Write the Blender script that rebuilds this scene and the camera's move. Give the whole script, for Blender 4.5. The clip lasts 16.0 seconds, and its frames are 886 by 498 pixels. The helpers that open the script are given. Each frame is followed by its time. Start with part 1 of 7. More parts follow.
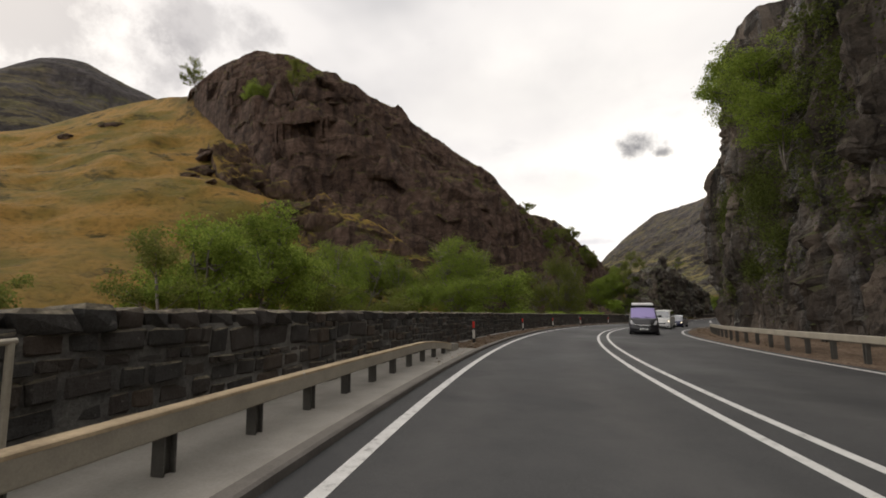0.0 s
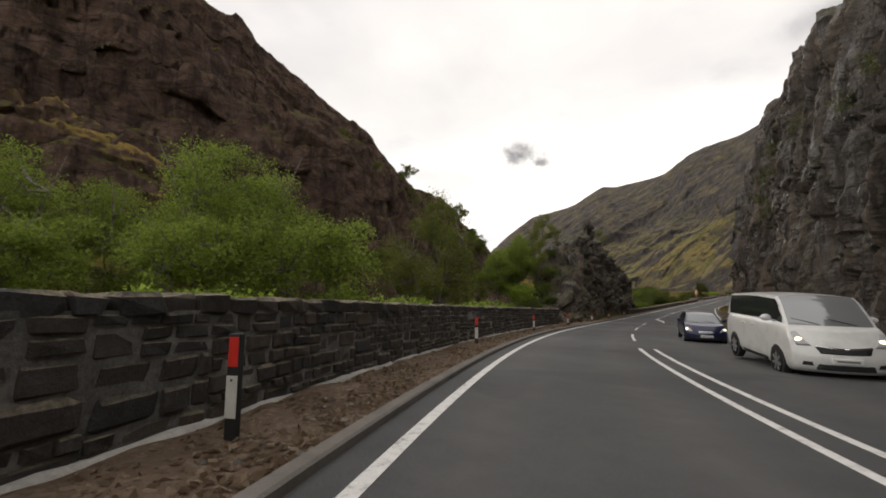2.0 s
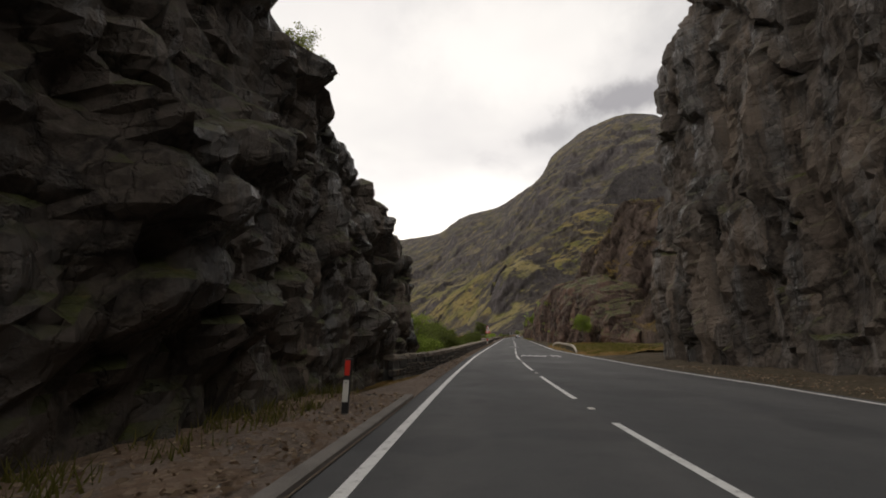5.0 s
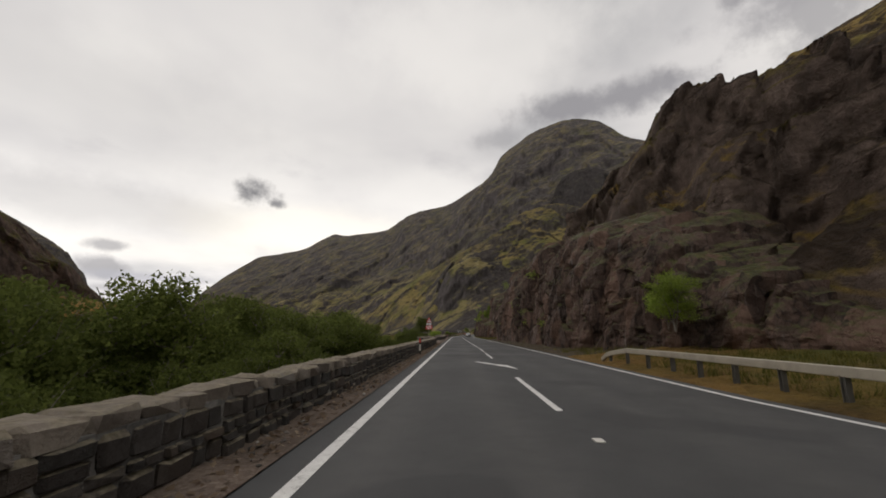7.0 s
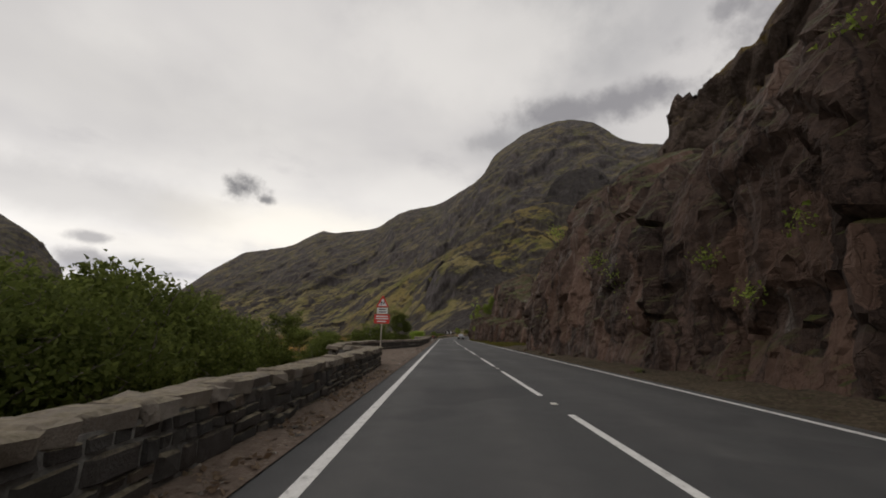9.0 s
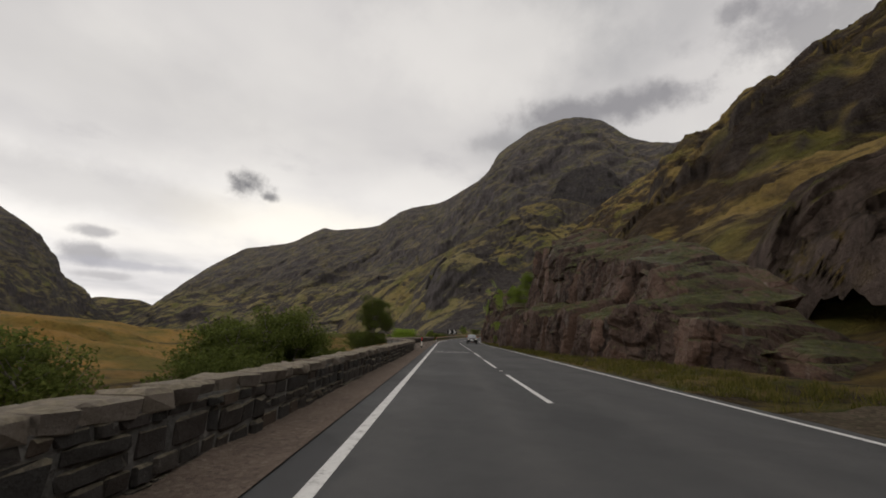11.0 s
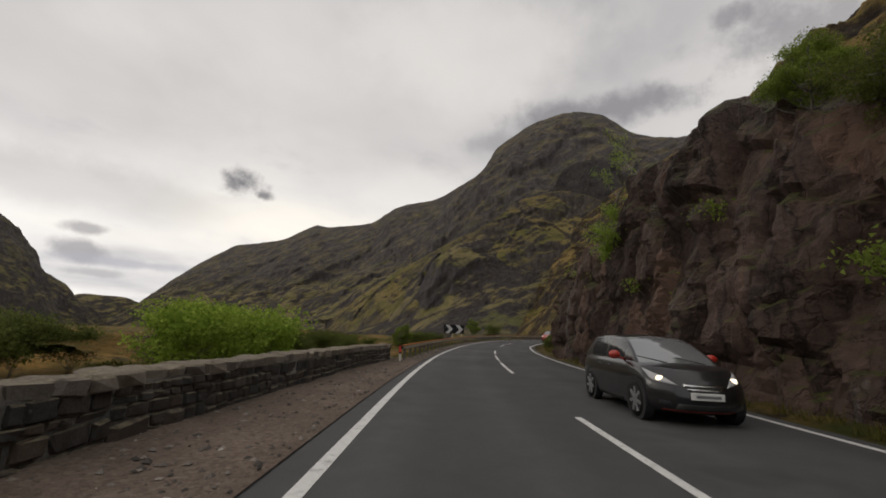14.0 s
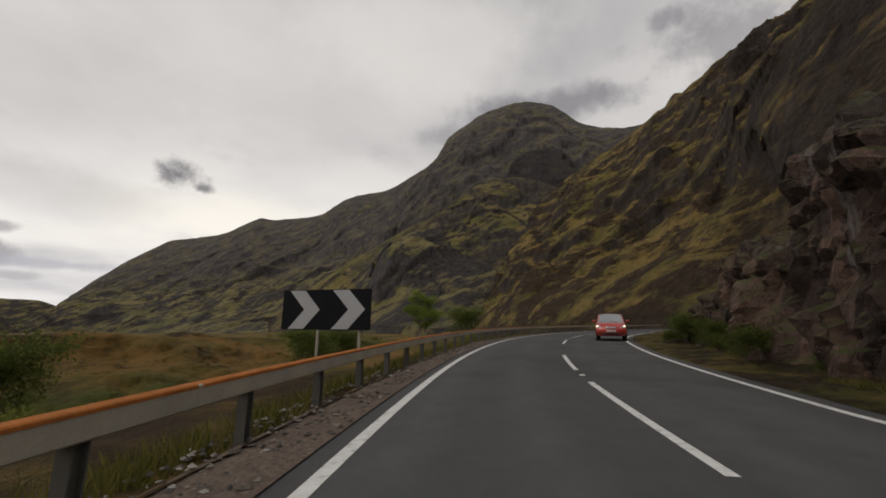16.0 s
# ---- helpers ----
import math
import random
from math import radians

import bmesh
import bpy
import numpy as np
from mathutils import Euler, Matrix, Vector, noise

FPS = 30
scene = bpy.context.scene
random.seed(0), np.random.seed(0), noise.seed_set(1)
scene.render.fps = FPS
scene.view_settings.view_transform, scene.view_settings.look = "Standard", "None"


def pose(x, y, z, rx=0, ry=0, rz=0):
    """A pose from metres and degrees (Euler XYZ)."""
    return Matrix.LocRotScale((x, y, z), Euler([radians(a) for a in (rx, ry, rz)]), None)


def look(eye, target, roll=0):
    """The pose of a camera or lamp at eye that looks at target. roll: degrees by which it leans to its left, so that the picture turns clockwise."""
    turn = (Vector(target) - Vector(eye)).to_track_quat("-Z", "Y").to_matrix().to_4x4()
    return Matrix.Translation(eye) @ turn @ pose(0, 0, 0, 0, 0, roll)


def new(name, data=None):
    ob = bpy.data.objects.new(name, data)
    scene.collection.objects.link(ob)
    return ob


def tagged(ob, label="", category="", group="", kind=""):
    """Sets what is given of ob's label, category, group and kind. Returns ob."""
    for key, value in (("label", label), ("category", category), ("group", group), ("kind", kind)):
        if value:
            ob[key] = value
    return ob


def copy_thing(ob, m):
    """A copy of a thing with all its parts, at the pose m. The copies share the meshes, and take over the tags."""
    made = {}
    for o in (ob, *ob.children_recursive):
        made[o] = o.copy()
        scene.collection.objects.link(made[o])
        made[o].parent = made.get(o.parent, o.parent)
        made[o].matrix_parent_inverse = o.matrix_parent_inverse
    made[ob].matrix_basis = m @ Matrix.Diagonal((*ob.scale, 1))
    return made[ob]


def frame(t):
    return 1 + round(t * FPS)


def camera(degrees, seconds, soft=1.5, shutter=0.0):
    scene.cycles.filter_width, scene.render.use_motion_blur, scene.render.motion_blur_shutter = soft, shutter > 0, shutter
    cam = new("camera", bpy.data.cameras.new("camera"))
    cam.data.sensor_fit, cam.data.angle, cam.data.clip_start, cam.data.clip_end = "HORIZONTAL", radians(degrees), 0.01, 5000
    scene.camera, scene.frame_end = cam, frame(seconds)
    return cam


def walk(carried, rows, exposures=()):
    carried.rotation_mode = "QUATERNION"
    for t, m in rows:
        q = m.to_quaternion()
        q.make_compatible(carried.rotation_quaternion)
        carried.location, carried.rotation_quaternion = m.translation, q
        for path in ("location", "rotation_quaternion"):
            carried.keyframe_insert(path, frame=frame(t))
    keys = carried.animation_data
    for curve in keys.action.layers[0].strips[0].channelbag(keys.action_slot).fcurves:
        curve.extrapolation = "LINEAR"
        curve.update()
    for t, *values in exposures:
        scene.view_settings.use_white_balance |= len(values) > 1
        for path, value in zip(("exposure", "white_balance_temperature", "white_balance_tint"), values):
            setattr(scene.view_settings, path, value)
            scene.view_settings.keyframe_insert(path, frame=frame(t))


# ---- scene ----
cam = camera(95.0, 16.0, soft=1.8)
PATH = [
    (0, pose(0.11, -0.01, 6.92, 95.79, 0.66, 3.17)),
    (0.5, pose(1.34, 9.55, 6.34, 94.95, 0.42, 2.51)),
    (1, pose(3.37, 18.98, 5.76, 93.82, 0.17, 0.33)),
    (1.5, pose(6.18, 28.20, 5.18, 93.59, -0.18, -6.21)),
    (2, pose(9.75, 37.14, 4.60, 94.88, -0.68, -12.45)),
    (2.5, pose(14.11, 45.72, 4.02, 96.59, -1.10, -17.49)),
    (3, pose(19.13, 53.94, 3.44, 98.21, -1.15, -23.62)),
    (3.5, pose(24.82, 61.75, 2.87, 99.90, -1.04, -29.08)),
    (4, pose(31.07, 69.16, 2.36, 101.40, -0.86, -34.24)),
    (4.5, pose(37.74, 76.19, 1.94, 101.75, -0.60, -38.50)),
    (5, pose(44.66, 82.96, 1.63, 101.85, -0.35, -41.90)),
    (5.5, pose(51.78, 89.49, 1.42, 101.80, -0.15, -44.50)),
    (6, pose(59.07, 95.83, 1.32, 101.75, 0.05, -46.40)),
    (6.5, pose(66.45, 102.02, 1.30, 101.72, 0.15, -47.80)),
    (7, pose(73.89, 108.18, 1.30, 101.73, -0.29, -49.36)),
    (7.5, pose(81.47, 114.31, 1.30, 101.89, -0.67, -50.22)),
    (8, pose(89.13, 120.47, 1.30, 102.16, -1.00, -50.46)),
    (8.5, pose(96.78, 126.74, 1.30, 102.02, -1.23, -50.86)),
    (9, pose(104.49, 133.05, 1.30, 101.88, -1.42, -51.02)),
    (9.5, pose(112.29, 139.36, 1.30, 101.89, -1.67, -51.00)),
    (10, pose(120.14, 145.72, 1.30, 101.89, -1.92, -50.97)),
    (10.5, pose(128.04, 152.11, 1.30, 101.89, -2.17, -50.95)),
    (11, pose(135.99, 158.55, 1.30, 101.89, -2.42, -50.92)),
    (11.5, pose(144.00, 165.03, 1.30, 101.90, -2.67, -50.90)),
    (12, pose(152.05, 171.56, 1.30, 101.91, -2.75, -51.15)),
    (12.5, pose(160.13, 178.11, 1.30, 101.89, -2.82, -51.18)),
    (13, pose(168.26, 184.60, 1.30, 101.93, -2.88, -51.18)),
    (13.5, pose(176.39, 191.08, 1.30, 102.02, -2.88, -51.01)),
    (14, pose(184.56, 197.51, 1.30, 101.95, -2.77, -51.72)),
    (14.5, pose(192.81, 203.78, 1.30, 101.68, -2.52, -52.48)),
    (15, pose(201.23, 209.79, 1.32, 101.42, -2.06, -53.71)),
    (15.5, pose(209.93, 215.37, 1.40, 101.29, -1.39, -55.55)),
    (16, pose(218.92, 220.41, 1.59, 101.15, -0.59, -58.00)),
]
walk(cam, PATH, exposures=[(0, 0.46, 7000, 11), (3, 0.52, 7000, 11), (4, 0.5, 7000, 11), (6.5, 0.2, 6950, 11), (7.2, 0.04, 6900, 11), (8, -0.04, 6900, 11), (9, -0.05, 6900, 11), (11.5, -0.02, 6900, 11), (13, -0.04, 6900, 11), (14.5, -0.1, 6900, 11), (16, -0.15, 6900, 11)])

# ---- light ----
SUN_ELEVATION, SUN_ROTATION = radians(38), radians(300)
world = bpy.data.worlds.new("overcast_sky")
scene.world = world
world.use_nodes = True


# patches of the cloud layer: direction, width, height, strength, raggedness, colour
MIST = (0.40, 0.41, 0.47, 1)
DARK, GREY, PALE, WARM = (0.22, 0.22, 0.235, 1), (0.30, 0.30, 0.33, 1), (0.95, 0.95, 0.95, 1), (1.04, 1.02, 0.96, 1)
CLOUDS = [((0.50, 0.83, 0.225), 0.34, 0.075, 0.9, 0.8, WARM), ((0.28, 0.95, 0.16), 0.22, 0.035, 0.35, 0.8, WARM), ((0.68, 0.66, 0.33), 0.22, 0.07, 0.6, 0.8, PALE), ((0.62, 0.45, 0.62), 0.35, 0.14, 0.65, 0.9, PALE), ((0.12, 0.96, 0.235), 0.32, 0.055, 0.32, 0.9, GREY), ((0.05, 0.90, 0.40), 0.40, 0.16, 0.16, 0.9, GREY), ((0.22, 0.97, 0.075), 0.26, 0.032, 0.34, 0.8, MIST),
          ((0.378, 0.876, 0.302), 0.056, 0.036, 1.0, 3.2, DARK), ((0.418, 0.862, 0.286), 0.028, 0.013, 0.9, 3.0, DARK), ((0.834, 0.236, 0.497), 0.22, 0.040, 0.85, 2.2, GREY), ((0.752, 0.475, 0.445), 0.07, 0.032, 0.4, 2.4, GREY), ((0.842, -0.08, 0.535), 0.17, 0.085, 0.68, 2.6, GREY), ((0.807, 0.012, 0.591), 0.035, 0.02, 0.6, 3.0, GREY),
          ((0.16, 0.975, 0.161), 0.034, 0.012, 0.7, 3.0, GREY), ((0.153, 0.981, 0.119), 0.045, 0.022, 0.75, 3.0, GREY), ((0.225, 0.967, 0.106), 0.15, 0.012, 0.7, 1.6, MIST), ((0.184, 0.979, 0.082), 0.05, 0.009, 0.5, 2.4, GREY),
          ((-0.69, 0.58, 0.44), 0.24, 0.10, 0.6, 3.2, GREY), ((-0.50, 0.70, 0.51), 0.14, 0.06, 0.5, 3.2, GREY)]


def build_sky(tree):
    n, l = tree.nodes, tree.links
    n.clear()
    out = n.new("ShaderNodeOutputWorld")
    sky = n.new("ShaderNodeTexSky")
    sky.sky_type, sky.sun_disc = "NISHITA", False
    sky.sun_elevation, sky.sun_rotation = SUN_ELEVATION, SUN_ROTATION
    sky.dust_density = 2.0
    # a layer of stratus over the clear sky, seen on a flat ceiling of cloud
    tc = n.new("ShaderNodeTexCoord")
    sep = n.new("ShaderNodeSeparateXYZ")
    l.new(tc.outputs["Generated"], sep.inputs[0])
    lift = n.new("ShaderNodeMath")
    lift.operation = "ADD"
    lift.inputs[1].default_value = 0.16
    l.new(sep.outputs["Z"], lift.inputs[0])
    clampz = n.new("ShaderNodeMath")
    clampz.operation = "MAXIMUM"
    clampz.inputs[1].default_value = 0.06
    l.new(lift.outputs[0], clampz.inputs[0])
    dx = n.new("ShaderNodeMath")
    dx.operation = "DIVIDE"
    l.new(sep.outputs["X"], dx.inputs[0])
    l.new(clampz.outputs[0], dx.inputs[1])
    dy = n.new("ShaderNodeMath")
    dy.operation = "DIVIDE"
    l.new(sep.outputs["Y"], dy.inputs[0])
    l.new(clampz.outputs[0], dy.inputs[1])
    comb = n.new("ShaderNodeCombineXYZ")
    l.new(dx.outputs[0], comb.inputs[0])
    l.new(dy.outputs[0], comb.inputs[1])
    big = n.new("ShaderNodeTexNoise")
    big.inputs["Scale"].default_value, big.inputs["Detail"].default_value = 0.55, 5.0
    big.inputs["Roughness"].default_value = 0.5
    l.new(comb.outputs[0], big.inputs["Vector"])
    ramp = n.new("ShaderNodeValToRGB")
    e = ramp.color_ramp.elements
    e[0].position, e[0].color = 0.36, (0.50, 0.51, 0.54, 1)
    e[1].position, e[1].color = 0.58, (0.92, 0.92, 0.92, 1)
    mid = e.new(0.45)
    mid.color = (0.76, 0.76, 0.78, 1)
    l.new(big.outputs["Fac"], ramp.inputs[0])
    # brighter band low over the horizon, where the cloud is thin
    low = n.new("ShaderNodeMapRange")
    low.inputs["From Min"].default_value, low.inputs["From Max"].default_value = 0.05, 0.42
    low.inputs["To Min"].default_value, low.inputs["To Max"].default_value = 1.12, 0.80
    l.new(sep.outputs["Z"], low.inputs["Value"])
    wisp = n.new("ShaderNodeTexNoise")
    wisp.inputs["Scale"].default_value, wisp.inputs["Detail"].default_value = 1.5, 7.0
    wisp.inputs["Roughness"].default_value = 0.55
    l.new(comb.outputs[0], wisp.inputs["Vector"])
    wr = n.new("ShaderNodeValToRGB")
    wr.color_ramp.elements[0].position, wr.color_ramp.elements[0].color = 0.58, (1, 1, 1, 1)
    wr.color_ramp.elements[1].position, wr.color_ramp.elements[1].color = 0.78, (0.72, 0.72, 0.75, 1)
    l.new(wisp.outputs["Fac"], wr.inputs[0])
    both = n.new("ShaderNodeMix")
    both.data_type, both.blend_type = "RGBA", "MULTIPLY"
    both.inputs[0].default_value = 1.0
    l.new(ramp.outputs[0], both.inputs[6])
    l.new(wr.outputs[0], both.inputs[7])
    # separate dark rags of cloud hanging under the layer: direction, width, height, darkness
    shade = both.outputs[2]
    rag = n.new("ShaderNodeTexNoise")
    rag.inputs["Scale"].default_value, rag.inputs["Detail"].default_value, rag.inputs["Roughness"].default_value = 9.0, 6.0, 0.62
    l.new(tc.outputs["Generated"], rag.inputs["Vector"])
    for (cx, cy, cz), w, h, dark, ragged, tint in CLOUDS:
        off = n.new("ShaderNodeVectorMath")
        off.operation = "SUBTRACT"
        off.inputs[1].default_value = (cx, cy, cz)
        l.new(tc.outputs["Generated"], off.inputs[0])
        sc = n.new("ShaderNodeVectorMath")
        sc.operation = "MULTIPLY"
        sc.inputs[1].default_value = (1 / w, 1 / w, 1 / h)
        l.new(off.outputs[0], sc.inputs[0])
        ln = n.new("ShaderNodeVectorMath")
        ln.operation = "LENGTH"
        l.new(sc.outputs[0], ln.inputs[0])
        fuzz = n.new("ShaderNodeMath")
        fuzz.operation = "MULTIPLY_ADD"
        fuzz.inputs[1].default_value = -ragged
        l.new(rag.outputs["Fac"], fuzz.inputs[0])
        l.new(ln.outputs["Value"], fuzz.inputs[2])
        mr = n.new("ShaderNodeMapRange")
        mr.interpolation_type = "SMOOTHSTEP"
        for key, val in (("From Min", 0.3 - 0.52 * ragged), ("From Max", 1.15 - 0.5 * ragged), ("To Min", dark), ("To Max", 0.0)):
            mr.inputs[key].default_value = val
        l.new(fuzz.outputs[0], mr.inputs["Value"])
        mx = n.new("ShaderNodeMix")
        mx.data_type = "RGBA"
        mx.inputs[7].default_value = tint
        l.new(mr.outputs[0], mx.inputs[0])
        l.new(shade, mx.inputs[6])
        shade = mx.outputs[2]
    mul = n.new("ShaderNodeVectorMath")
    mul.operation = "SCALE"
    l.new(shade, mul.inputs[0])
    l.new(low.outputs[0], mul.inputs["Scale"])
    bg1 = n.new("ShaderNodeBackground")
    bg1.inputs["Strength"].default_value = 0.06
    l.new(sky.outputs[0], bg1.inputs[0])
    bg2 = n.new("ShaderNodeBackground")
    bg2.inputs["Strength"].default_value = 1.15
    l.new(mul.outputs[0], bg2.inputs[0])
    mix = n.new("ShaderNodeMixShader")
    mix.inputs[0].default_value = 0.90
    l.new(bg1.outputs[0], mix.inputs[1])
    l.new(bg2.outputs[0], mix.inputs[2])
    l.new(mix.outputs[0], out.inputs[0])


build_sky(world.node_tree)
sun = new("sun", bpy.data.lights.new("sun", "SUN"))
sun.data.energy, sun.data.angle, sun.data.color = 0.5, radians(25), (1.0, 0.96, 0.90)
sun.matrix_world = look((0, 0, 0), (-math.sin(SUN_ROTATION) * math.cos(SUN_ELEVATION), -math.cos(SUN_ROTATION) * math.cos(SUN_ELEVATION), -math.sin(SUN_ELEVATION)))


# ---- noise on arrays ----
def hash3(i, j, k, seed=0):
    h = (i.astype(np.int64) * 374761393 + j.astype(np.int64) * 668265263 + k.astype(np.int64) * 2147483647 + seed * 974711) & 0xFFFFFFFF
    h = ((h ^ (h >> 13)) * 1274126177) & 0xFFFFFFFF
    h = (h ^ (h >> 16)) & 0xFFFFFFFF
    return h / 4294967295.0


def vnoise(p, seed=0):
    f = np.floor(p)
    w = p - f
    w = w * w * w * (w * (w * 6 - 15) + 10)
    i, j, k = f[:, 0], f[:, 1], f[:, 2]
    r = 0
    for a in (0, 1):
        for b in (0, 1):
            for c in (0, 1):
                g = (w[:, 0] if a else 1 - w[:, 0]) * (w[:, 1] if b else 1 - w[:, 1]) * (w[:, 2] if c else 1 - w[:, 2])
                r = r + g * hash3(i + a, j + b, k + c, seed)
    return r * 2 - 1


def fbm(p, octaves=4, seed=0, gain=0.5):
    r, a, q = 0, 1.0, np.array(p, float)
    for o in range(octaves):
        r = r + a * vnoise(q, seed + o)
        a, q = a * gain, q * 2.03 + 17.3
    return r


def cells(p, seed=0):
    """Worley: a random value per nearest cell, and the distance to the border."""
    f = np.floor(p)
    best = np.full(len(p), 9.0)
    second = np.full(len(p), 9.0)
    val = np.zeros(len(p))
    for a in (-1, 0, 1):
        for b in (-1, 0, 1):
            for c in (-1, 0, 1):
                i, j, k = f[:, 0] + a, f[:, 1] + b, f[:, 2] + c
                q = np.stack([i + hash3(i, j, k, seed), j + hash3(i, j, k, seed + 7), k + hash3(i, j, k, seed + 13)], 1)
                d = np.sqrt(((q - p) ** 2).sum(1))
                near = d < best
                second = np.where(near, best, np.minimum(second, d))
                val = np.where(near, hash3(i, j, k, seed + 29), val)
                best = np.where(near, d, best)
    return val, second - best


# ---- the road's line: metres along, heading, height ----
ROAD = [(-60, 0, 9.1), (-30, 0, 7.4), (-15, -1.3, 6.51), (0, -5.7, 5.62), (15, -12.7, 4.73), (30, -19.6, 3.84), (45, -27.5, 2.95), (60, -35.4, 2.06), (75, -41.1, 1.21), (90, -44.8, 0.56), (105, -47.6, 0.16), (120, -49.4, 0.01), (135, -50.8, 0.0), (150, -51.2, 0.0), (270, -51.2, 0.0), (285, -52.4, 0.0), (300, -55.8, 0.02), (315, -60.5, 0.19), (330, -67.2, 0.52), (345, -76, 0.89), (360, -87, 1.2), (375, -99, 1.5), (390, -109, 1.8), (420, -117, 2.3)]
RS = np.arange(-60, 420, 0.5)
RH = np.radians(np.convolve(np.pad(np.interp(RS, [k[0] for k in ROAD], [k[1] for k in ROAD]), 15, mode="edge"), np.hanning(31) / np.hanning(31).sum(), "valid"))
RZ = np.convolve(np.pad(np.interp(RS, [k[0] for k in ROAD], [k[2] for k in ROAD]), 15, mode="reflect", reflect_type="odd"), np.hanning(31) / np.hanning(31).sum(), "valid")
RX = np.concatenate([[0], np.cumsum(-np.sin((RH[1:] + RH[:-1]) / 2) * 0.5)])
RY = np.concatenate([[0], np.cumsum(np.cos((RH[1:] + RH[:-1]) / 2) * 0.5)])
RX += -1.32 - np.interp(0, RS, RX)
RY += 0.13 - np.interp(0, RS, RY)


def along(s, u, h=0.0):
    """World points of places given by metres along the road, to the right of its left edge line, and above it."""
    s, u, h = np.broadcast_arrays(np.asarray(s, float), u, h)
    a = np.interp(s, RS, RH)
    return np.stack([np.interp(s, RS, RX) + np.cos(a) * u, np.interp(s, RS, RY) + np.sin(a) * u, np.interp(s, RS, RZ) + h], -1)


def spot(s, u, h=0.0, turn=0.0):
    """A pose on the road: y looks along it."""
    x, y, z = along(s, u, h)
    return pose(x, y, z, 0, 0, math.degrees(float(np.interp(s, RS, RH))) + turn)


def nearest(x, y):
    """Road coordinates of world points."""
    s, u = np.zeros(len(x)), np.zeros(len(x))
    rx, ry, rs, rh = RX[::4], RY[::4], RS[::4], RH[::4]
    for a in range(0, len(x), 4000):
        dx, dy = x[a:a + 4000, None] - rx, y[a:a + 4000, None] - ry
        i = np.argmin(dx * dx + dy * dy, 1)
        k = np.arange(len(i))
        s[a:a + 4000] = rs[i] - np.sin(rh[i]) * dx[k, i] + np.cos(rh[i]) * dy[k, i]
        u[a:a + 4000] = np.cos(rh[i]) * dx[k, i] + np.sin(rh[i]) * dy[k, i]
    return s, u


def centre_u(s):
    return np.interp(s, [56, 66, 76, 86, 130, 170, 235, 255, 300, 330, 345], [4.1, 3.98, 3.88, 3.72, 3.1, 3.5, 3.35, 3.5, 3.5, 3.3, 3.5])


def right_u(s):
    return np.interp(s, [0, 35, 70, 112, 145, 165, 255, 300, 327, 345, 370], [9.2, 9.4, 10.3, 10.2, 7.35, 7.5, 7.6, 7.2, 6.4, 7.0, 7.4])


# ---- building ----
def mesh_object(name, verts, faces, mats, smooth=False, parent=None, label="", slots=None):
    me = bpy.data.meshes.new(name)
    me.from_pydata([tuple(v) for v in verts], [], [tuple(f) for f in faces])
    for m in mats if isinstance(mats, (list, tuple)) else [mats]:
        me.materials.append(m)
    if slots is not None:
        me.polygons.foreach_set("material_index", np.asarray(slots, np.int32))
    if smooth:
        me.polygons.foreach_set("use_smooth", np.ones(len(me.polygons), bool))
    me.update()
    ob = new(name, me)
    if parent:
        ob.parent = parent
    if label:
        ob["label"] = label
    return ob


def grid_faces(nu, nv):
    i = np.arange(nu - 1)[:, None] * nv + np.arange(nv - 1)[None, :]
    return np.stack([i, i + nv, i + nv + 1, i + 1], -1).reshape(-1, 4)


def grid_object(name, pts, mat, smooth=True, parent=None, label=""):
    """pts: nu x nv x 3."""
    nu, nv = pts.shape[:2]
    me = bpy.data.meshes.new(name)
    f = grid_faces(nu, nv)
    me.vertices.add(nu * nv)
    me.vertices.foreach_set("co", pts.reshape(-1).astype(np.float32))
    me.loops.add(f.size)
    me.loops.foreach_set("vertex_index", f.reshape(-1).astype(np.int32))
    me.polygons.add(len(f))
    me.polygons.foreach_set("loop_start", np.arange(0, f.size, 4, dtype=np.int32))
    me.polygons.foreach_set("use_smooth", np.full(len(f), smooth))
    me.materials.append(mat)
    me.update(calc_edges=True)
    me.validate()
    ob = new(name, me)
    if parent:
        ob.parent = parent
    if label:
        ob["label"] = label
    return ob


def part(name, bm, material, parent=None, label="", smooth=False, matrix=None):
    me = bpy.data.meshes.new(name)
    if smooth:
        for f in bm.faces:
            f.smooth = True
    bm.to_mesh(me)
    bm.free()
    me.materials.append(material)
    ob = new(name, me)
    if parent:
        ob.parent = parent
    if matrix is not None:
        ob.matrix_basis = matrix
    if label:
        ob["label"] = label
    return ob


def box(bm, lo, hi, bevel=0.0, matrix=None):
    r = bmesh.ops.create_cube(bm, size=1.0)
    c = [(a + b) / 2 for a, b in zip(lo, hi)]
    d = [b - a for a, b in zip(lo, hi)]
    bmesh.ops.transform(bm, matrix=Matrix.Translation(c) @ Matrix.Diagonal((*d, 1)), verts=r["verts"])
    if bevel:
        es = {e for v in r["verts"] for e in v.link_edges}
        r2 = bmesh.ops.bevel(bm, geom=list(es), offset=bevel, segments=2, affect="EDGES", profile=0.6)
        vs = r2["verts"]
    else:
        vs = r["verts"]
    if matrix is not None:
        bmesh.ops.transform(bm, matrix=matrix, verts=list({v for v in vs}))
    return vs


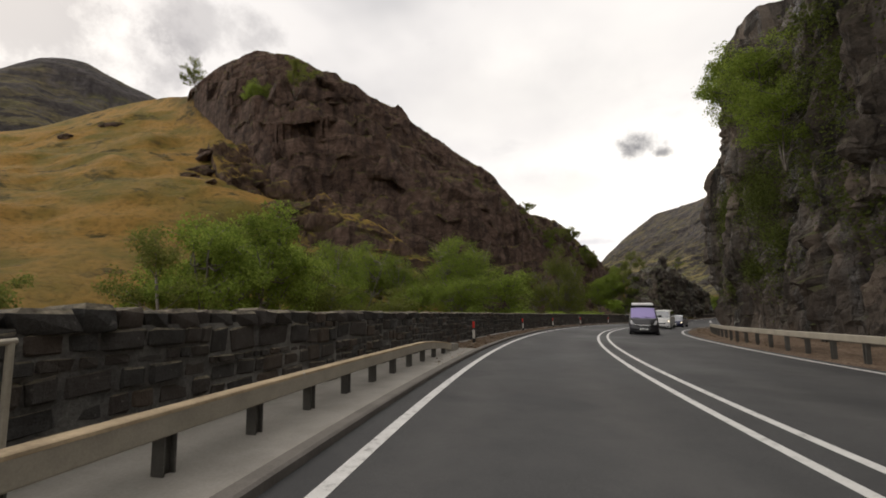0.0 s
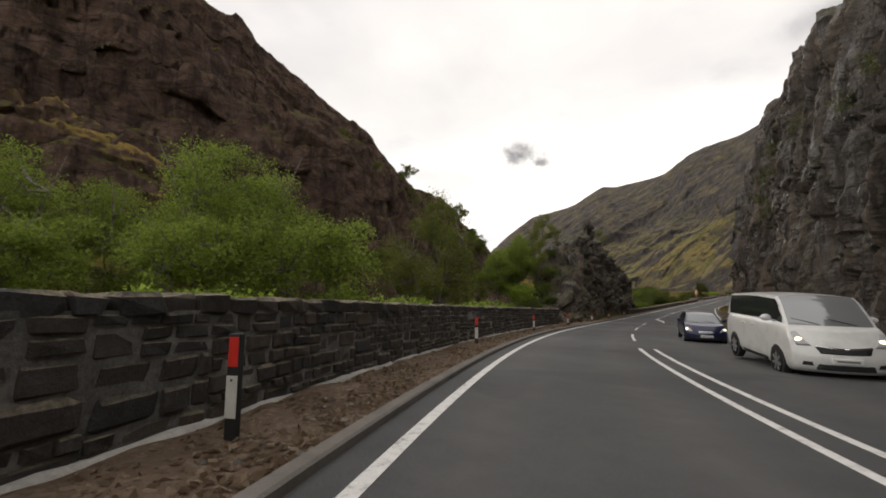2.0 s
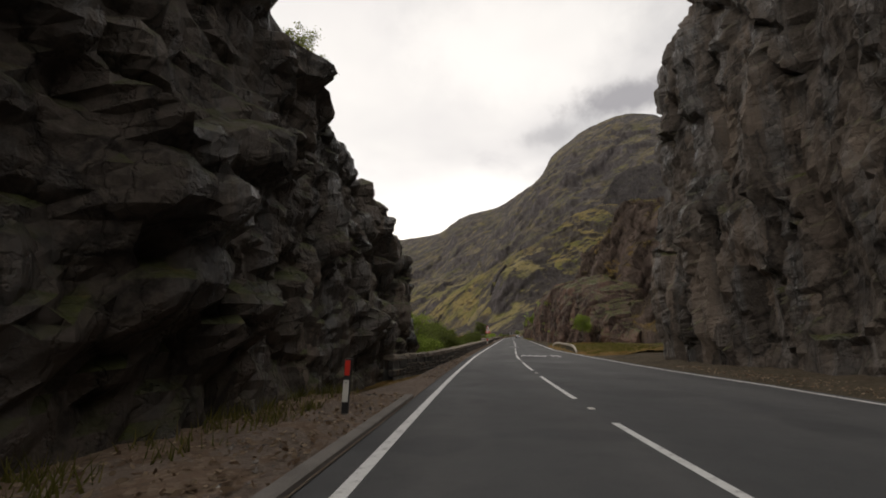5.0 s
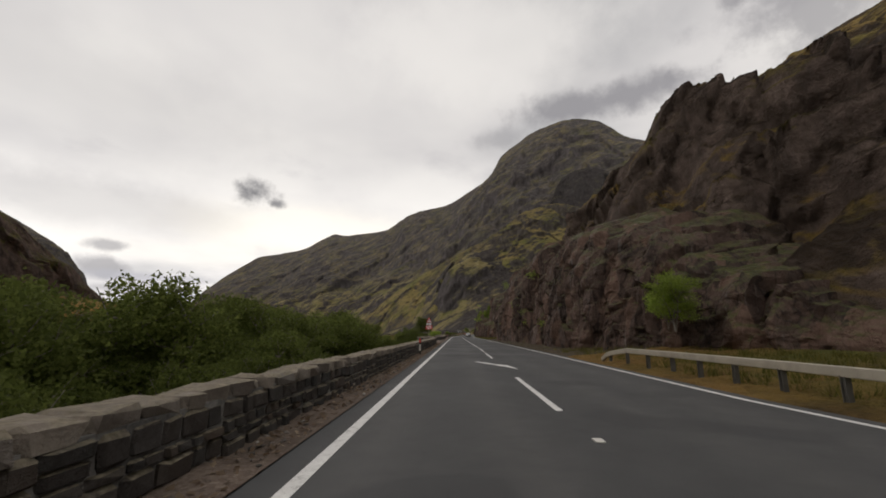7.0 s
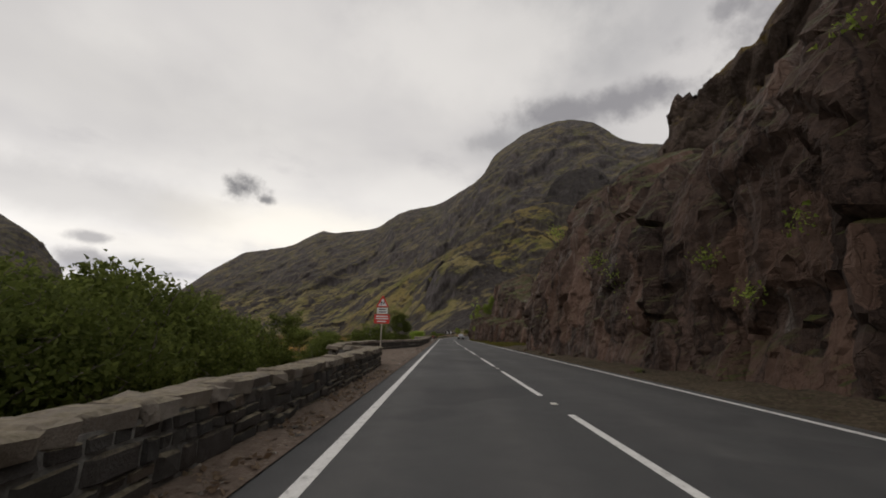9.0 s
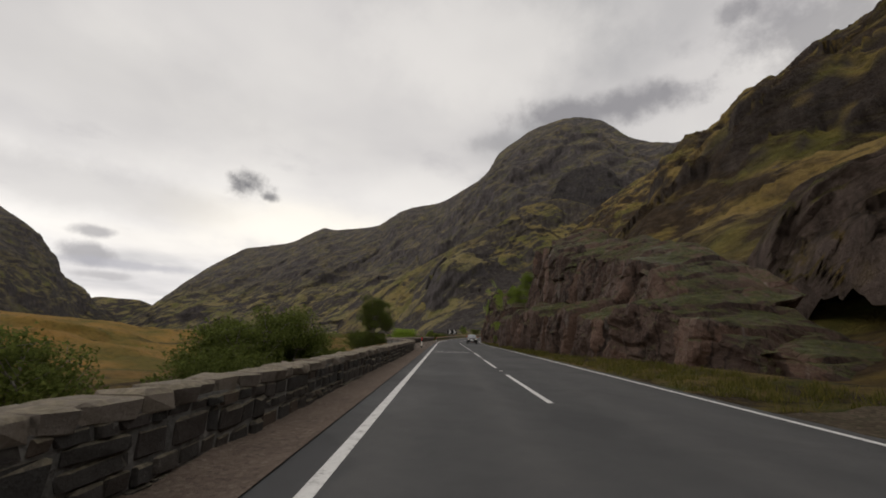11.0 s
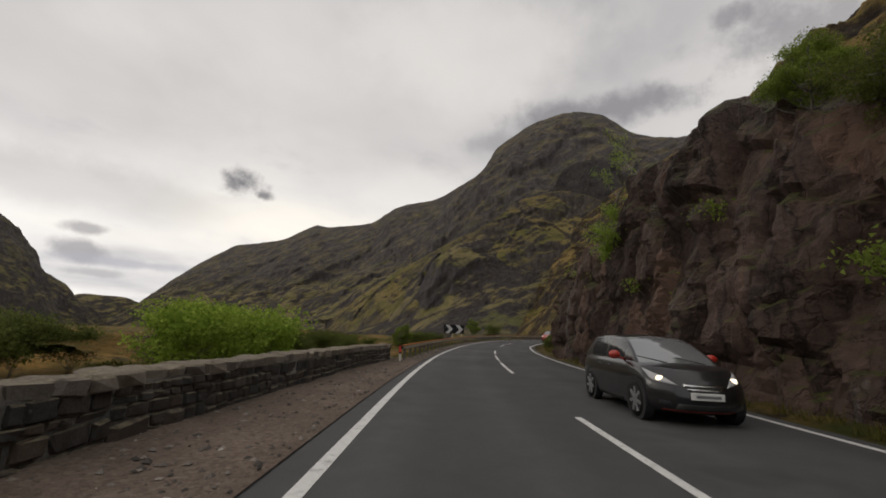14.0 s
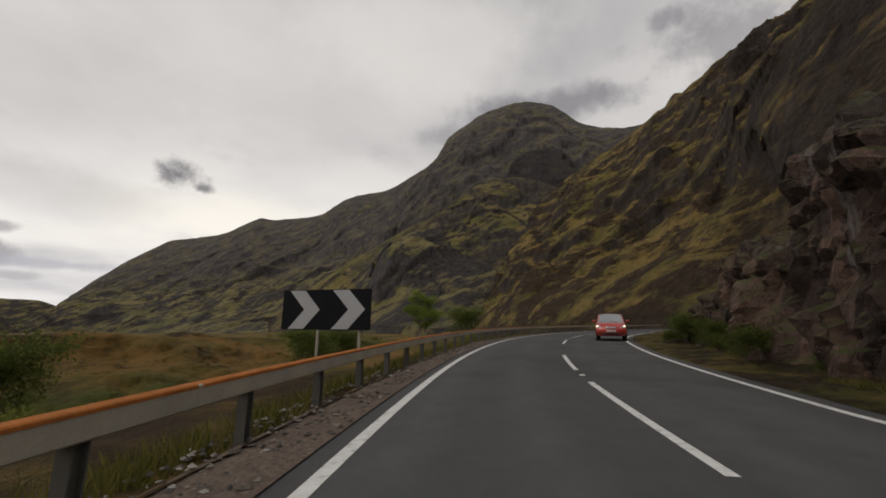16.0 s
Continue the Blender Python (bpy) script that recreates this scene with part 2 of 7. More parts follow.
def tube(bm, a, b, r0, r1, n=8):
    a, b = Vector(a), Vector(b)
    d = b - a
    m = Matrix.Translation((a + b) / 2) @ d.to_track_quat("Z", "Y").to_matrix().to_4x4()
    bmesh.ops.create_cone(bm, cap_ends=True, segments=n, radius1=r0, radius2=r1, depth=d.length, matrix=m)


def empty(name, matrix, label, category, group="", kind=""):
    ob = new(name)
    ob.empty_display_size = 0.2
    ob.matrix_basis = matrix
    return tagged(ob, label, category, group, kind)


# ---- materials ----
class Nodes:
    """A small builder of node materials."""

    def __init__(self, name, roughness=0.8, metallic=0.0):
        self.mat = bpy.data.materials.new(name)
        self.mat.use_nodes = True
        self.n, self.l = self.mat.node_tree.nodes, self.mat.node_tree.links
        self.bsdf = self.n["Principled BSDF"]
        self.bsdf.inputs["Roughness"].default_value = roughness
        self.bsdf.inputs["Metallic"].default_value = metallic
        if roughness > 0.7:
            self.bsdf.inputs["Specular IOR Level"].default_value = 0.12
        self.coord = self.n.new("ShaderNodeTexCoord")
        self.geo = self.n.new("ShaderNodeNewGeometry")

    def pos(self, scale=(1, 1, 1), local=False):
        m = self.n.new("ShaderNodeMapping")
        m.inputs["Scale"].default_value = scale
        self.l.new(self.coord.outputs["Object"] if local else self.geo.outputs["Position"], m.inputs[0])
        return m.outputs[0]

    def noise(self, scale, detail=4.0, rough=0.55, vec=None, out="Fac", distort=0.0):
        t = self.n.new("ShaderNodeTexNoise")
        t.inputs["Scale"].default_value, t.inputs["Detail"].default_value = scale, detail
        t.inputs["Roughness"].default_value, t.inputs["Distortion"].default_value = rough, distort
        self.l.new(vec if vec is not None else self.pos(), t.inputs["Vector"])
        return t.outputs[out]

    def voronoi(self, scale, vec=None, out="Color", feature="F1"):
        t = self.n.new("ShaderNodeTexVoronoi")
        t.feature = feature
        t.inputs["Scale"].default_value = scale
        self.l.new(vec if vec is not None else self.pos(), t.inputs["Vector"])
        return t.outputs[out]

    def ramp(self, fac, stops):
        r = self.n.new("ShaderNodeValToRGB")
        e = r.color_ramp.elements
        while len(e) < len(stops):
            e.new(0.5)
        for el, (p, c) in zip(e, stops):
            el.position, el.color = p, (c if len(c) == 4 else (*c, 1)) if isinstance(c, tuple) else (c, c, c, 1)
        self.l.new(fac, r.inputs[0])
        return r.outputs[0]

    def mix(self, fac, a, b, mode="MIX"):
        m = self.n.new("ShaderNodeMix")
        m.data_type, m.blend_type = "RGBA", mode
        for sock, v in ((m.inputs[0], fac), (m.inputs[6], a), (m.inputs[7], b)):
            if isinstance(v, (int, float)):
                sock.default_value = v if sock == m.inputs[0] else (v, v, v, 1)
            elif isinstance(v, tuple):
                sock.default_value = (*v, 1)
            else:
                self.l.new(v, sock)
        return m.outputs[2]

    def math(self, op, a, b=0.0):
        m = self.n.new("ShaderNodeMath")
        m.operation = op
        for sock, v in zip(m.inputs, (a, b)):
            if isinstance(v, (int, float)):
                sock.default_value = v
            else:
                self.l.new(v, sock)
        return m.outputs[0]

    def up(self):
        s = self.n.new("ShaderNodeSeparateXYZ")
        self.l.new(self.geo.outputs["Normal"], s.inputs[0])
        return s.outputs["Z"]

    def height(self):
        s = self.n.new("ShaderNodeSeparateXYZ")
        self.l.new(self.geo.outputs["Position"], s.inputs[0])
        return s.outputs["Z"]

    def random(self):
        return self.n.new("ShaderNodeObjectInfo").outputs["Random"]

    def island(self):
        return self.geo.outputs["Random Per Island"]

    def bump(self, h, strength=0.5, dist=0.05):
        b = self.n.new("ShaderNodeBump")
        b.inputs["Strength"].default_value, b.inputs["Distance"].default_value = strength, dist
        self.l.new(h, b.inputs["Height"])
        self.l.new(b.outputs[0], self.bsdf.inputs["Normal"])

    def done(self, colour, rough=None):
        if isinstance(colour, tuple):
            self.bsdf.inputs["Base Color"].default_value = (*colour, 1)
        else:
            self.l.new(colour, self.bsdf.inputs["Base Color"])
        if rough is not None:
            self.l.new(rough, self.bsdf.inputs["Roughness"])
        return self.mat


def asphalt():
    k = Nodes("asphalt", 0.75)
    grain = k.noise(90, 3, 0.7)
    big = k.noise(0.22, 4, 0.5)
    wear = k.noise(2.2, 4, 0.6)
    c = k.ramp(big, [(0.3, (0.055, 0.055, 0.058)), (0.7, (0.084, 0.083, 0.085))])
    c = k.mix(0.35, c, k.ramp(wear, [(0.3, 0.045), (0.7, 0.11)]))
    c = k.mix(0.5, c, k.ramp(grain, [(0.3, 0.025), (0.55, 0.078), (0.8, 0.18)]), "MIX")
    at = k.n.new("ShaderNodeAttribute")
    at.attribute_name = "across"
    wob = k.math("ADD", at.outputs["Fac"], k.math("MULTIPLY", k.noise(0.5, 3, 0.5), 0.05))
    tyre = k.ramp(wob, [(0.0, 0.0), (0.07, 0.15), (0.13, 0.9), (0.20, 0.1), (0.27, 0.15), (0.34, 0.9), (0.41, 0.05), (0.55, 0.1), (0.63, 0.8), (0.71, 0.1), (0.83, 0.8), (0.92, 0.1), (1.0, 0.0)])
    c = k.mix(k.math("MULTIPLY", tyre, k.ramp(wear, [(0.3, 0.25), (0.7, 0.55)])), c, (0.115, 0.111, 0.108))
    patch = k.noise(0.35, 2, 0.4, k.pos((1, 1, 1)))
    c = k.mix(k.ramp(patch, [(0.60, 0.0), (0.63, 0.45)]), c, (0.050, 0.050, 0.052))
    k.bump(grain, 0.4, 0.006)
    return k.done(c, k.ramp(big, [(0.3, 0.55), (0.7, 0.8)]))


def road_paint():
    k = Nodes("road_paint", 0.6)
    wear = k.noise(7, 6, 0.7)
    fine = k.noise(60, 3, 0.7)
    c = k.ramp(wear, [(0.3, (0.30, 0.29, 0.28)), (0.45, (0.62, 0.61, 0.59)), (0.8, (0.78, 0.77, 0.75))])
    c = k.mix(k.ramp(fine, [(0.2, 0.5), (0.45, 0.0)]), c, (0.12, 0.12, 0.12))
    return k.done(c)


def worn_paint():
    k = Nodes("worn_road_paint", 0.7)
    wear = k.noise(9, 6, 0.75)
    c = k.ramp(wear, [(0.46, (0.055, 0.055, 0.056)), (0.56, (0.50, 0.49, 0.46)), (0.8, (0.66, 0.65, 0.62))])
    return k.done(c)


def cliff_rock(name, dark, lite, tint, moss, wet=0.0):
    k = Nodes(name, 0.65)
    k.bsdf.inputs["Specular IOR Level"].default_value = 0.22
    streak = k.noise(0.8, 6, 0.65, k.pos((1.0, 1.0, 0.12)), distort=0.5)
    patch = k.noise(0.16, 4, 0.6)
    fine = k.noise(5.0, 8, 0.72)
    def warped(scale):
        add = k.n.new("ShaderNodeVectorMath")
        add.operation = "ADD"
        k.l.new(k.pos(scale), add.inputs[0])
        k.l.new(k.noise(0.9, 5, 0.65, out="Color"), add.inputs[1])
        return add.outputs[0]

    crack = k.voronoi(0.7, warped((1, 1, 0.16)), "Distance", "DISTANCE_TO_EDGE")
    crack2 = k.voronoi(2.0, warped((1, 1, 0.30)), "Distance", "DISTANCE_TO_EDGE")
    c = k.ramp(streak, [(0.28, dark), (0.55, lite), (0.75, tint)])
    c = k.mix(k.ramp(patch, [(0.42, 0.0), (0.60, 0.75)]), c, tuple(0.5 * v for v in dark))
    c = k.mix(0.55, c, k.ramp(fine, [(0.25, tuple(0.35 * v for v in dark)), (0.5, lite), (0.78, tuple(min(1, 1.9 * v) for v in lite))]))
    c = k.mix(k.ramp(crack, [(0.0, 0.75), (0.05, 0.0)]), c, tuple(0.2 * v for v in dark))
    c = k.mix(k.ramp(crack2, [(0.0, 0.15), (0.03, 0.0)]), c, tuple(0.25 * v for v in dark))
    tone = k.n.new("ShaderNodeSeparateColor")
    k.l.new(k.voronoi(0.75, warped((1, 1, 0.45))), tone.inputs[0])
    c = k.mix(0.75, c, k.ramp(tone.outputs[0], [(0.0, 0.30), (0.35, 0.75), (0.7, 1.0), (1.0, 1.0)]), "MULTIPLY")
    c = k.mix(k.ramp(tone.outputs[1], [(0.72, 0.0), (0.95, 0.5)]), c, tint)
    pale = k.noise(0.6, 5, 0.7, k.pos((1.8, 1.8, 0.07)))
    pale = k.math("MULTIPLY", k.ramp(pale, [(0.60, 0.0), (0.70, 0.7)]), k.ramp(k.up(), [(0.30, 1.0), (0.50, 0.0)]))
    c = k.mix(pale, c, (0.22, 0.20, 0.185))
    tuft = k.noise(1.4, 6, 0.7)
    amount = k.math("MULTIPLY", k.ramp(k.up(), [(0.44, 0.0), (0.74, 1.0)]), k.ramp(tuft, [(0.36, 0.0), (0.50, 0.95)]))
    green = k.ramp(k.noise(3.0, 5, 0.7), [(0.3, (0.030, 0.028, 0.012)), (0.55, tuple(0.75 * v for v in moss)), (0.8, (0.17, 0.12, 0.045))])
    c = k.mix(amount, c, green)
    h = k.math("ADD", k.math("MULTIPLY", fine, 0.5), k.math("MINIMUM", k.math("MULTIPLY", crack2, 3.0), 0.2))
    k.bump(h, 1.0, 0.16)
    rough = k.ramp(patch, [(0.35, 0.5), (0.6, 0.8)])
    if wet:
        # seepage runs down in dark glossy bands
        seep = k.math("MULTIPLY", k.ramp(k.noise(0.55, 5, 0.65, k.pos((1.6, 1.6, 0.06)), distort=0.4), [(0.50, 0.0), (0.60, 1.0)]), wet)
        c = k.mix(k.math("MULTIPLY", seep, 0.6), c, tuple(0.45 * v for v in dark))
        rough = k.mix(seep, rough, (0.17, 0.17, 0.17))
        spec = k.math("ADD", k.math("MULTIPLY", seep, 0.5), 0.22)
        k.l.new(spec, k.bsdf.inputs["Specular IOR Level"])
    return k.done(c, rough)


def hillside(name, scale, grass, ochre, heather, rock, rockiness, streaky=(1, 1, 1), crag=0.0, cover=0.50, tilt=0.0, outcrops=0.60):
    """Dark heather ground with patches of grass and straw, and rock where it is steep or high."""
    k = Nodes(name, 0.9)
    turn = k.n.new("ShaderNodeMapping")
    turn.inputs["Rotation"].default_value = Matrix.Rotation(radians(tilt), 3, Vector((0.78, 0.63, 0.0))).to_euler()
    k.l.new(k.geo.outputs["Position"], turn.inputs[0])
    st = k.n.new("ShaderNodeMapping")
    st.inputs["Scale"].default_value = streaky
    k.l.new(turn.outputs[0], st.inputs[0])
    p = st.outputs[0]
    a = k.noise(scale, 8, 0.66, p, distort=0.5)
    b = k.noise(scale * 3.1, 7, 0.66, p)
    f = k.noise(scale * 14, 6, 0.72)
    hue = k.noise(scale * 0.8, 5, 0.6, k.pos((1, 1, 1.6)))
    low = k.ramp(f, [(0.30, tuple(0.45 * v for v in heather)), (0.52, heather), (0.72, tuple(1.9 * v for v in heather))])
    sward = k.ramp(k.math("ADD", k.math("MULTIPLY", hue, 0.75), k.math("MULTIPLY", b, 0.25)), [(0.40, grass), (0.56, ochre)])
    sward = k.mix(k.ramp(f, [(0.34, 0.55), (0.52, 0.0)]), sward, tuple(0.45 * v for v in grass))
    mask = k.ramp(k.math("ADD", k.math("MULTIPLY", a, 0.72), k.math("MULTIPLY", b, 0.28)), [(cover - 0.035, 0.0), (cover + 0.03, 1.0)])
    c = k.mix(mask, low, sward)
    steep = k.ramp(k.up(), [(rockiness - 0.18, 1.0), (rockiness + 0.14, 0.0)])
    rr = k.noise(scale * 6, 8, 0.72, k.pos((1, 1, 0.4)))
    amount = k.math("MAXIMUM", k.math("MULTIPLY", steep, k.ramp(b, [(0.3, 0.4), (0.5, 1.0)])), k.ramp(b, [(outcrops, 0.0), (outcrops + 0.06, 0.85)]))
    if crag:
        high = k.math("DIVIDE", k.height(), crag)
        amount = k.math("MAXIMUM", amount, k.math("MULTIPLY", k.ramp(k.math("ADD", high, k.math("MULTIPLY", a, 0.8)), [(0.80, 0.0), (1.35, 0.85)]), k.ramp(b, [(0.40, 0.1), (0.55, 1.0)])))
    c = k.mix(amount, c, k.ramp(rr, [(0.3, tuple(0.35 * v for v in rock)), (0.55, rock), (0.78, tuple(1.9 * v for v in rock))]))
    k.bump(k.math("ADD", b, f), 1.0, 0.06 / scale)
    return k.done(c)


def dome_material():
    """Bare weathered brown rock with cracks, painted relief shading as lighter ribs, and grass on its ledges."""
    k = Nodes("dome_rock", 0.85)
    mid = k.noise(0.22, 8, 0.68, k.pos((1, 1, 1.8)), distort=0.4)
    fine = k.noise(1.3, 8, 0.74)
    streak = k.noise(0.35, 6, 0.65, k.pos((1, 1, 0.16)))
    # pale ribs on dark brown: shading of the relief put into the colour
    c = k.ramp(mid, [(0.34, (0.045, 0.029, 0.023)), (0.50, (0.135, 0.085, 0.066)), (0.62, (0.24, 0.165, 0.128))])
    c = k.mix(0.45, c, k.ramp(fine, [(0.3, (0.022, 0.015, 0.013)), (0.52, (0.095, 0.063, 0.050)), (0.75, (0.22, 0.16, 0.125))]))
    c = k.mix(k.ramp(streak, [(0.42, 0.55), (0.52, 0.0)]), c, (0.028, 0.020, 0.018))
    crack = k.voronoi(0.13, k.mix(0.8, k.pos((1, 1, 2.2)), k.noise(0.12, 5, 0.65, out="Color"), "ADD"), "Distance", "DISTANCE_TO_EDGE")
    c = k.mix(k.ramp(crack, [(0.0, 0.45), (0.05, 0.0)]), c, (0.012, 0.010, 0.009))
    tuft = k.noise(0.30, 7, 0.7)
    ledge = k.math("MULTIPLY", k.ramp(k.up(), [(0.50, 0.0), (0.72, 1.0)]), k.ramp(tuft, [(0.42, 0.0), (0.54, 1.0)]))
    green = k.ramp(k.noise(0.7, 6, 0.7), [(0.35, (0.045, 0.048, 0.014)), (0.52, (0.11, 0.10, 0.026)), (0.68, (0.23, 0.155, 0.045))])
    c = k.mix(ledge, c, green)
    k.bump(k.math("ADD", mid, fine), 1.0, 1.2)
    return k.done(c)


def plain(name, colour, roughness=0.5, metallic=0.0, vary=0.25, scale=3.0, fine=40.0):
    k = Nodes(name, roughness, metallic)
    n1, n2 = k.noise(scale, 5, 0.6), k.noise(fine, 4, 0.7)
    c = k.ramp(n1, [(0.25, tuple(v * (1 - vary) for v in colour)), (0.75, tuple(min(1, v * (1 + vary)) for v in colour))])
    c = k.mix(0.3 * min(1, vary * 3), c, k.ramp(n2, [(0.3, tuple(v * 0.5 for v in colour)), (0.7, tuple(min(1, v * 1.4) for v in colour))]))
    return k.done(c)


def stone_material(name, loose, coping=False):
    """loose: the stones are one joined mesh, told apart by island."""
    k = Nodes(name, 0.85)
    r = k.island() if loose else k.random()
    base = k.ramp(r, [(0.0, (0.044, 0.040, 0.036)), (0.35, (0.074, 0.063, 0.054)), (0.6, (0.072, 0.052, 0.042)), (0.82, (0.110, 0.086, 0.068)), (0.92, (0.150, 0.096, 0.060)), (1.0, (0.056, 0.053, 0.052))])
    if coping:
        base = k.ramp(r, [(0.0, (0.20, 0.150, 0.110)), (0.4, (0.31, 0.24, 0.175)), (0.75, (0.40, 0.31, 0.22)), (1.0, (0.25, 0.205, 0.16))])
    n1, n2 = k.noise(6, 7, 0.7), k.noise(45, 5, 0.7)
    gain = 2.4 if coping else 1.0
    c = k.mix(0.40, base, k.ramp(n1, [(0.28, 0.012 * gain), (0.5, 0.055 * gain), (0.75, 0.15 * gain)]), "MIX")
    c = k.mix(0.3, c, k.ramp(n2, [(0.3, 0.02 * gain), (0.7, 0.10 * gain)]))
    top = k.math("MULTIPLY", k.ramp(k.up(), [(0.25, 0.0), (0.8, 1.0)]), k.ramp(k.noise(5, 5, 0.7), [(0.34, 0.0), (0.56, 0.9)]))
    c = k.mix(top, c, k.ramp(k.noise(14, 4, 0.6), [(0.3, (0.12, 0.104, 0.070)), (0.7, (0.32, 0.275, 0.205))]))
    lichen = k.ramp(k.noise(11, 4, 0.6), [(0.66, 0.0), (0.72, 0.5)])
    c = k.mix(lichen, c, (0.22, 0.21, 0.19))
    k.bump(k.math("ADD", n1, n2), 0.8, 0.025)
    return k.done(c)


def wall_mortar():
    k = Nodes("wall_core", 0.95)
    where, grain = k.noise(1.1, 6, 0.7), k.noise(25, 5, 0.7)
    c = k.ramp(where, [(0.36, (0.060, 0.057, 0.053)), (0.50, (0.15, 0.142, 0.13)), (0.64, (0.34, 0.325, 0.30))])
    c = k.mix(0.35, c, k.ramp(grain, [(0.3, 0.03), (0.7, 0.26)]))
    k.bump(grain, 0.8, 0.02)
    return k.done(c)


def litter(name, cols, scale=9.0):
    k = Nodes(name, 0.95)
    v = k.voronoi(scale * 2.2)
    sepr = k.n.new("ShaderNodeSeparateColor")
    k.l.new(v, sepr.inputs[0])
    n1 = k.noise(0.8, 5, 0.6)
    n2 = k.noise(scale * 5, 4, 0.7)
    c = k.ramp(sepr.outputs[0], [(i / (len(cols) - 1), q) for i, q in enumerate(cols)])
    c = k.mix(k.ramp(n1, [(0.35, 0.0), (0.7, 0.55)]), c, tuple(0.45 * q for q in cols[0]))
    c = k.mix(0.35, c, k.ramp(n2, [(0.3, tuple(0.3 * q for q in cols[0])), (0.7, cols[-1])]))
    k.bump(k.math("ADD", sepr.outputs[1], n2), 0.8, 0.03)
    return k.done(c)


def leaf_material(name, dark, lite, vary=0.45):
    k = Nodes(name, 0.75)
    c = k.ramp(k.island(), [(0.0, dark), (0.6, tuple((a + b) / 2 for a, b in zip(dark, lite))), (1.0, lite)])
    c = k.mix(k.ramp(k.random(), [(0.0, 0.0), (1.0, vary)]), c, tuple(0.55 * v for v in dark))
    k.bsdf.inputs["Subsurface Weight"].default_value = 0.0
    tr = k.n.new("ShaderNodeBsdfTranslucent")
    k.l.new(c, tr.inputs[0])
    k.l.new(c, k.bsdf.inputs["Base Color"])
    mx = k.n.new("ShaderNodeMixShader")
    mx.inputs[0].default_value = 0.58
    k.l.new(k.bsdf.outputs[0], mx.inputs[1])
    k.l.new(tr.outputs[0], mx.inputs[2])
    k.l.new(mx.outputs[0], k.n["Material Output"].inputs[0])
    return k.mat


def bark():
    k = Nodes("bark", 0.9)
    n1 = k.noise(6, 6, 0.7, k.pos((1, 1, 0.25)))
    c = k.ramp(n1, [(0.3, (0.05, 0.042, 0.035)), (0.5, (0.16, 0.14, 0.12)), (0.75, (0.36, 0.34, 0.30))])
    k.bump(n1, 0.8, 0.03)
    return k.done(c)


ASPHALT, PAINT, WORN = asphalt(), road_paint(), worn_paint()
ROCK_GREY = cliff_rock("wet_dark_cliff", (0.032, 0.026, 0.022), (0.108, 0.088, 0.073), (0.20, 0.155, 0.122), (0.075, 0.085, 0.022), 0.85)
ROCK_RED = cliff_rock("reddish_cliff", (0.032, 0.022, 0.018), (0.102, 0.066, 0.053), (0.190, 0.115, 0.085), (0.075, 0.085, 0.02))
DOME_ROCK = dome_material()
OCHRE_HILL = hillside("ochre_grass_hill", 0.06, (0.15, 0.120, 0.030), (0.31, 0.180, 0.050), (0.075, 0.060, 0.022), (0.07, 0.06, 0.05), 0.40, cover=0.435, outcrops=0.635)
FAR_HILL = hillside("far_mountain", 0.010, (0.130, 0.128, 0.048), (0.22, 0.180, 0.085), (0.054, 0.047, 0.044), (0.086, 0.077, 0.078), 0.48, (1, 1, 3.4), 540.0, 0.51, 26)
MID_HILL = hillside("heather_mountain", 0.028, (0.118, 0.108, 0.030), (0.25, 0.172, 0.060), (0.050, 0.034, 0.020), (0.064, 0.052, 0.046), 0.46, (1, 1, 3.6), 0, 0.515, 20)
SUMMIT_ROCK = hillside("summit_rock", 0.022, (0.060, 0.062, 0.024), (0.10, 0.085, 0.042), (0.032, 0.028, 0.026), (0.052, 0.047, 0.047), 0.62, (1, 1, 1.5), 0, 0.58, 10, 0.56)
SPUR = hillside("grassy_spur", 0.020, (0.112, 0.110, 0.036), (0.20, 0.155, 0.065), (0.042, 0.033, 0.023), (0.075, 0.066, 0.062), 0.46, (1, 1, 3.4), 0, 0.44, 24, 0.62)
HEATHER = hillside("dark_heather", 0.09, (0.080, 0.074, 0.020), (0.19, 0.125, 0.038), (0.036, 0.025, 0.017), (0.120, 0.090, 0.076), 0.50, (1, 1, 1.8), 0, 0.53, 15)
VALLEY = hillside("valley_grass", 0.06, (0.080, 0.088, 0.020), (0.21, 0.125, 0.040), (0.055, 0.036, 0.018), (0.08, 0.07, 0.06), 0.3, cover=0.46, outcrops=0.68)
LEDGES = hillside("ledge_slope", 0.11, (0.11, 0.105, 0.026), (0.27, 0.175, 0.05), (0.050, 0.036, 0.024), (0.105, 0.070, 0.054), 0.52, (1, 1, 3.0), 0, 0.44, 0, 0.60)
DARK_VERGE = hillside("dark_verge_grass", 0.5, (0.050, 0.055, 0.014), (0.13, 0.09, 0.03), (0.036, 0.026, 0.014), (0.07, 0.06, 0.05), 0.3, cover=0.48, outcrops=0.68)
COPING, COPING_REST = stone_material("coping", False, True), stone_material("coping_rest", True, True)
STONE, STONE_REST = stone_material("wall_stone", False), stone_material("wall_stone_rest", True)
MORTAR = wall_mortar()
LITTER = litter("leaf_litter", [(0.13, 0.088, 0.062), (0.25, 0.17, 0.12), (0.19, 0.13, 0.092), (0.36, 0.27, 0.20), (0.15, 0.11, 0.08)], 7)
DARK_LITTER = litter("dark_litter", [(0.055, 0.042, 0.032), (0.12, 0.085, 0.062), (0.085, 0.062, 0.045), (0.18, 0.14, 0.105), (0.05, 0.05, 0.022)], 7)
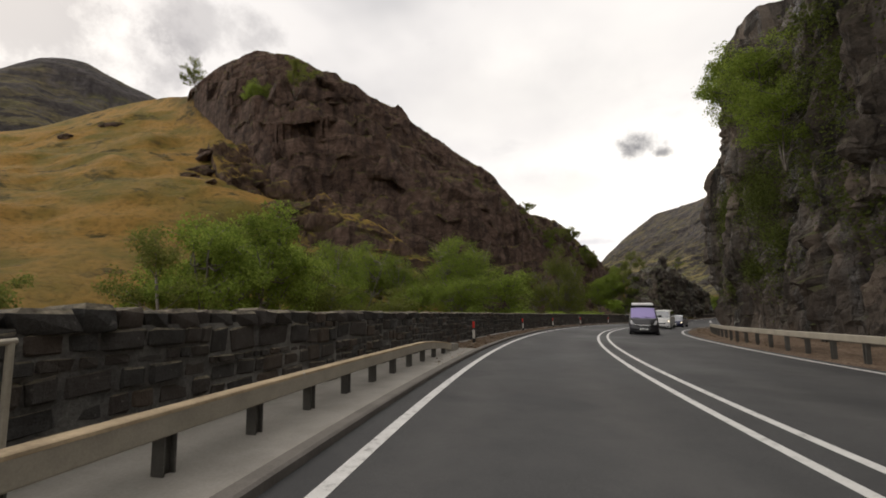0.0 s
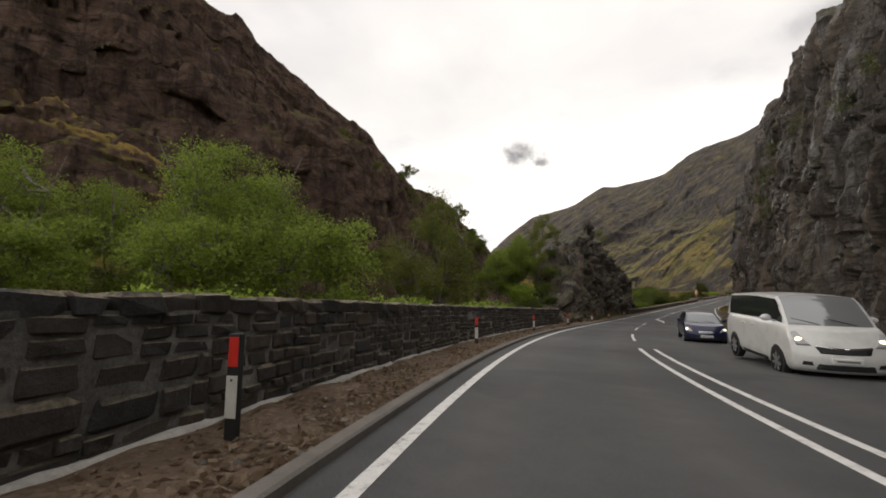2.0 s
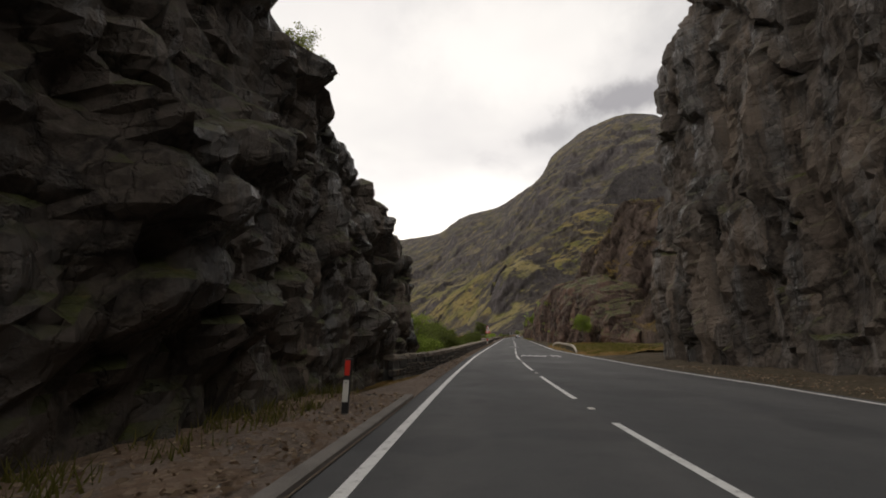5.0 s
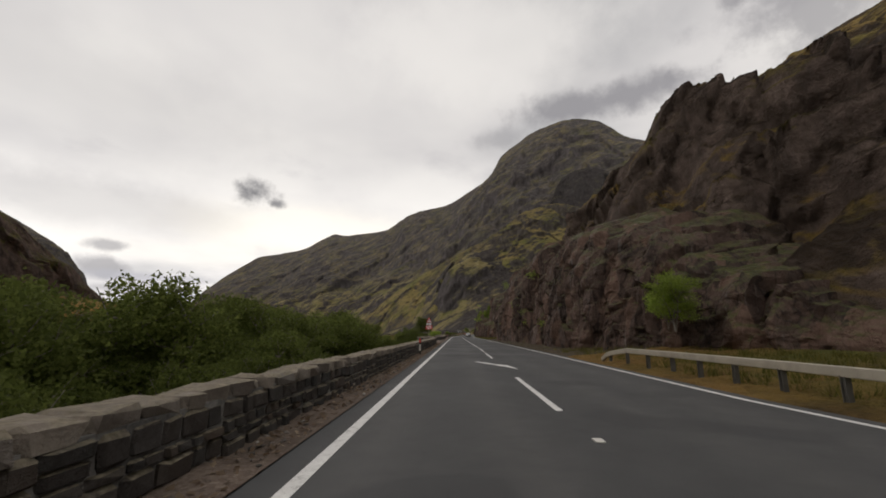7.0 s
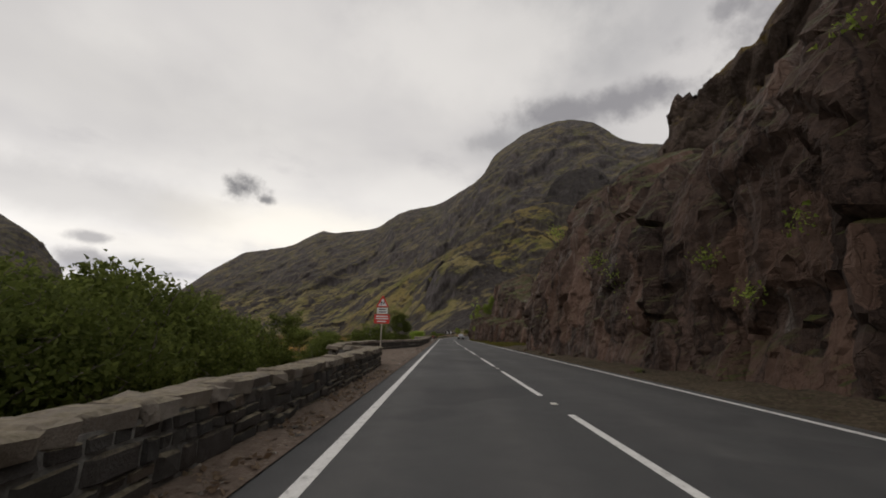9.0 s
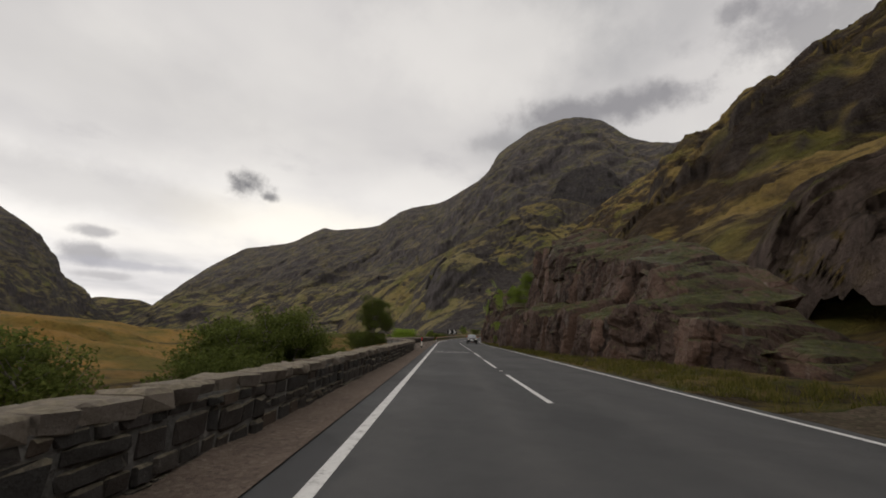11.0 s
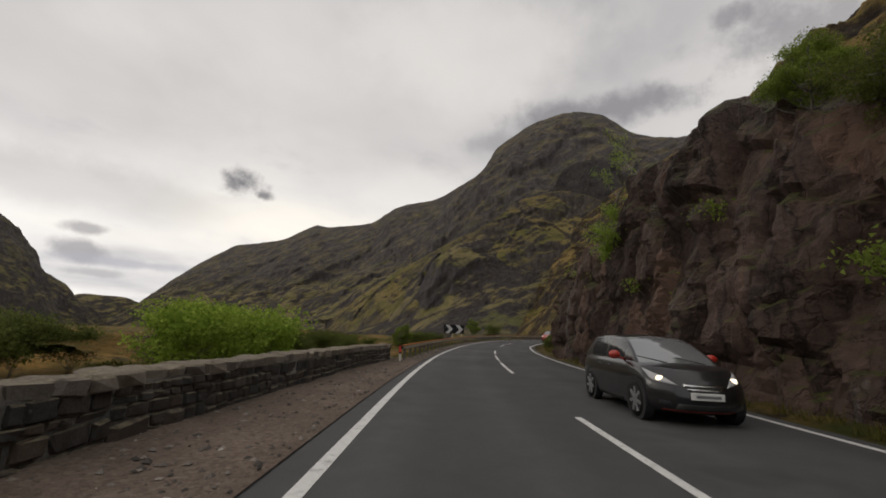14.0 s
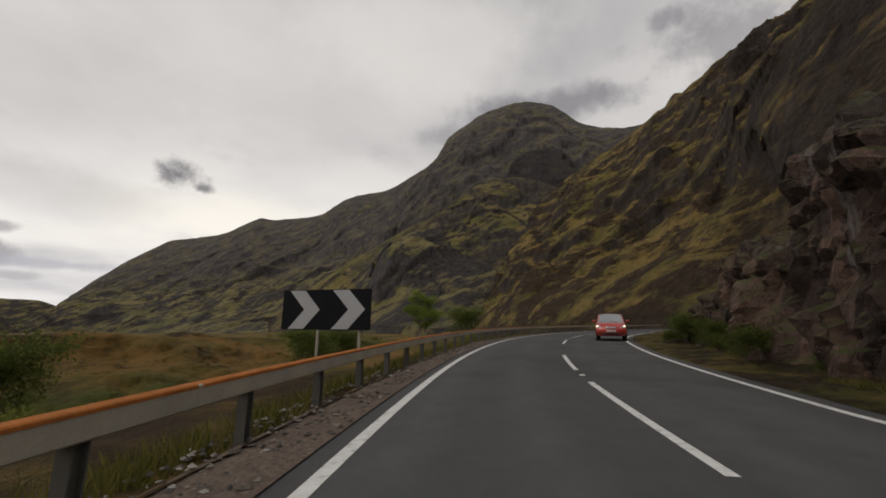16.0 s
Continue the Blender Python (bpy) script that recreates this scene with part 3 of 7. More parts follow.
GRAVEL = litter("gravel", [(0.12, 0.090, 0.071), (0.24, 0.185, 0.15), (0.16, 0.115, 0.091), (0.30, 0.24, 0.195)], 10)
CONCRETE = plain("concrete", (0.30, 0.28, 0.25), 0.9, 0, 0.25, 1.5, 40)
GALV = plain("galvanised_steel", (0.42, 0.38, 0.31), 0.6, 0.35, 0.25, 2.0, 60)
STEEL_DARK = plain("dark_steel_post", (0.10, 0.095, 0.085), 0.7, 0.3, 0.3, 4, 50)
STAINED = plain("rust_stained_steel", (0.46, 0.36, 0.24), 0.75, 0.1, 0.4, 3, 30)
RUST = plain("rust", (0.36, 0.125, 0.032), 0.85, 0.1, 0.4, 5, 40)
BLACK = plain("black_plastic", (0.016, 0.016, 0.017), 0.6, 0, 0.4, 6, 60)
WHITE = plain("white_reflector", (0.62, 0.60, 0.55), 0.5, 0, 0.15, 6, 50)
RED = plain("red_reflector", (0.62, 0.035, 0.022), 0.4, 0, 0.15, 6, 50)
BARK = bark()
LEAF_A = leaf_material("fresh_birch_leaf", (0.15, 0.21, 0.036), (0.34, 0.42, 0.088), 0.35)
LEAF_B = leaf_material("dull_leaf", (0.115, 0.140, 0.030), (0.26, 0.28, 0.075))
LEAF_D = leaf_material("shaded_birch_leaf", (0.076, 0.099, 0.023), (0.21, 0.245, 0.066), 0.45)
LEAF_C = leaf_material("bright_leaf", (0.16, 0.25, 0.03), (0.42, 0.54, 0.10), 0.1)


# ---- ground, road and markings ----
def ground_height(x, y):
    s, u = nearest(x, y)
    rz = np.interp(s, RS, RZ)
    d = np.hypot(x - 120, y - 140)
    valley = np.interp(d, [0, 300, 1300, 2000, 3000, 4800], [-6, -7, -15, -40, -105, -180])
    q = np.stack([x, y, 0 * x], 1)
    valley = valley + np.interp(s, [-50, 0, 60, 118], [9.5, 7.5, 5.0, 0.0]) * np.clip(1.6 + u / 50, 0, 1)
    valley = valley + 1.6 * fbm(q / 37, 4, 3) + np.where(d > 350, 5.0, 0.0) * fbm(q / 300, 3, 5)
    layby = np.interp(s, [190, 194, 214, 218, 246, 254, 290, 298], [0, 1, 1, 0, 0, 1, 1, 0]) * 3.5
    w = np.clip((-u - 2.0 - layby) / np.interp(s, [60, 85, 110, 135, 240, 300, 400], [14, 24, 24, 9, 12, 30, 40]), 0, 1)
    w = w * w * (3 - 2 * w)
    left = rz - 0.16 + (valley - rz) * w
    right = rz - 0.16 + np.interp(u, [9, 12, 16, 20, 30, 60, 200], [0, -0.3, -0.1, 1.2, 5, 20, 60]) + np.clip((u - 10) / 5, 0, 1) * 0.5 * fbm(q / 4.0, 3, 9)
    far = np.clip((np.abs(u) - 150) / 200, 0, 1)
    return np.where(u < 3, left, right * (1 - far) + valley * far)


gx = np.concatenate([-np.geomspace(4800, 260, 16), np.arange(-240, 520, 4.0), np.geomspace(540, 4800, 16)])
gy = np.concatenate([-np.geomspace(4800, 120, 16), np.arange(-110, 420, 4.0), np.geomspace(440, 4800, 18)])
GX, GY = np.meshgrid(gx, gy, indexing="ij")
GZ = ground_height(GX.ravel(), GY.ravel()).reshape(GX.shape)
tagged(grid_object("ground", np.stack([GX, GY, GZ], -1), VALLEY), "rough valley grass in green and straw tones", "ground", kind="structure")


def ribbon(name, s, us, hs, mat, smooth=True):
    """A strip along the road; us and hs: arrays len(s) x k."""
    return grid_object(name, along(s[:, None], us, hs)[:, ::-1], mat, smooth)


rs = np.arange(-55, 415, 1.0)
ru = right_u(rs)
ks = np.linspace(0, 1, 9)
road_ob = tagged(ribbon("road", rs, -0.42 + ks * (ru[:, None] + 0.85), np.zeros((len(rs), 9)), ASPHALT), "dark grey worn asphalt road with white lines", "road", kind="structure")

lane = road_ob.data.attributes.new("across", "FLOAT", "POINT")
lane.data.foreach_set("value", np.tile(ks[::-1], len(rs)).astype(np.float32))


def stripe(name, s0, s1, u, width, mat=PAINT, label="white road line"):
    s = np.linspace(s0, s1, max(2, int((s1 - s0) / 1.0) + 1))
    uu = u(s) if callable(u) else np.full(len(s), u)
    k = np.array([-0.5, 0.5]) * width
    return tagged(ribbon(name, s, uu[:, None] + k, np.full((len(s), 2), 0.005), mat), label, "road marking", kind="structure")


stripe("edge_line", -50, 410, lambda s: np.interp(s, [0, 130, 145, 265, 285, 302, 335], [0, 0, 0.05, 0.08, 0.0, -0.10, -0.10]), 0.15, label="solid white line at the road's edge")
stripe("edge_line", -50, 410, right_u, 0.15, label="solid white line at the road's edge")
stripe("centre_line", -50, 56.2, lambda s: centre_u(s) - 0.15, 0.13, label="one of two solid white centre lines")
stripe("centre_line", -50, 56.2, lambda s: centre_u(s) + 0.36, 0.13, label="one of two solid white centre lines")
DASHES = [(60.8, 67.3), (74.0, 78.7), (84.4, 88.7), (99.5, 105), (108, 114), (117, 123), (126, 131.8), (134.6, 139.6), (143.6, 149.0), (158.5, 164), (167, 173), (176.4, 183), (185.2, 191.4), (193.8, 200), (204, 210), (213, 219), (225, 231), (234, 240), (242.6, 248.8), (253.8, 259.8), (262.3, 268), (271, 277), (280, 286), (294.4, 300.4), (302.4, 307.3), (309.6, 314.4), (324.0, 329.5), (331.7, 336.4), (344, 349), (353, 359), (362, 368), (371, 377)]
for a, b in DASHES:
    tagged(stripe("centre_dash", a, b, centre_u, 0.13, label="white dash of the road's centre line"), group="centre dashes")


def flat_shape(name, pts, m, mat, label):
    bm = bmesh.new()
    bm.faces.new([bm.verts.new((x, y, 0)) for x, y in pts])
    ob = part(name, bm, mat, None, label, matrix=m)
    return tagged(ob, label, "road marking", kind="structure")


ARROW = [(-0.75, 5.6), (-0.55, 5.9), (-0.2, 4.6), (0.12, 3.3), (0.42, 2.6), (0.48, 2.9), (0.62, 1.2), (0.72, -0.6), (0.30, 1.4), (0.02, 2.2), (0.10, 2.5), (-0.18, 3.2), (-0.5, 4.4)]
for s, u, long in ((92.6, 4.45, 0.95), (152.3, 3.08, 0.62)):
    flat_shape("deflection_arrow", [(x, y * long) for x, y in ARROW], spot(s, u, 0.006), PAINT, "white curved arrow painted on the road")


def road_word(text, m, width, length, mat, label):
    cu = bpy.data.curves.new("road_word", "FONT")
    cu.body, cu.align_x, cu.align_y, cu.size = text, "CENTER", "CENTER", 1.0
    tmp = new("road_word", cu)
    me = bpy.data.meshes.new_from_object(tmp.evaluated_get(bpy.context.evaluated_depsgraph_get()))
    bpy.data.objects.remove(tmp)
    co = np.array([v.co[:] for v in me.vertices])
    size = co.max(0) - co.min(0)
    for v in me.vertices:
        v.co.x *= width / size[0]
        v.co.y *= length / size[1]
    me.materials.append(mat)
    ob = new("road_word", me)
    ob.matrix_basis = m
    return tagged(ob, label, "road marking", kind="structure")


bpy.context.view_layer.update()
road_word("SLOW", spot(131.45, 4.95, 0.006, 180), 3.1, 2.5, PAINT, "white word SLOW painted on the road")
road_word("SLOW", spot(248.3, 1.75, 0.006), 2.7, 2.6, WORN, "worn white word SLOW on the road")

# cat's eyes in the gaps of the centre line
bm = bmesh.new()
box(bm, (-0.06, -0.09, 0), (0.06, 0.09, 0.018), 0.006)
stud = tagged(part("road_stud", bm, WHITE), "white reflecting road stud", "road stud", "road studs")
gaps = [(a[1] + b[0]) / 2 for a, b in zip(DASHES[:-1], DASHES[1:]) if b[0] - a[1] < 6]
stud.matrix_basis = spot(gaps[0], float(centre_u(gaps[0])), 0.0)
for s in gaps[1:]:
    copy_thing(stud, spot(s, float(centre_u(s)), 0.0))

# verges beside the asphalt
def verge(name, s0, s1, u0, u1, mat, label, bump=0.05, k=10, h0=0.02, h1=0.05):
    s = np.arange(s0, s1 + 0.01, 0.3)
    a = np.interp(s, [q[0] for q in u0], [q[1] for q in u0])
    b = np.interp(s, [q[0] for q in u1], [q[1] for q in u1])
    t = np.linspace(0, 1, k)
    u = a[:, None] * (1 - t) + b[:, None] * t
    p = np.stack(np.broadcast_arrays(s[:, None], u, 0 * u), -1).reshape(-1, 3)
    edge = np.minimum(1, np.minimum(t, 1 - t) * 6)
    h = h0 + (h1 - h0) * t + bump * edge * (fbm(p * 1.3, 4, 21)).reshape(u.shape)
    pts = along(s[:, None], u, h)
    if b[0] > a[0]:
        pts = pts[:, ::-1]
    return tagged(grid_object(name, pts, mat), label, "verge", kind="structure")


verge("verge", 9.5, 108, [(0, -0.55)], [(9, -2.3), (75, -2.3), (80, -4.0), (84, -3.4), (108, -3.4)], LITTER, "leaf litter and gravel beside the kerb", 0.05, 10)
verge("verge", 100, 200, [(0, -0.40)], [(100, -3.0), (112, -1.2), (180, -1.3), (192, -2.0), (200, -4.2)], GRAVEL, "narrow strip of dirt and gravel", 0.03, 6)
verge("layby", 190, 216, [(0, -0.40)], [(190, -1.5), (194, -3.6), (206, -3.9), (214, -1.5), (216, -1.3)], GRAVEL, "gravel lay-by beside the road", 0.02, 8)
verge("verge", 214, 252, [(0, -0.40)], [(214, -1.4), (252, -1.5)], GRAVEL, "gravel strip along the wall", 0.03, 6)
verge("layby", 247, 300, [(0, -0.40)], [(247, -1.4), (251, -1.9), (258, -4.6), (264, -4.0), (273, -2.7), (300, -2.2)], GRAVEL, "gravel lay-by beside the road", 0.02, 12)
verge("verge", 296, 400, [(0, -0.40)], [(296, -1.3), (400, -1.2)], GRAVEL, "gravel strip at the road's edge", 0.03, 6, 0.02, 0.0)
verge("verge", 298, 400, [(0, -1.15)], [(296, -2.6), (310, -5.0), (400, -6.0)], VALLEY, "rough grass bank under the guard rail", 0.12, 14, 0.03, -1.2)
RV = [(s, float(right_u(s)) + 0.4) for s in range(-50, 412, 5)]
verge("verge", -50, 60, RV, [(-50, 13.5), (45, 13.8), (60, 14.5)], LITTER, "brown leaf litter beside the road", 0.06, 12, 0.0, 0.35)
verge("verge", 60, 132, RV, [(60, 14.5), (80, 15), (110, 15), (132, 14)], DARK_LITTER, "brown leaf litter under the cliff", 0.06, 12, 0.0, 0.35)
verge("verge", 132, 161, RV, [(132, 16), (150, 18), (161, 15)], VALLEY, "grass verge behind the guard rail", 0.12, 14, 0.0, 0.7)
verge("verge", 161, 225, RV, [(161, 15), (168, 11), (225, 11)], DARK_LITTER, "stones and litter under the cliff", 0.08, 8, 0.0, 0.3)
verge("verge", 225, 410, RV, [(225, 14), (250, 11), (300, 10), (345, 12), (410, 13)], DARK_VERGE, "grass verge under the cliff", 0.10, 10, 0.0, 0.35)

# pale footing at the foot of the first wall
fs = np.arange(-19, 75.5, 0.35)
fo = 0.03 * fbm(np.stack([fs, 0 * fs, 0 * fs], 1) * 1.7, 3, 77)
fp = np.array([[-2.12, 0.085], [-2.05, 0.075], [-2.01, 0.03], [-2.0, -0.1]])
tagged(grid_object("wall_footing", along(fs[:, None], fp[None, :, 0] + fo[:, None], fp[None, :, 1] + fo[:, None] * 0.6)[:, ::-1], plain("lime_mortar", (0.42, 0.40, 0.37), 0.9, 0, 0.45, 2.5, 30)), "pale crumbling mortar at the foot of the wall", "footing", kind="structure")

# kerb along the first bend and the concrete apron by the guard rail
KERB = plain("kerb_concrete", (0.17, 0.155, 0.14), 0.9, 0, 0.3, 2.0, 40)
ks_ = np.arange(-50, 108, 0.5)
kp = np.array([[-0.43, -0.2], [-0.43, 0.07], [-0.46, 0.09], [-0.60, 0.09], [-0.62, 0.02]])
tagged(grid_object("kerb", along(ks_[:, None], kp[None, :, 0], kp[None, :, 1]), KERB, False), "low concrete kerb along the bend", "kerb", kind="structure")
ap = np.arange(-50, 15.1, 0.5)
au = np.array([-0.62, -1.0, -1.6, -2.3])
tagged(grid_object("apron", along(ap[:, None], au[None], np.array([[0.07, 0.075, 0.08, 0.09]])), CONCRETE, False), "pale concrete apron under the guard rail", "pavement", kind="structure")


# ---- cliffs ----
def joints(q, wide, high, seed):
    """Columns of jointed rock, each broken into blocks: how proud the block stands, and the distances to its upright and level joints."""
    s, z = q[:, 0], q[:, 2]
    bent = fbm(np.stack([s / (2.2 * wide), q[:, 1] * 0.2, z / (2.6 * wide)], 1), 3, seed)
    x = s / wide + 0.45 * bent
    col = np.floor(x)
    fx = x - col
    y = z / high + 9 * hash3(col, col * 0, col * 0 + 3, seed) + (hash3(col, col * 0 + 5, col * 0, seed) - 0.5) * 0.6 * fx + 0.22 * fbm(np.stack([s / wide, q[:, 1] * 0.3, z / wide], 1), 2, seed + 40)
    row = np.floor(y)
    fy = y - row
    a, b, c = hash3(col, row * 0 + 1, row * 0, seed), hash3(col, row, row * 0 + 2, seed), hash3(col, row, row * 0 + 7, seed)
    proud = (a - 0.5) * 1.3 + (b - 0.5) * 0.8 + (c - 0.5) * (fx - 0.5) * 1.4 - 0.3 * (fy - 0.5)
    return proud, np.minimum(fx, 1 - fx) * wide, np.minimum(fy, 1 - fy) * high


def cliff(name, s0, s1, base, top, lean, mat, label, seed, rough=1.0, ds=0.3, dv=0.3, back=14.0, rise=0.35, side=1, foot=-0.4, bend=0.16, tall=3.0, shelf=None, chunky=False, crown=None, drop=0.0):
    s = np.arange(s0, s1 + 0.01, ds)
    bu = np.interp(s, [q[0] for q in base], [q[1] for q in base])
    th = np.interp(s, [q[0] for q in top], [q[1] for q in top])
    p1 = np.stack([s, 0 * s, 0 * s], 1)
    cv, _ = cells(p1 * np.array([0.28, 1, 1]), seed)
    th = np.maximum(0.05, th * (1 + 0.10 * fbm(p1 * 0.25, 3, seed)) + (cv - 0.5) * 0.09 * th * rough)
    n = int(max(th) / dv) + 2
    m = 26
    v = np.linspace(0, 1, n)
    b = np.linspace(0, 1, m + 1)[1:] ** 1.6
    taper = np.clip((s - s0) / 22, 0, 1)[:, None] * np.clip((s1 - s) / 14, 0, 1)[:, None]
    slope = rise * taper if rise > 0 else rise + 0 * taper
    over = th if crown is None else np.minimum(th, crown)
    fall = th[:, None] + (over - th)[:, None] * np.clip(b[None] * 9, 0, 1) - drop * np.minimum(1, th[:, None] / 6) * b[None] ** 8
    h = np.concatenate([foot + (th[:, None] - foot) * v, fall + slope * back * (b[None] if rise > 0 else b[None] ** 2)], 1)
    curl = bend * th[:, None]
    u = np.concatenate([bu[:, None] + side * (lean * h[:, :n] + curl * v[None] ** 4), bu[:, None] + side * (lean * th[:, None] + curl + back * b[None])], 1)
    S2 = np.broadcast_to(s[:, None], h.shape)
    if shelf:
        rim = shelf[0] + 1.0 * fbm(np.stack([s * 0.16, 0 * s, 0 * s], 1), 2, seed + 21)[:, None]
        u = u + side * shelf[1] * np.clip((h - rim) / 0.9, 0, 1)
    q = np.stack([S2, u * 0.5, h], -1).reshape(-1, 3)
    broad, grain = fbm(q * np.array([0.20, 0.2, 0.12]), 3, seed + 3), fbm(q * np.array([1.5, 1.4, 1.0]), 4, seed + 5, 0.6)
    if chunky:
        warp = fbm(q * 0.35, 3, seed + 12)[:, None]
        w1, g1 = cells(q * np.array([0.30, 0.5, 0.30]) + 0.4 * warp, seed + 31)
        w2, g2 = cells(q * np.array([0.75, 1.4, 0.8]) + 0.5 * warp, seed + 32)
        w3, g3 = cells(q * np.array([1.7, 3.2, 1.8]) + 0.5 * warp, seed + 33)
        d = (w1 - 0.4) * 2.4 * np.clip(g1 / 0.28, 0, 1) + (w2 - 0.4) * 1.3 * np.clip(g2 / 0.30, 0, 1) + (w3 - 0.4) * 0.5 * np.clip(g3 / 0.35, 0, 1) + 0.6 * broad + 0.15 * grain - 0.35 * np.clip(1 - g2 * 6, 0, 1)
    else:
        v1, x1, z1 = joints(q, 4.6, 4.6 * tall, seed + 1)
        v2, x2, z2 = joints(q, 1.9, 1.9 * tall, seed + 2)
        v3, x3, z3 = joints(q, 0.85, 0.85 * tall, seed + 8)
        d = 1.1 * v1 * np.clip(np.minimum(x1, z1) / 0.5, 0, 1) + 0.85 * v2 * np.clip(np.minimum(x2, z2) / 0.26, 0, 1) + 0.42 * v3 * np.clip(np.minimum(x3, z3) / 0.14, 0, 1) + 0.8 * broad + 0.20 * grain
        d = d - 0.8 * np.clip(1 - x1 / 0.34, 0, 1) - 0.5 * np.clip(1 - x2 / 0.24, 0, 1) - 0.3 * np.clip(1 - z2 / 0.2, 0, 1)
    d = d.reshape(h.shape) * rough
    fade = np.concatenate([0.4 + 0.6 * np.clip(v * 5, 0, 1), np.linspace(1, 0.5, m)])[None]
    d = d * fade
    # the face is pushed out along its own normal
    flat = np.stack([S2, u, h], -1)
    across, along_up = np.gradient(flat, axis=0), np.gradient(flat, axis=1)
    nrm = np.cross(along_up, across)
    nrm = nrm * np.sign(nrm[..., 2:] * 0.6 - side * nrm[..., 1:2])
    box9 = np.ones(9) / 9
    pad = np.pad(nrm / (np.linalg.norm(nrm, axis=-1, keepdims=True) + 1e-9), ((4, 4), (0, 0), (0, 0)), mode="edge")
    nrm = sum(pad[k:k + len(s)] * box9[k] for k in range(9))
    nrm = nrm / (np.linalg.norm(nrm, axis=-1, keepdims=True) + 1e-9)
    flat = flat + nrm * d[..., None]
    pts = along(flat[..., 0], flat[..., 1], flat[..., 2])
    if side > 0:
        pts = pts[:, ::-1]
    return tagged(grid_object(name, pts, mat, False), label, "cliff", kind="structure")


cliff("cliff_1", -30, 131, [(-30, 14), (20, 12.8), (55, 13.6), (80, 14.2), (92, 14.4), (107, 14.0), (120, 12.6), (126, 12.8), (129, 15), (131, 22)], [(-30, 22), (15, 21), (26, 18.5), (45, 19.0), (62, 19.5), (76, 21.5), (88, 24.5), (104, 25.5), (112, 25.5), (121, 23.5), (126, 19), (129, 9), (131, 0.1)], 0.035, ROCK_GREY, "tall dark wet rock face beside the road", 11, 0.9, 0.25, 0.25, bend=0.06, tall=4.2)
cliff("cliff_2", 151, 222, [(151, 21), (155, 16.5), (160, 14.4), (164, 12.6), (168, 10.4), (180, 9.6), (205, 9.2), (216, 9.4), (219, 12), (222, 19)], [(151, 0.1), (154.5, 2.6), (158, 4.8), (161, 6.8), (165, 8.0), (172, 9.8), (180, 10.4), (184, 9.8), (188, 9.3), (192, 9.5), (196, 10.2), (200, 11.2), (204, 12.2), (208, 12.0), (215, 9.2), (219, 5), (222, 0.1)], 0.12, ROCK_RED, "dark reddish rock face beside the road", 23, 0.62, 0.2, 0.2, 9, 0.5, tall=2.4, drop=9.0)
cliff("cliff_3", 232, 276, [(232, 17), (236, 13.0), (241, 10.8), (250, 9.4), (262, 8.6), (270, 8.5), (273, 8.9), (276, 10.0)], [(232, 0.1), (236, 2.4), (241, 5.0), (245, 6.9), (252, 8.4), (255, 8.8), (258, 9.6), (261, 10.8), (264, 12.0), (268, 12.8), (270.6, 12.8), (271.6, 10.6), (274, 8.6), (276, 3.0)], 0.10, ROCK_RED, "reddish rock outcrop with grass on top", 37, 0.55, 0.18, 0.18, 8, 0.4, bend=0.02, tall=2.6, shelf=(3.4, 3.2), drop=6.0)
cliff("cliff_4", 273, 318, [(273, 12), (276, 9.4), (285, 8.5), (300, 8.0), (312, 8.0), (316, 9.2), (318, 13)], [(273, 0.1), (276, 5.6), (281, 7.2), (288, 7.6), (294, 8.4), (298.4, 8.6), (299.6, 6.2), (304, 6.4), (310, 6.4), (314, 5.4), (316.5, 4.0), (318, 0.1)], 0.16, ROCK_RED, "jagged reddish rock face above the grass verge", 41, 0.65, 0.18, 0.18, 8, 0.3, bend=0.08, tall=1.6, drop=5.0)
cliff("cliff_5", 314.5, 353, [(314.5, 13), (318, 9.8), (324, 9.0), (334, 9.0), (344, 10.0), (349, 12.5), (353, 18)], [(314.5, 0.2), (317, 4.4), (320, 6.8), (323, 6.2), (327, 5.8), (333, 6.0), (336, 4.4), (342, 4.0), (349, 2.8), (353, 0.1)], 0.16, ROCK_RED, "dark jagged rock outcrop on the inside of the bend", 53, 0.75, 0.2, 0.2, 8, 0.4, bend=0.1, chunky=True, drop=4.0)
cliff("rock_outcrop", 80, 128, [(80, -8), (84, -5.4), (88, -3.8), (94, -3.3), (100, -2.9), (112, -2.7), (120, -3.2), (125, -5), (128, -9)], [(80, 0.1), (84, 0.9), (86, 1.7), (88, 2.8), (90, 4.4), (92, 6.2), (94, 8.4), (96.4, 10.4), (97.4, 12.6), (98.2, 13.8), (99.4, 13.6), (100.0, 11.2), (103, 10.2), (108, 8.6), (114, 6.8), (120, 4.6), (125, 2.6), (128, 0.1)], 0.10, ROCK_GREY, "dark jagged rock stack with grassy ledges", 67, 0.65, 0.2, 0.2, 7, -0.25, side=-1, bend=0.05, chunky=True, crown=10.4, drop=14.0)


# ---- hills ----
def spline(pts, n):
    p = np.array(pts, float)
    t = np.linspace(0, len(p) - 1, n)
    i = np.clip(t.astype(int), 0, len(p) - 2)
    w = (t - i)[:, None]
    g = np.gradient(p, axis=0)
    a, b, ga, gb = p[i], p[i + 1], g[i] * 0.8, g[i + 1] * 0.8
    return a * (1 + 2 * w) * (1 - w) ** 2 + b * w * w * (3 - 2 * w) + ga * w * (1 - w) ** 2 - gb * w * w * (1 - w)


HILLS = {}


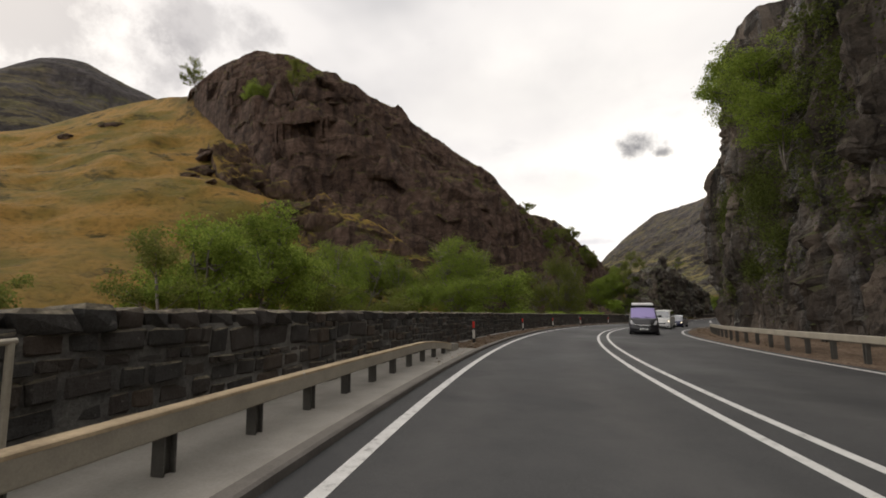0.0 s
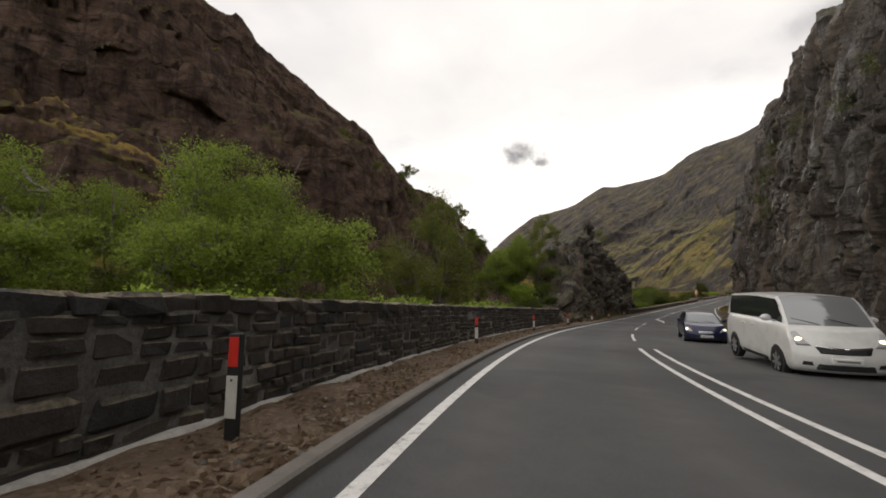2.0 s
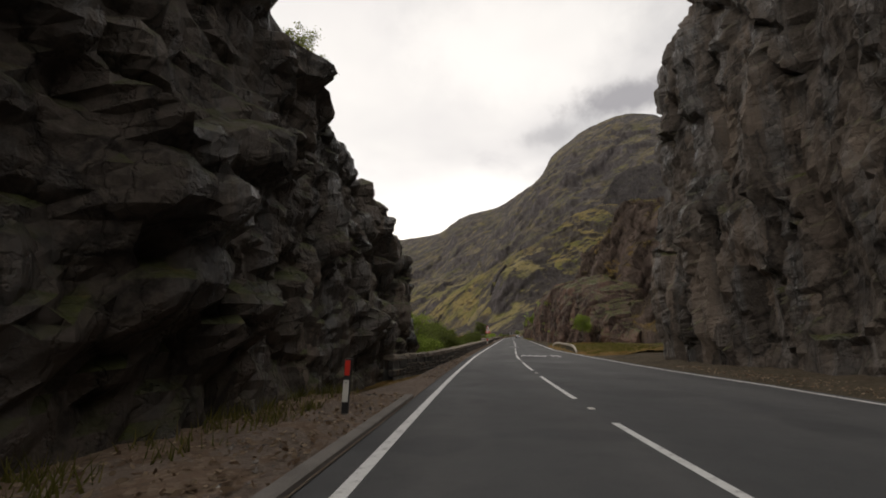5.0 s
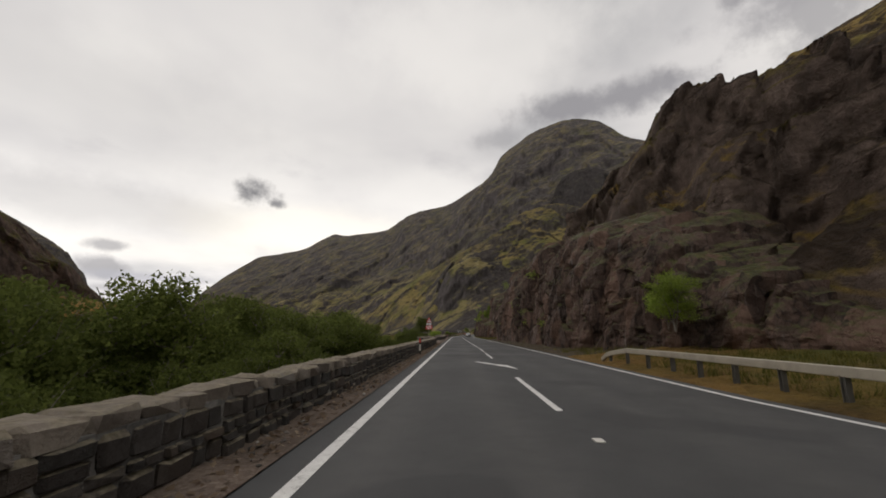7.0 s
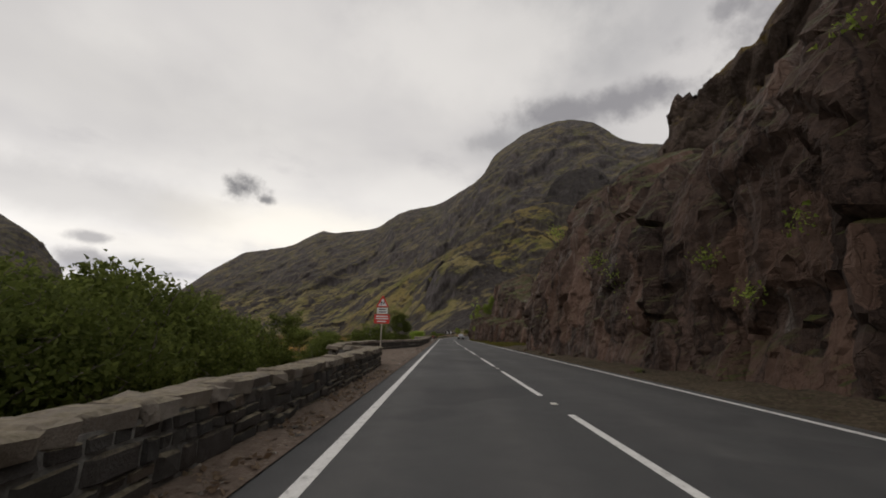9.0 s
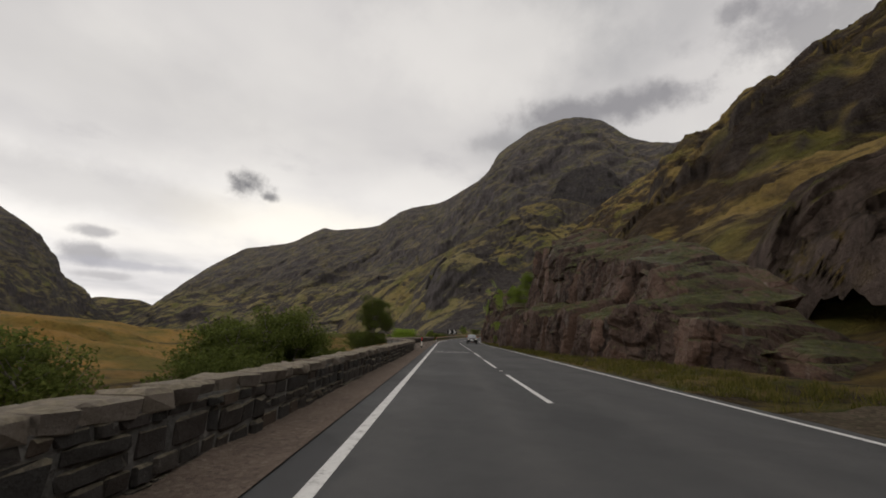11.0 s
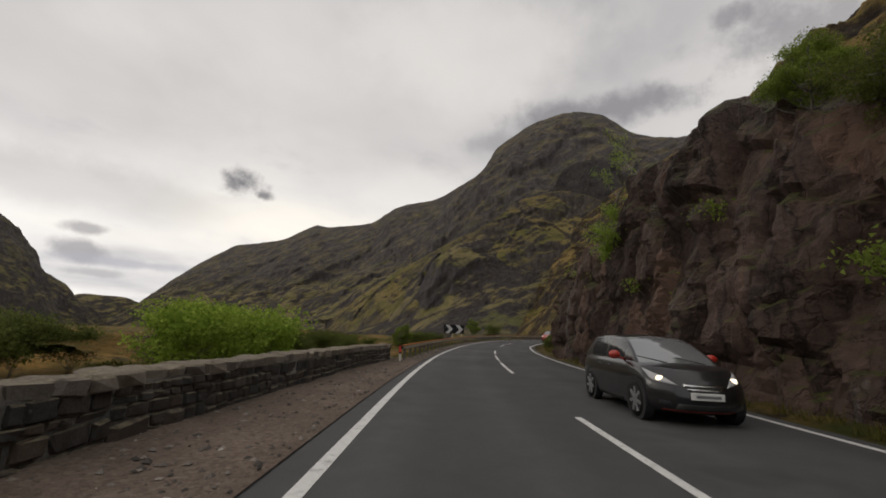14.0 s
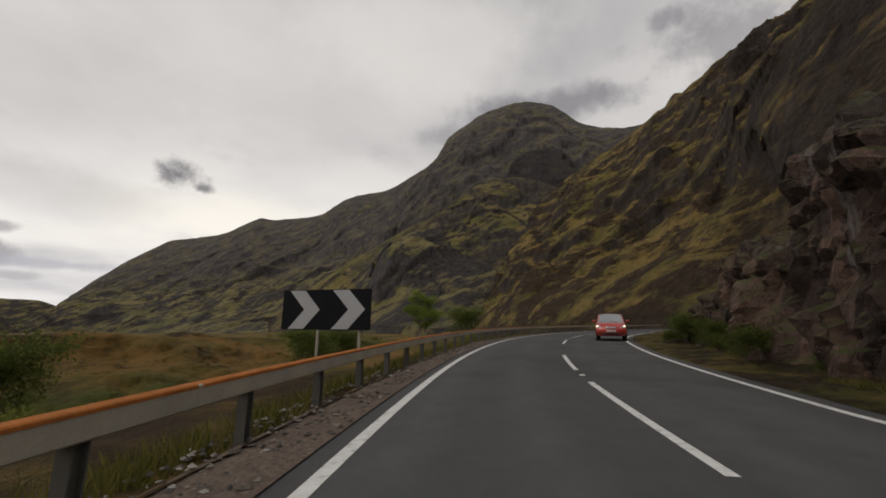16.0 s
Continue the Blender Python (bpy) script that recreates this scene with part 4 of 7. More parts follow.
def hill(name, foot, ridge, mat, label, nu, nv, bulge, amp, wave, seed, edge=0.25, drop=0.6, blocky=0.0, steps=(1, 1, 1), ledges=0.0):
    a, b = spline(foot, nu), spline(ridge, nu)
    nb = max(4, nv // 6)
    v = np.concatenate([np.linspace(0, 1, nv), 1 + np.linspace(0, 0.35, nb + 1)[1:]])[None, :, None]
    w = np.minimum(v, 1)
    p = a[:, None] + (b - a)[:, None] * v
    rise = (b - a)[:, None, 2:]
    g = 1 - (1 - w) ** bulge if bulge > 1 else w ** (1 / bulge)
    over = np.maximum(v - 1, 0)
    dist = np.linalg.norm((b - a)[:, None, :2], axis=-1, keepdims=True)
    p[..., 2:] = a[:, None, 2:] + rise * g - over * dist * drop
    q = p.reshape(-1, 3) / wave * np.array(steps)
    n = fbm(q, 6, seed, 0.52)
    if blocky:
        c, e = cells(q * 1.7 + 0.3 * n[:, None], seed + 9)
        c2, _ = cells(q * 5.0 + 0.3 * n[:, None], seed + 19)
        n = n + blocky * (c - 0.5) + 0.5 * blocky * (c2 - 0.5)
    n = n.reshape(p.shape[:2])
    fade = (np.clip(v[..., 0] * 6, 0, 1) * np.where(v[..., 0] > 0.75, edge + (1 - edge) * np.clip((1 - v[..., 0]) / 0.25, 0, 1), 1))
    out = np.zeros_like(p)
    out[..., :2] = (a - b)[:, None, :2] / dist
    out[..., 2] = 0.7
    p = p + out * (n * amp * fade)[..., None]
    p[:, :3, 2] -= np.array([6, 3, 0.0]) * amp * 0.15
    if ledges:
        ph = p[..., 2] / 9.0 + 0.9 * fbm(p.reshape(-1, 3) / 40.0, 3, seed + 3).reshape(p.shape[:2])
        p[..., 2] += ledges * np.sin(ph * math.tau) * np.clip(v[..., 0] * 6, 0, 1) * np.clip((1 - v[..., 0]) * 2.2, 0, 1)
    HILLS[name] = p.reshape(-1, 3)
    return tagged(grid_object(name, p, mat, True), label, "hill", kind="structure")


hill("rock_dome", [(-122, 171, 97), (-92, 148, 72), (-64, 126, 40), (-44, 110, 14), (-29, 100, 3), (-11, 104, -2), (12, 114, -3), (33, 136, -4), (59, 170, -5), (90, 215, -6)],
     [(-128, 176, 102), (-124, 175, 104), (-107, 169, 111), (-88, 168, 115), (-68, 168, 109), (-47, 168, 93), (-26, 188, 86), (7, 200, 70), (32, 209, 47), (54, 232, 41), (80, 262, 28), (120, 310, 2)],
     DOME_ROCK, "dark brown rocky hill with ledges of grass", 300, 190, 1.35, 6.0, 34.0, 3, 0.25, 0.5, 0.6, (1, 1, 2.0), 2.3)
hill("ledge_slope", [(-94, 140, 62), (-74, 118, 40), (-58, 104, 23), (-40, 91, 6), (-22, 92, -1), (-2, 102, -4), (14, 111, -5)],
     [(-90, 149, 71), (-76, 141, 62), (-60, 130, 49), (-44, 121, 38), (-26, 113, 26), (-8, 113, 14), (14, 121, 3)],
     LEDGES, "grassy rock ledges at the foot of the dome", 260, 90, 1.0, 3.0, 15.0, 57, 0.5, 0.9, 0.9, (1, 1, 2.2), 1.0)
hill("grass_hill", [(-75, -60, 4), (-58, 0, 3), (-50, 28, 2), (-42, 48, 1), (-26, 78, 0), (-8, 98, -1), (4, 108, -2)],
     [(-180, -60, 25), (-189, 66, 34), (-235, 111, 55), (-254, 160, 78), (-245, 206, 99), (-206, 218, 116), (-173, 208, 115), (-138, 186, 104), (-116, 170, 95), (-84, 148, 64), (-50, 124, 24)],
     OCHRE_HILL, "straw coloured grass slope with low rocks", 220, 150, 1.0, 3.4, 34.0, 5, 0.15)
hill("far_left_mountain", [(-420, 100, 0), (-400, 300, 0), (-360, 420, 0), (-250, 520, 0)],
     [(-873, 420, 280), (-823, 569, 359), (-788, 616, 392), (-757, 654, 433), (-718, 696, 450), (-688, 726, 435), (-643, 766, 418), (-560, 830, 370)],
     FAR_HILL, "distant grey brown mountain under cloud", 160, 90, 1.1, 24.0, 160.0, 7, 0.2)
hill("mountain_ridge", [(560, 3600, -120), (760, 3000, -110), (950, 2005, -38), (882, 1247, -13), (714, 741, 0), (600, 540, 3), (530, 430, 3), (480, 330, 3)],
     [(820, 4520, -170), (1300, 4419, 130), (1510, 4252, 399), (1856, 4010, 719), (2017, 3597, 747), (2122, 3185, 852), (2136, 2933, 809), (2118, 2438, 786), (2044, 2098, 832), (2041, 1810, 834), (1892, 1347, 860), (1814, 1191, 929), (1801, 1010, 989), (1820, 847, 1012), (1822, 694, 958), (1803, 577, 848), (1729, 442, 741), (1646, 310, 684)],
     FAR_HILL, "long steep mountain ridge of grass, scree and crags", 420, 170, 0.72, 66.0, 400.0, 13, 0.22, 0.6, 0.28)
hill("grass_spur", [(840, 362, 152), (878, 411, 154), (903, 461, 157), (911, 510, 155), (898, 577, 139), (857, 633, 114), (789, 666, 78), (749, 717, 46), (783, 828, 20), (836, 982, -1), (885, 1135, -16)],
     [(865, 357, 223), (947, 409, 261), (992, 468, 301), (993, 531, 322), (967, 602, 304), (938, 659, 260), (926, 746, 226), (957, 879, 201), (988, 1033, 160), (956, 1138, 92), (899, 1186, 18)],
     SPUR, "grassy spur with bands of rock below the summit", 240, 120, 1.0, 22.0, 150.0, 71, 0.3, 0.25, 0.3)
hill("summit_crag", [(1158, 621, 362), (1155, 608, 354), (1159, 579, 346), (1166, 536, 341), (1173, 496, 327), (1169, 458, 305), (1166, 431, 304)],
     [(1189, 631, 392), (1219, 636, 428), (1360, 667, 531), (1389, 622, 557), (1399, 562, 554), (1384, 513, 517), (1300, 465, 426)],
     SUMMIT_ROCK, "dark steep crag under the summit", 120, 70, 1.3, 16.0, 90.0, 83, 0.4, 0.3, 0.4)
hill("heather_mountain", [(540, 395, 0), (450, 320, 1), tuple(along(400, 26, 2)), tuple(along(345, 20, 3)), tuple(along(300, 18, 3)), tuple(along(250, 24, 4)), tuple(along(200, 36, 8)), tuple(along(140, 44, 10)), tuple(along(90, 60, 10))],
     [(1060, 470, 300), (1025, 391, 328), (989, 318, 345), (949, 245, 371), (852, 183, 357), (771, 139, 341), (708, 107, 324), (666, 90, 311), (622, 72, 298), (563, 44, 284), (520, 14, 273), (420, -80, 250), (330, -160, 230)],
     MID_HILL, "steep mountainside of heather, grass and rock bands", 340, 200, 0.95, 16.0, 85.0, 17, 0.15, 0.5, 0.3)
hill("rocky_slope", [tuple(along(60, 60, 8)), tuple(along(95, 44, 4)), tuple(along(115, 32, 2)), tuple(along(132, 25, 1)), tuple(along(147, 20, 1.0)), tuple(along(160, 18, 4)), tuple(along(185, 16.5, 8)), tuple(along(205, 16.5, 9)), tuple(along(220, 16, 3)), tuple(along(228, 20, 1))],
     [(95, 0, 24), (122, 45, 28), (150, 78, 36), (146, 91, 35), (132, 97, 29), (127, 101, 28), (124, 105, 27), (122, 109, 26.7), (124, 114, 27), (130, 120, 28.1), (137, 125.5, 28.8), (144, 130.5, 28.4), (152, 136, 23.5), (160, 141, 19.5), (174, 149, 15.5), (181, 156, 15), (189, 164, 4)],
     HEATHER, "broken dark hillside of heather and boulders", 320, 160, 1.15, 3.6, 17.0, 19, 0.3, 0.5, 0.9)
hill("straw_mound", [tuple(along(208, -62, -8)), tuple(along(225, -32, -7)), tuple(along(262, -34, -7)), tuple(along(300, -45, -7.5)), tuple(along(345, -60, -8))],
     [tuple(along(206, -70, -8)), tuple(along(226, -105, 10)), tuple(along(250, -120, 12)), tuple(along(285, -140, 7)), tuple(along(330, -160, 1)), tuple(along(360, -170, -7))],
     OCHRE_HILL, "low mound of straw coloured grass in the valley", 120, 80, 1.2, 2.2, 22.0, 43, 0.3, 0.3)
hill("left_valley_hill", [(-224, 1581, -41), (110, 2099, -44), (516, 2839, -48), (812, 3542, -55), (1108, 4060, -63)],
     [(-668, 2950, 681), (-283, 3075, 655), (10, 3286, 685), (232, 3471, 611), (306, 3468, 555), (406, 3645, 500), (554, 3819, 326), (735, 3978, 181), (1034, 4171, -26)],
     FAR_HILL, "steep hill closing the far side of the valley", 180, 110, 1.3, 48.0, 370.0, 29, 0.15)
hill("heather_mound", [tuple(along(318, -13, -8)), tuple(along(338, -16, -8)), tuple(along(358, -24, -8)), tuple(along(385, -34, -8))],
     [tuple(along(312, -44, -1.0)), tuple(along(336, -50, -0.7)), tuple(along(362, -58, -1.2)), tuple(along(395, -64, -4))],
     VALLEY, "rough mound of heather and grass in the valley", 160, 90, 1.5, 1.6, 9.0, 97, 0.4, 0.3)
hill("far_low_hill", [(600, 4200, -160), (900, 4150, -160), (1300, 4050, -150)],
     [(600, 4560, 20), (739, 4532, 82), (923, 4504, 181), (1065, 4476, 185), (1215, 4441, 181), (1338, 4409, 133), (1500, 4380, 60)],
     FAR_HILL, "low hazy hill at the valley's end", 60, 20, 1.0, 10.0, 300.0, 31, 0.1)


# ---- stone walls ----
random.seed(5)


def stone_mesh(seed, nub=0.10, mat=STONE):
    """A rough block of unit size, its edges worn."""
    rng = random.Random(seed)
    bm = bmesh.new()
    bmesh.ops.create_cube(bm, size=1.0)
    bmesh.ops.bevel(bm, geom=list(bm.edges), offset=0.13 if nub < 0.12 else 0.15, segments=1, affect="EDGES")
    for v in bm.verts:
        v.co += Vector((rng.uniform(-nub, nub), rng.uniform(-nub, nub), rng.uniform(-nub, nub))) * 0.6
    me = bpy.data.meshes.new("stone")
    bm.to_mesh(me)
    bm.free()
    me.materials.append(mat)
    return me


STONES = [stone_mesh(k) for k in range(12)]
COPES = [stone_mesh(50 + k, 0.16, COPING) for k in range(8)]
DARK_COPES = [stone_mesh(50 + k, 0.16) for k in range(8)]
STONE_CO = [np.array([v.co[:] for v in m.vertices]) for m in STONES + COPES]
STONE_F = [[tuple(p.vertices) for p in m.polygons] for m in STONES + COPES]


def stone_wall(name, line, height, label, near, thick=0.46, seed=1, cope=0.2, pale=True, fill=-0.012):
    """line: (s, u) of the road-side face. near: the stretch along the road whose stones are separate."""
    rng = random.Random(seed)
    ls = np.array([q[0] for q in line], float)
    lu = np.array([q[1] for q in line], float)
    pts = along(np.interp(np.linspace(0, len(line) - 1, 400), range(len(line)), ls), np.interp(np.linspace(0, len(line) - 1, 400), range(len(line)), lu))
    cum = np.concatenate([[0], np.cumsum(np.linalg.norm(np.diff(pts[:, :2], axis=0), axis=1))])
    sv = np.interp(np.linspace(0, len(line) - 1, 400), range(len(line)), ls)
    total = cum[-1]

    def at(d):
        e = 0.3
        p = np.array([np.interp(d, cum, pts[:, k]) for k in range(3)])
        a = np.array([np.interp(max(0, d - e), cum, pts[:, k]) for k in range(3)])
        b = np.array([np.interp(min(total, d + e), cum, pts[:, k]) for k in range(3)])
        t = b - a
        return p, math.atan2(t[1], t[0]), math.atan2(t[2], math.hypot(t[0], t[1]))

    ds = np.linspace(0, total, max(2, int(total / 0.8)))
    prof = [(fill, -0.4), (fill, height - cope + 0.02), (-thick + 0.05, height - cope + 0.02), (-thick + 0.05, -2.5)]
    rows = []
    for d in ds:
        p, a, sl = at(d)
        rows.append([(p[0] - math.sin(a) * -o, p[1] + math.cos(a) * -o, p[2] + z) for o, z in prof])
    wall = tagged(grid_object(name, np.array(rows)[:, ::-1], MORTAR, False), label, "stone wall", kind="structure")
    far = ([], []), ([], [])

    def put(kind, idx, d, off, z, sx, sy, sz, roll):
        p, a, sl = at(d)
        m = Matrix.Translation((p[0] + math.sin(a) * off, p[1] - math.cos(a) * off, p[2] + z)) @ Euler((0, -sl + roll, a + rng.uniform(-0.03, 0.03))).to_matrix().to_4x4() @ Matrix.Diagonal((sx, sy, sz, 1))
        s = float(np.interp(d, cum, sv))
        if near[0] < s < near[1]:
            ob = new("coping_stone" if kind else "stone", ((COPES if pale else DARK_COPES) if kind else STONES)[idx])
            ob.parent = wall
            ob.matrix_basis = m
        else:
            co = STONE_CO[idx + (12 if kind else 0)]
            mm = np.array(m)
            w = co @ mm[:3, :3].T + mm[:3, 3]
            tv, tf = far[kind]
            base = len(tv)
            tv.extend(map(tuple, w))
            tf.extend(tuple(q + base for q in f) for f in STONE_F[idx + (12 if kind else 0)])

    body = height - cope
    start = 0.0
    while start < total:
        stop = min(total, start + rng.uniform(0.9, 2.6))
        z = -0.05
        while z < body - 0.04:
            hgt = min(rng.choice((0.09, 0.13, 0.17, 0.22, 0.28)), body - z)
            if body - z - hgt < 0.1:
                hgt = body - z
            d = start
            while d < stop - 0.05:
                ln = min(rng.uniform(0.8, 2.4) * max(hgt, 0.15), stop - d)
                if stop - d - ln < 0.12:
                    ln = stop - d
                mid = d + ln / 2
                if rng.random() < 0.2 and hgt > 0.24:
                    for half in (0.25, 0.75):
                        put(0, rng.randrange(12), mid, -0.11 + rng.uniform(-0.015, 0.025), z + hgt * half, ln * 0.93, 0.26, hgt * 0.45, rng.uniform(-0.04, 0.04))
                else:
                    put(0, rng.randrange(12), mid, -0.11 + rng.uniform(-0.02, 0.03), z + hgt / 2, ln * rng.uniform(0.90, 0.96), 0.26, hgt * rng.uniform(0.84, 0.93), rng.uniform(-0.04, 0.04))
                d += ln
            z += hgt
        start = stop
    d = 0.0
    while d < total:
        ln = rng.uniform(0.24, 0.58) if pale else rng.uniform(0.2, 0.5)
        hg = cope * rng.uniform(0.80, 1.0)
        put(1, rng.randrange(8), d + ln / 2, -thick / 2 + rng.uniform(-0.03, 0.05), body + hg / 2 - 0.02, ln * 1.02, thick * rng.uniform(1.0, 1.2), hg * 1.15, rng.uniform(-0.06, 0.06))
        d += ln
    for (tv, tf), kind, mat in zip(far, ("stones", "coping_stones"), (STONE_REST, COPING_REST if pale else STONE_REST)):
        rest = mesh_object(kind, tv, tf, mat, False, wall)
        rest["kind"] = "stuff"
    return wall


stone_wall("wall_1", [(s, -2.1) for s in range(-20, 76, 5)] + [(75.6, -2.1)], 1.38, "dark stone wall with a rough coping beside the bend", (20, 36), seed=2, pale=False, fill=0.0)
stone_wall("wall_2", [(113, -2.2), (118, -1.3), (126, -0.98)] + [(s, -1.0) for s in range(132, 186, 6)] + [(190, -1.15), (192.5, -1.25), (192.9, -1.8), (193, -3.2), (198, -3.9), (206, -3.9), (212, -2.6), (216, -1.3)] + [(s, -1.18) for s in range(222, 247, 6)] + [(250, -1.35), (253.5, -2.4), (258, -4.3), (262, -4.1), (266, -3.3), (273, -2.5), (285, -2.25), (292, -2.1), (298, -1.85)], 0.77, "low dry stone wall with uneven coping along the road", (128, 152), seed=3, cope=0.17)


# ---- guard rails ----
def guard_rail(s0, s1, u, top, step, label, ramp0=0, ramp1=0, topmat=None):
    rail = empty("guard_rail", Matrix(), label, "guard rail", kind="structure")
    s = np.arange(s0, s1 + 0.01, 0.5)
    uu = u(s) if callable(u) else np.full(len(s), u)
    drop = np.ones(len(s))
    if ramp0:
        drop = np.minimum(drop, (s - s0) / ramp0)
    if ramp1:
        drop = np.minimum(drop, (s1 - s) / ramp1)
    tz = 0.24 + (top - 0.24) * np.sqrt(np.clip(drop, 0, 1))
    prof = np.array([(-0.06, -0.20), (0.055, -0.20), (0.07, -0.185), (0.07, -0.015), (0.055, 0.0), (-0.055, 0.0), (-0.07, -0.015), (-0.07, -0.185), (-0.06, -0.20)])
    beam = grid_object("beam", along(s[:, None], uu[:, None] + prof[None, :, 0], tz[:, None] + prof[None, :, 1]), GALV, False, rail)
    if topmat:
        cap = np.array([(-0.074, -0.03), (-0.072, -0.005), (-0.056, 0.005), (0.056, 0.005), (0.072, -0.005), (0.074, -0.03)])
        grid_object("beam_top", along(s[:, None], uu[:, None] + cap[None, :, 0], tz[:, None] + cap[None, :, 1]), topmat, False, rail, "rust stained upper face")
    # sleeves over the joints of the beam
    for q in np.arange(s0 + 7.5, s1 - 2, 4.55):
        js = np.array([q - 0.025, q + 0.025])
        wide = prof * np.array([1.13, 1.0]) + np.array([0, 0.004])
        grid_object("sleeve", along(js[:, None], np.interp(js, s, uu)[:, None] + wide[None, :, 0], np.interp(js, s, tz)[:, None] + wide[None, :, 1]), GALV, False, rail)
    bm = bmesh.new()
    box(bm, (-0.055, -0.06, -0.5), (0.055, -0.045, 0.0))
    box(bm, (-0.055, 0.045, -0.5), (0.055, 0.06, 0.0))
    box(bm, (-0.012, -0.05, -0.5), (0.012, 0.05, 0.0))
    first = None
    for q in np.arange(s0 + 1.0, s1 - 0.5, step):
        t = float(np.interp(q, s, tz)) - 0.17
        m = spot(q, float(np.interp(q, s, uu)) - 0.02, t) @ Matrix.Diagonal((1, 1, max(0.3, (t + 0.2) / 0.5), 1))
        if first is None:
            first = part("post", bm, STEEL_DARK, rail, matrix=m)
        else:
            ob = new("post", first.data)
            ob.parent, ob.matrix_basis = rail, m
    return rail


guard_rail(-30, 13.7, -1.25, 0.58, 1.1, "pale box section guard rail with a ramped end", 0, 3.0, STAINED)
bm = bmesh.new()
box(bm, (-0.13, -0.35, -0.1), (0.13, 0.35, 0.30), 0.03)
for v in bm.verts:
    if v.co.y > 0.2 and v.co.z > 0.2:
        v.co.z -= 0.08
end_block = tagged(part("rail_end_block", bm, CONCRETE), "worn concrete block at the end of the guard rail", "concrete block")
end_block.matrix_basis = spot(14.02, -1.27, 0.05)
guard_rail(-40, 44, lambda s: np.interp(s, [-40, 8, 25, 44], [9.9, 10.0, 10.5, 11.8]), 0.78, 1.6, "galvanised guard rail on posts before the cliff", 0, 1.5)
guard_rail(137, 156.5, lambda s: np.interp(s, [137, 140, 146, 151, 156.5], [8.6, 8.7, 8.9, 8.9, 8.5]), 0.72, 1.6, "pale box section guard rail with a ramped end", 3.0, 2.5)
guard_rail(297.75, 400, -1.27, 0.72, 1.825, "box section guard rail with a rusty top", 0, 0, RUST)

# tubular hand rail by the end of the first wall
hand = empty("tubular_rail", spot(2.3, -1.95, 0.0), "galvanised tubular barrier beside the stone wall", "railing")
bm = bmesh.new()
tube(bm, (0, 0, 0), (0, 0, 1.12), 0.024, 0.024, 10)
upright = part("upright", bm, GALV, hand)
bm = bmesh.new()
tube(bm, (0, 0.03, 1.12), (0, -6.0, 1.12), 0.024, 0.024, 10)
part("top_bar", bm, GALV, hand)


# ---- marker posts ----
def marker_post():
    post = empty("marker_post", Matrix(), "black marker post with red and white reflectors", "marker post", "marker posts")
    bm = bmesh.new()
    box(bm, (-0.06, -0.02, -0.3), (0.06, 0.05, 1.0), 0.012)
    part("body", bm, BLACK, post)
    bm = bmesh.new()
    box(bm, (-0.05, -0.028, 0.70), (0.05, -0.020, 0.97), 0.003)
    part("red_reflector", bm, RED, post, "red reflector strip")
    bm = bmesh.new()
    box(bm, (-0.056, -0.029, 0.24), (0.056, -0.021, 0.62), 0.003)
    part("white_band", bm, WHITE, post, "white reflecting band")
    bm = bmesh.new()
    bmesh.ops.create_cone(bm, cap_ends=True, segments=10, radius1=0.012, radius2=0.012, depth=0.01, matrix=Matrix.Translation((0, -0.031, 0.58)) @ Matrix.Rotation(radians(90), 4, "X"))
    part("bolt", bm, STEEL_DARK, post)
    return post


first = marker_post()
first.matrix_basis = spot(18.1, -1.4)
rng = random.Random(8)
for s, u in [(31.6, -1.5), (42.3, -1.48), (53.2, -1.5), (64.1, -1.35), (74.9, -1.2), (85.6, -1.18), (95.2, -1.2), (105, -1.25), (162, -0.78), (252.8, -0.9)]:
    copy_thing(first, spot(s, u, 0, rng.uniform(-8, 8)) @ pose(0, 0, 0, rng.uniform(-1.5, 1.5), rng.uniform(-1.5, 1.5)))
lean = copy_thing(first, spot(297.6, -1.28, -0.28, 10) @ pose(0, 0, 0, 4, -3))
lean["label"] = "short damaged marker post with a red reflector"


# ---- signs ----
SIGN_BLACK = plain("sign_black", (0.012, 0.012, 0.014), 0.85, 0, 0.2)
SIGN_WHITE = plain("sign_white", (0.72, 0.72, 0.72), 0.45, 0, 0.06)
SIGN_RED = plain("sign_red", (0.55, 0.03, 0.02), 0.45, 0, 0.1)
SIGN_GREY = plain("sign_reflective_grey", (0.42, 0.42, 0.43), 0.4, 0, 0.08)


def plate(name, pts, y0, y1, mat, parent, label=""):
    bm = bmesh.new()
    a = [bm.verts.new((x, y0, z)) for x, z in pts]
    f = bm.faces.new(a)
    r = bmesh.ops.extrude_face_region(bm, geom=[f])
    for v in r["geom"]:
        if isinstance(v, bmesh.types.BMVert):
            v.co.y = y1
    bmesh.ops.recalc_face_normals(bm, faces=bm.faces)
    return part(name, bm, mat, parent, label)


def rect(x0, z0, x1, z1):
    return [(x0, z0), (x1, z0), (x1, z1), (x0, z1)]


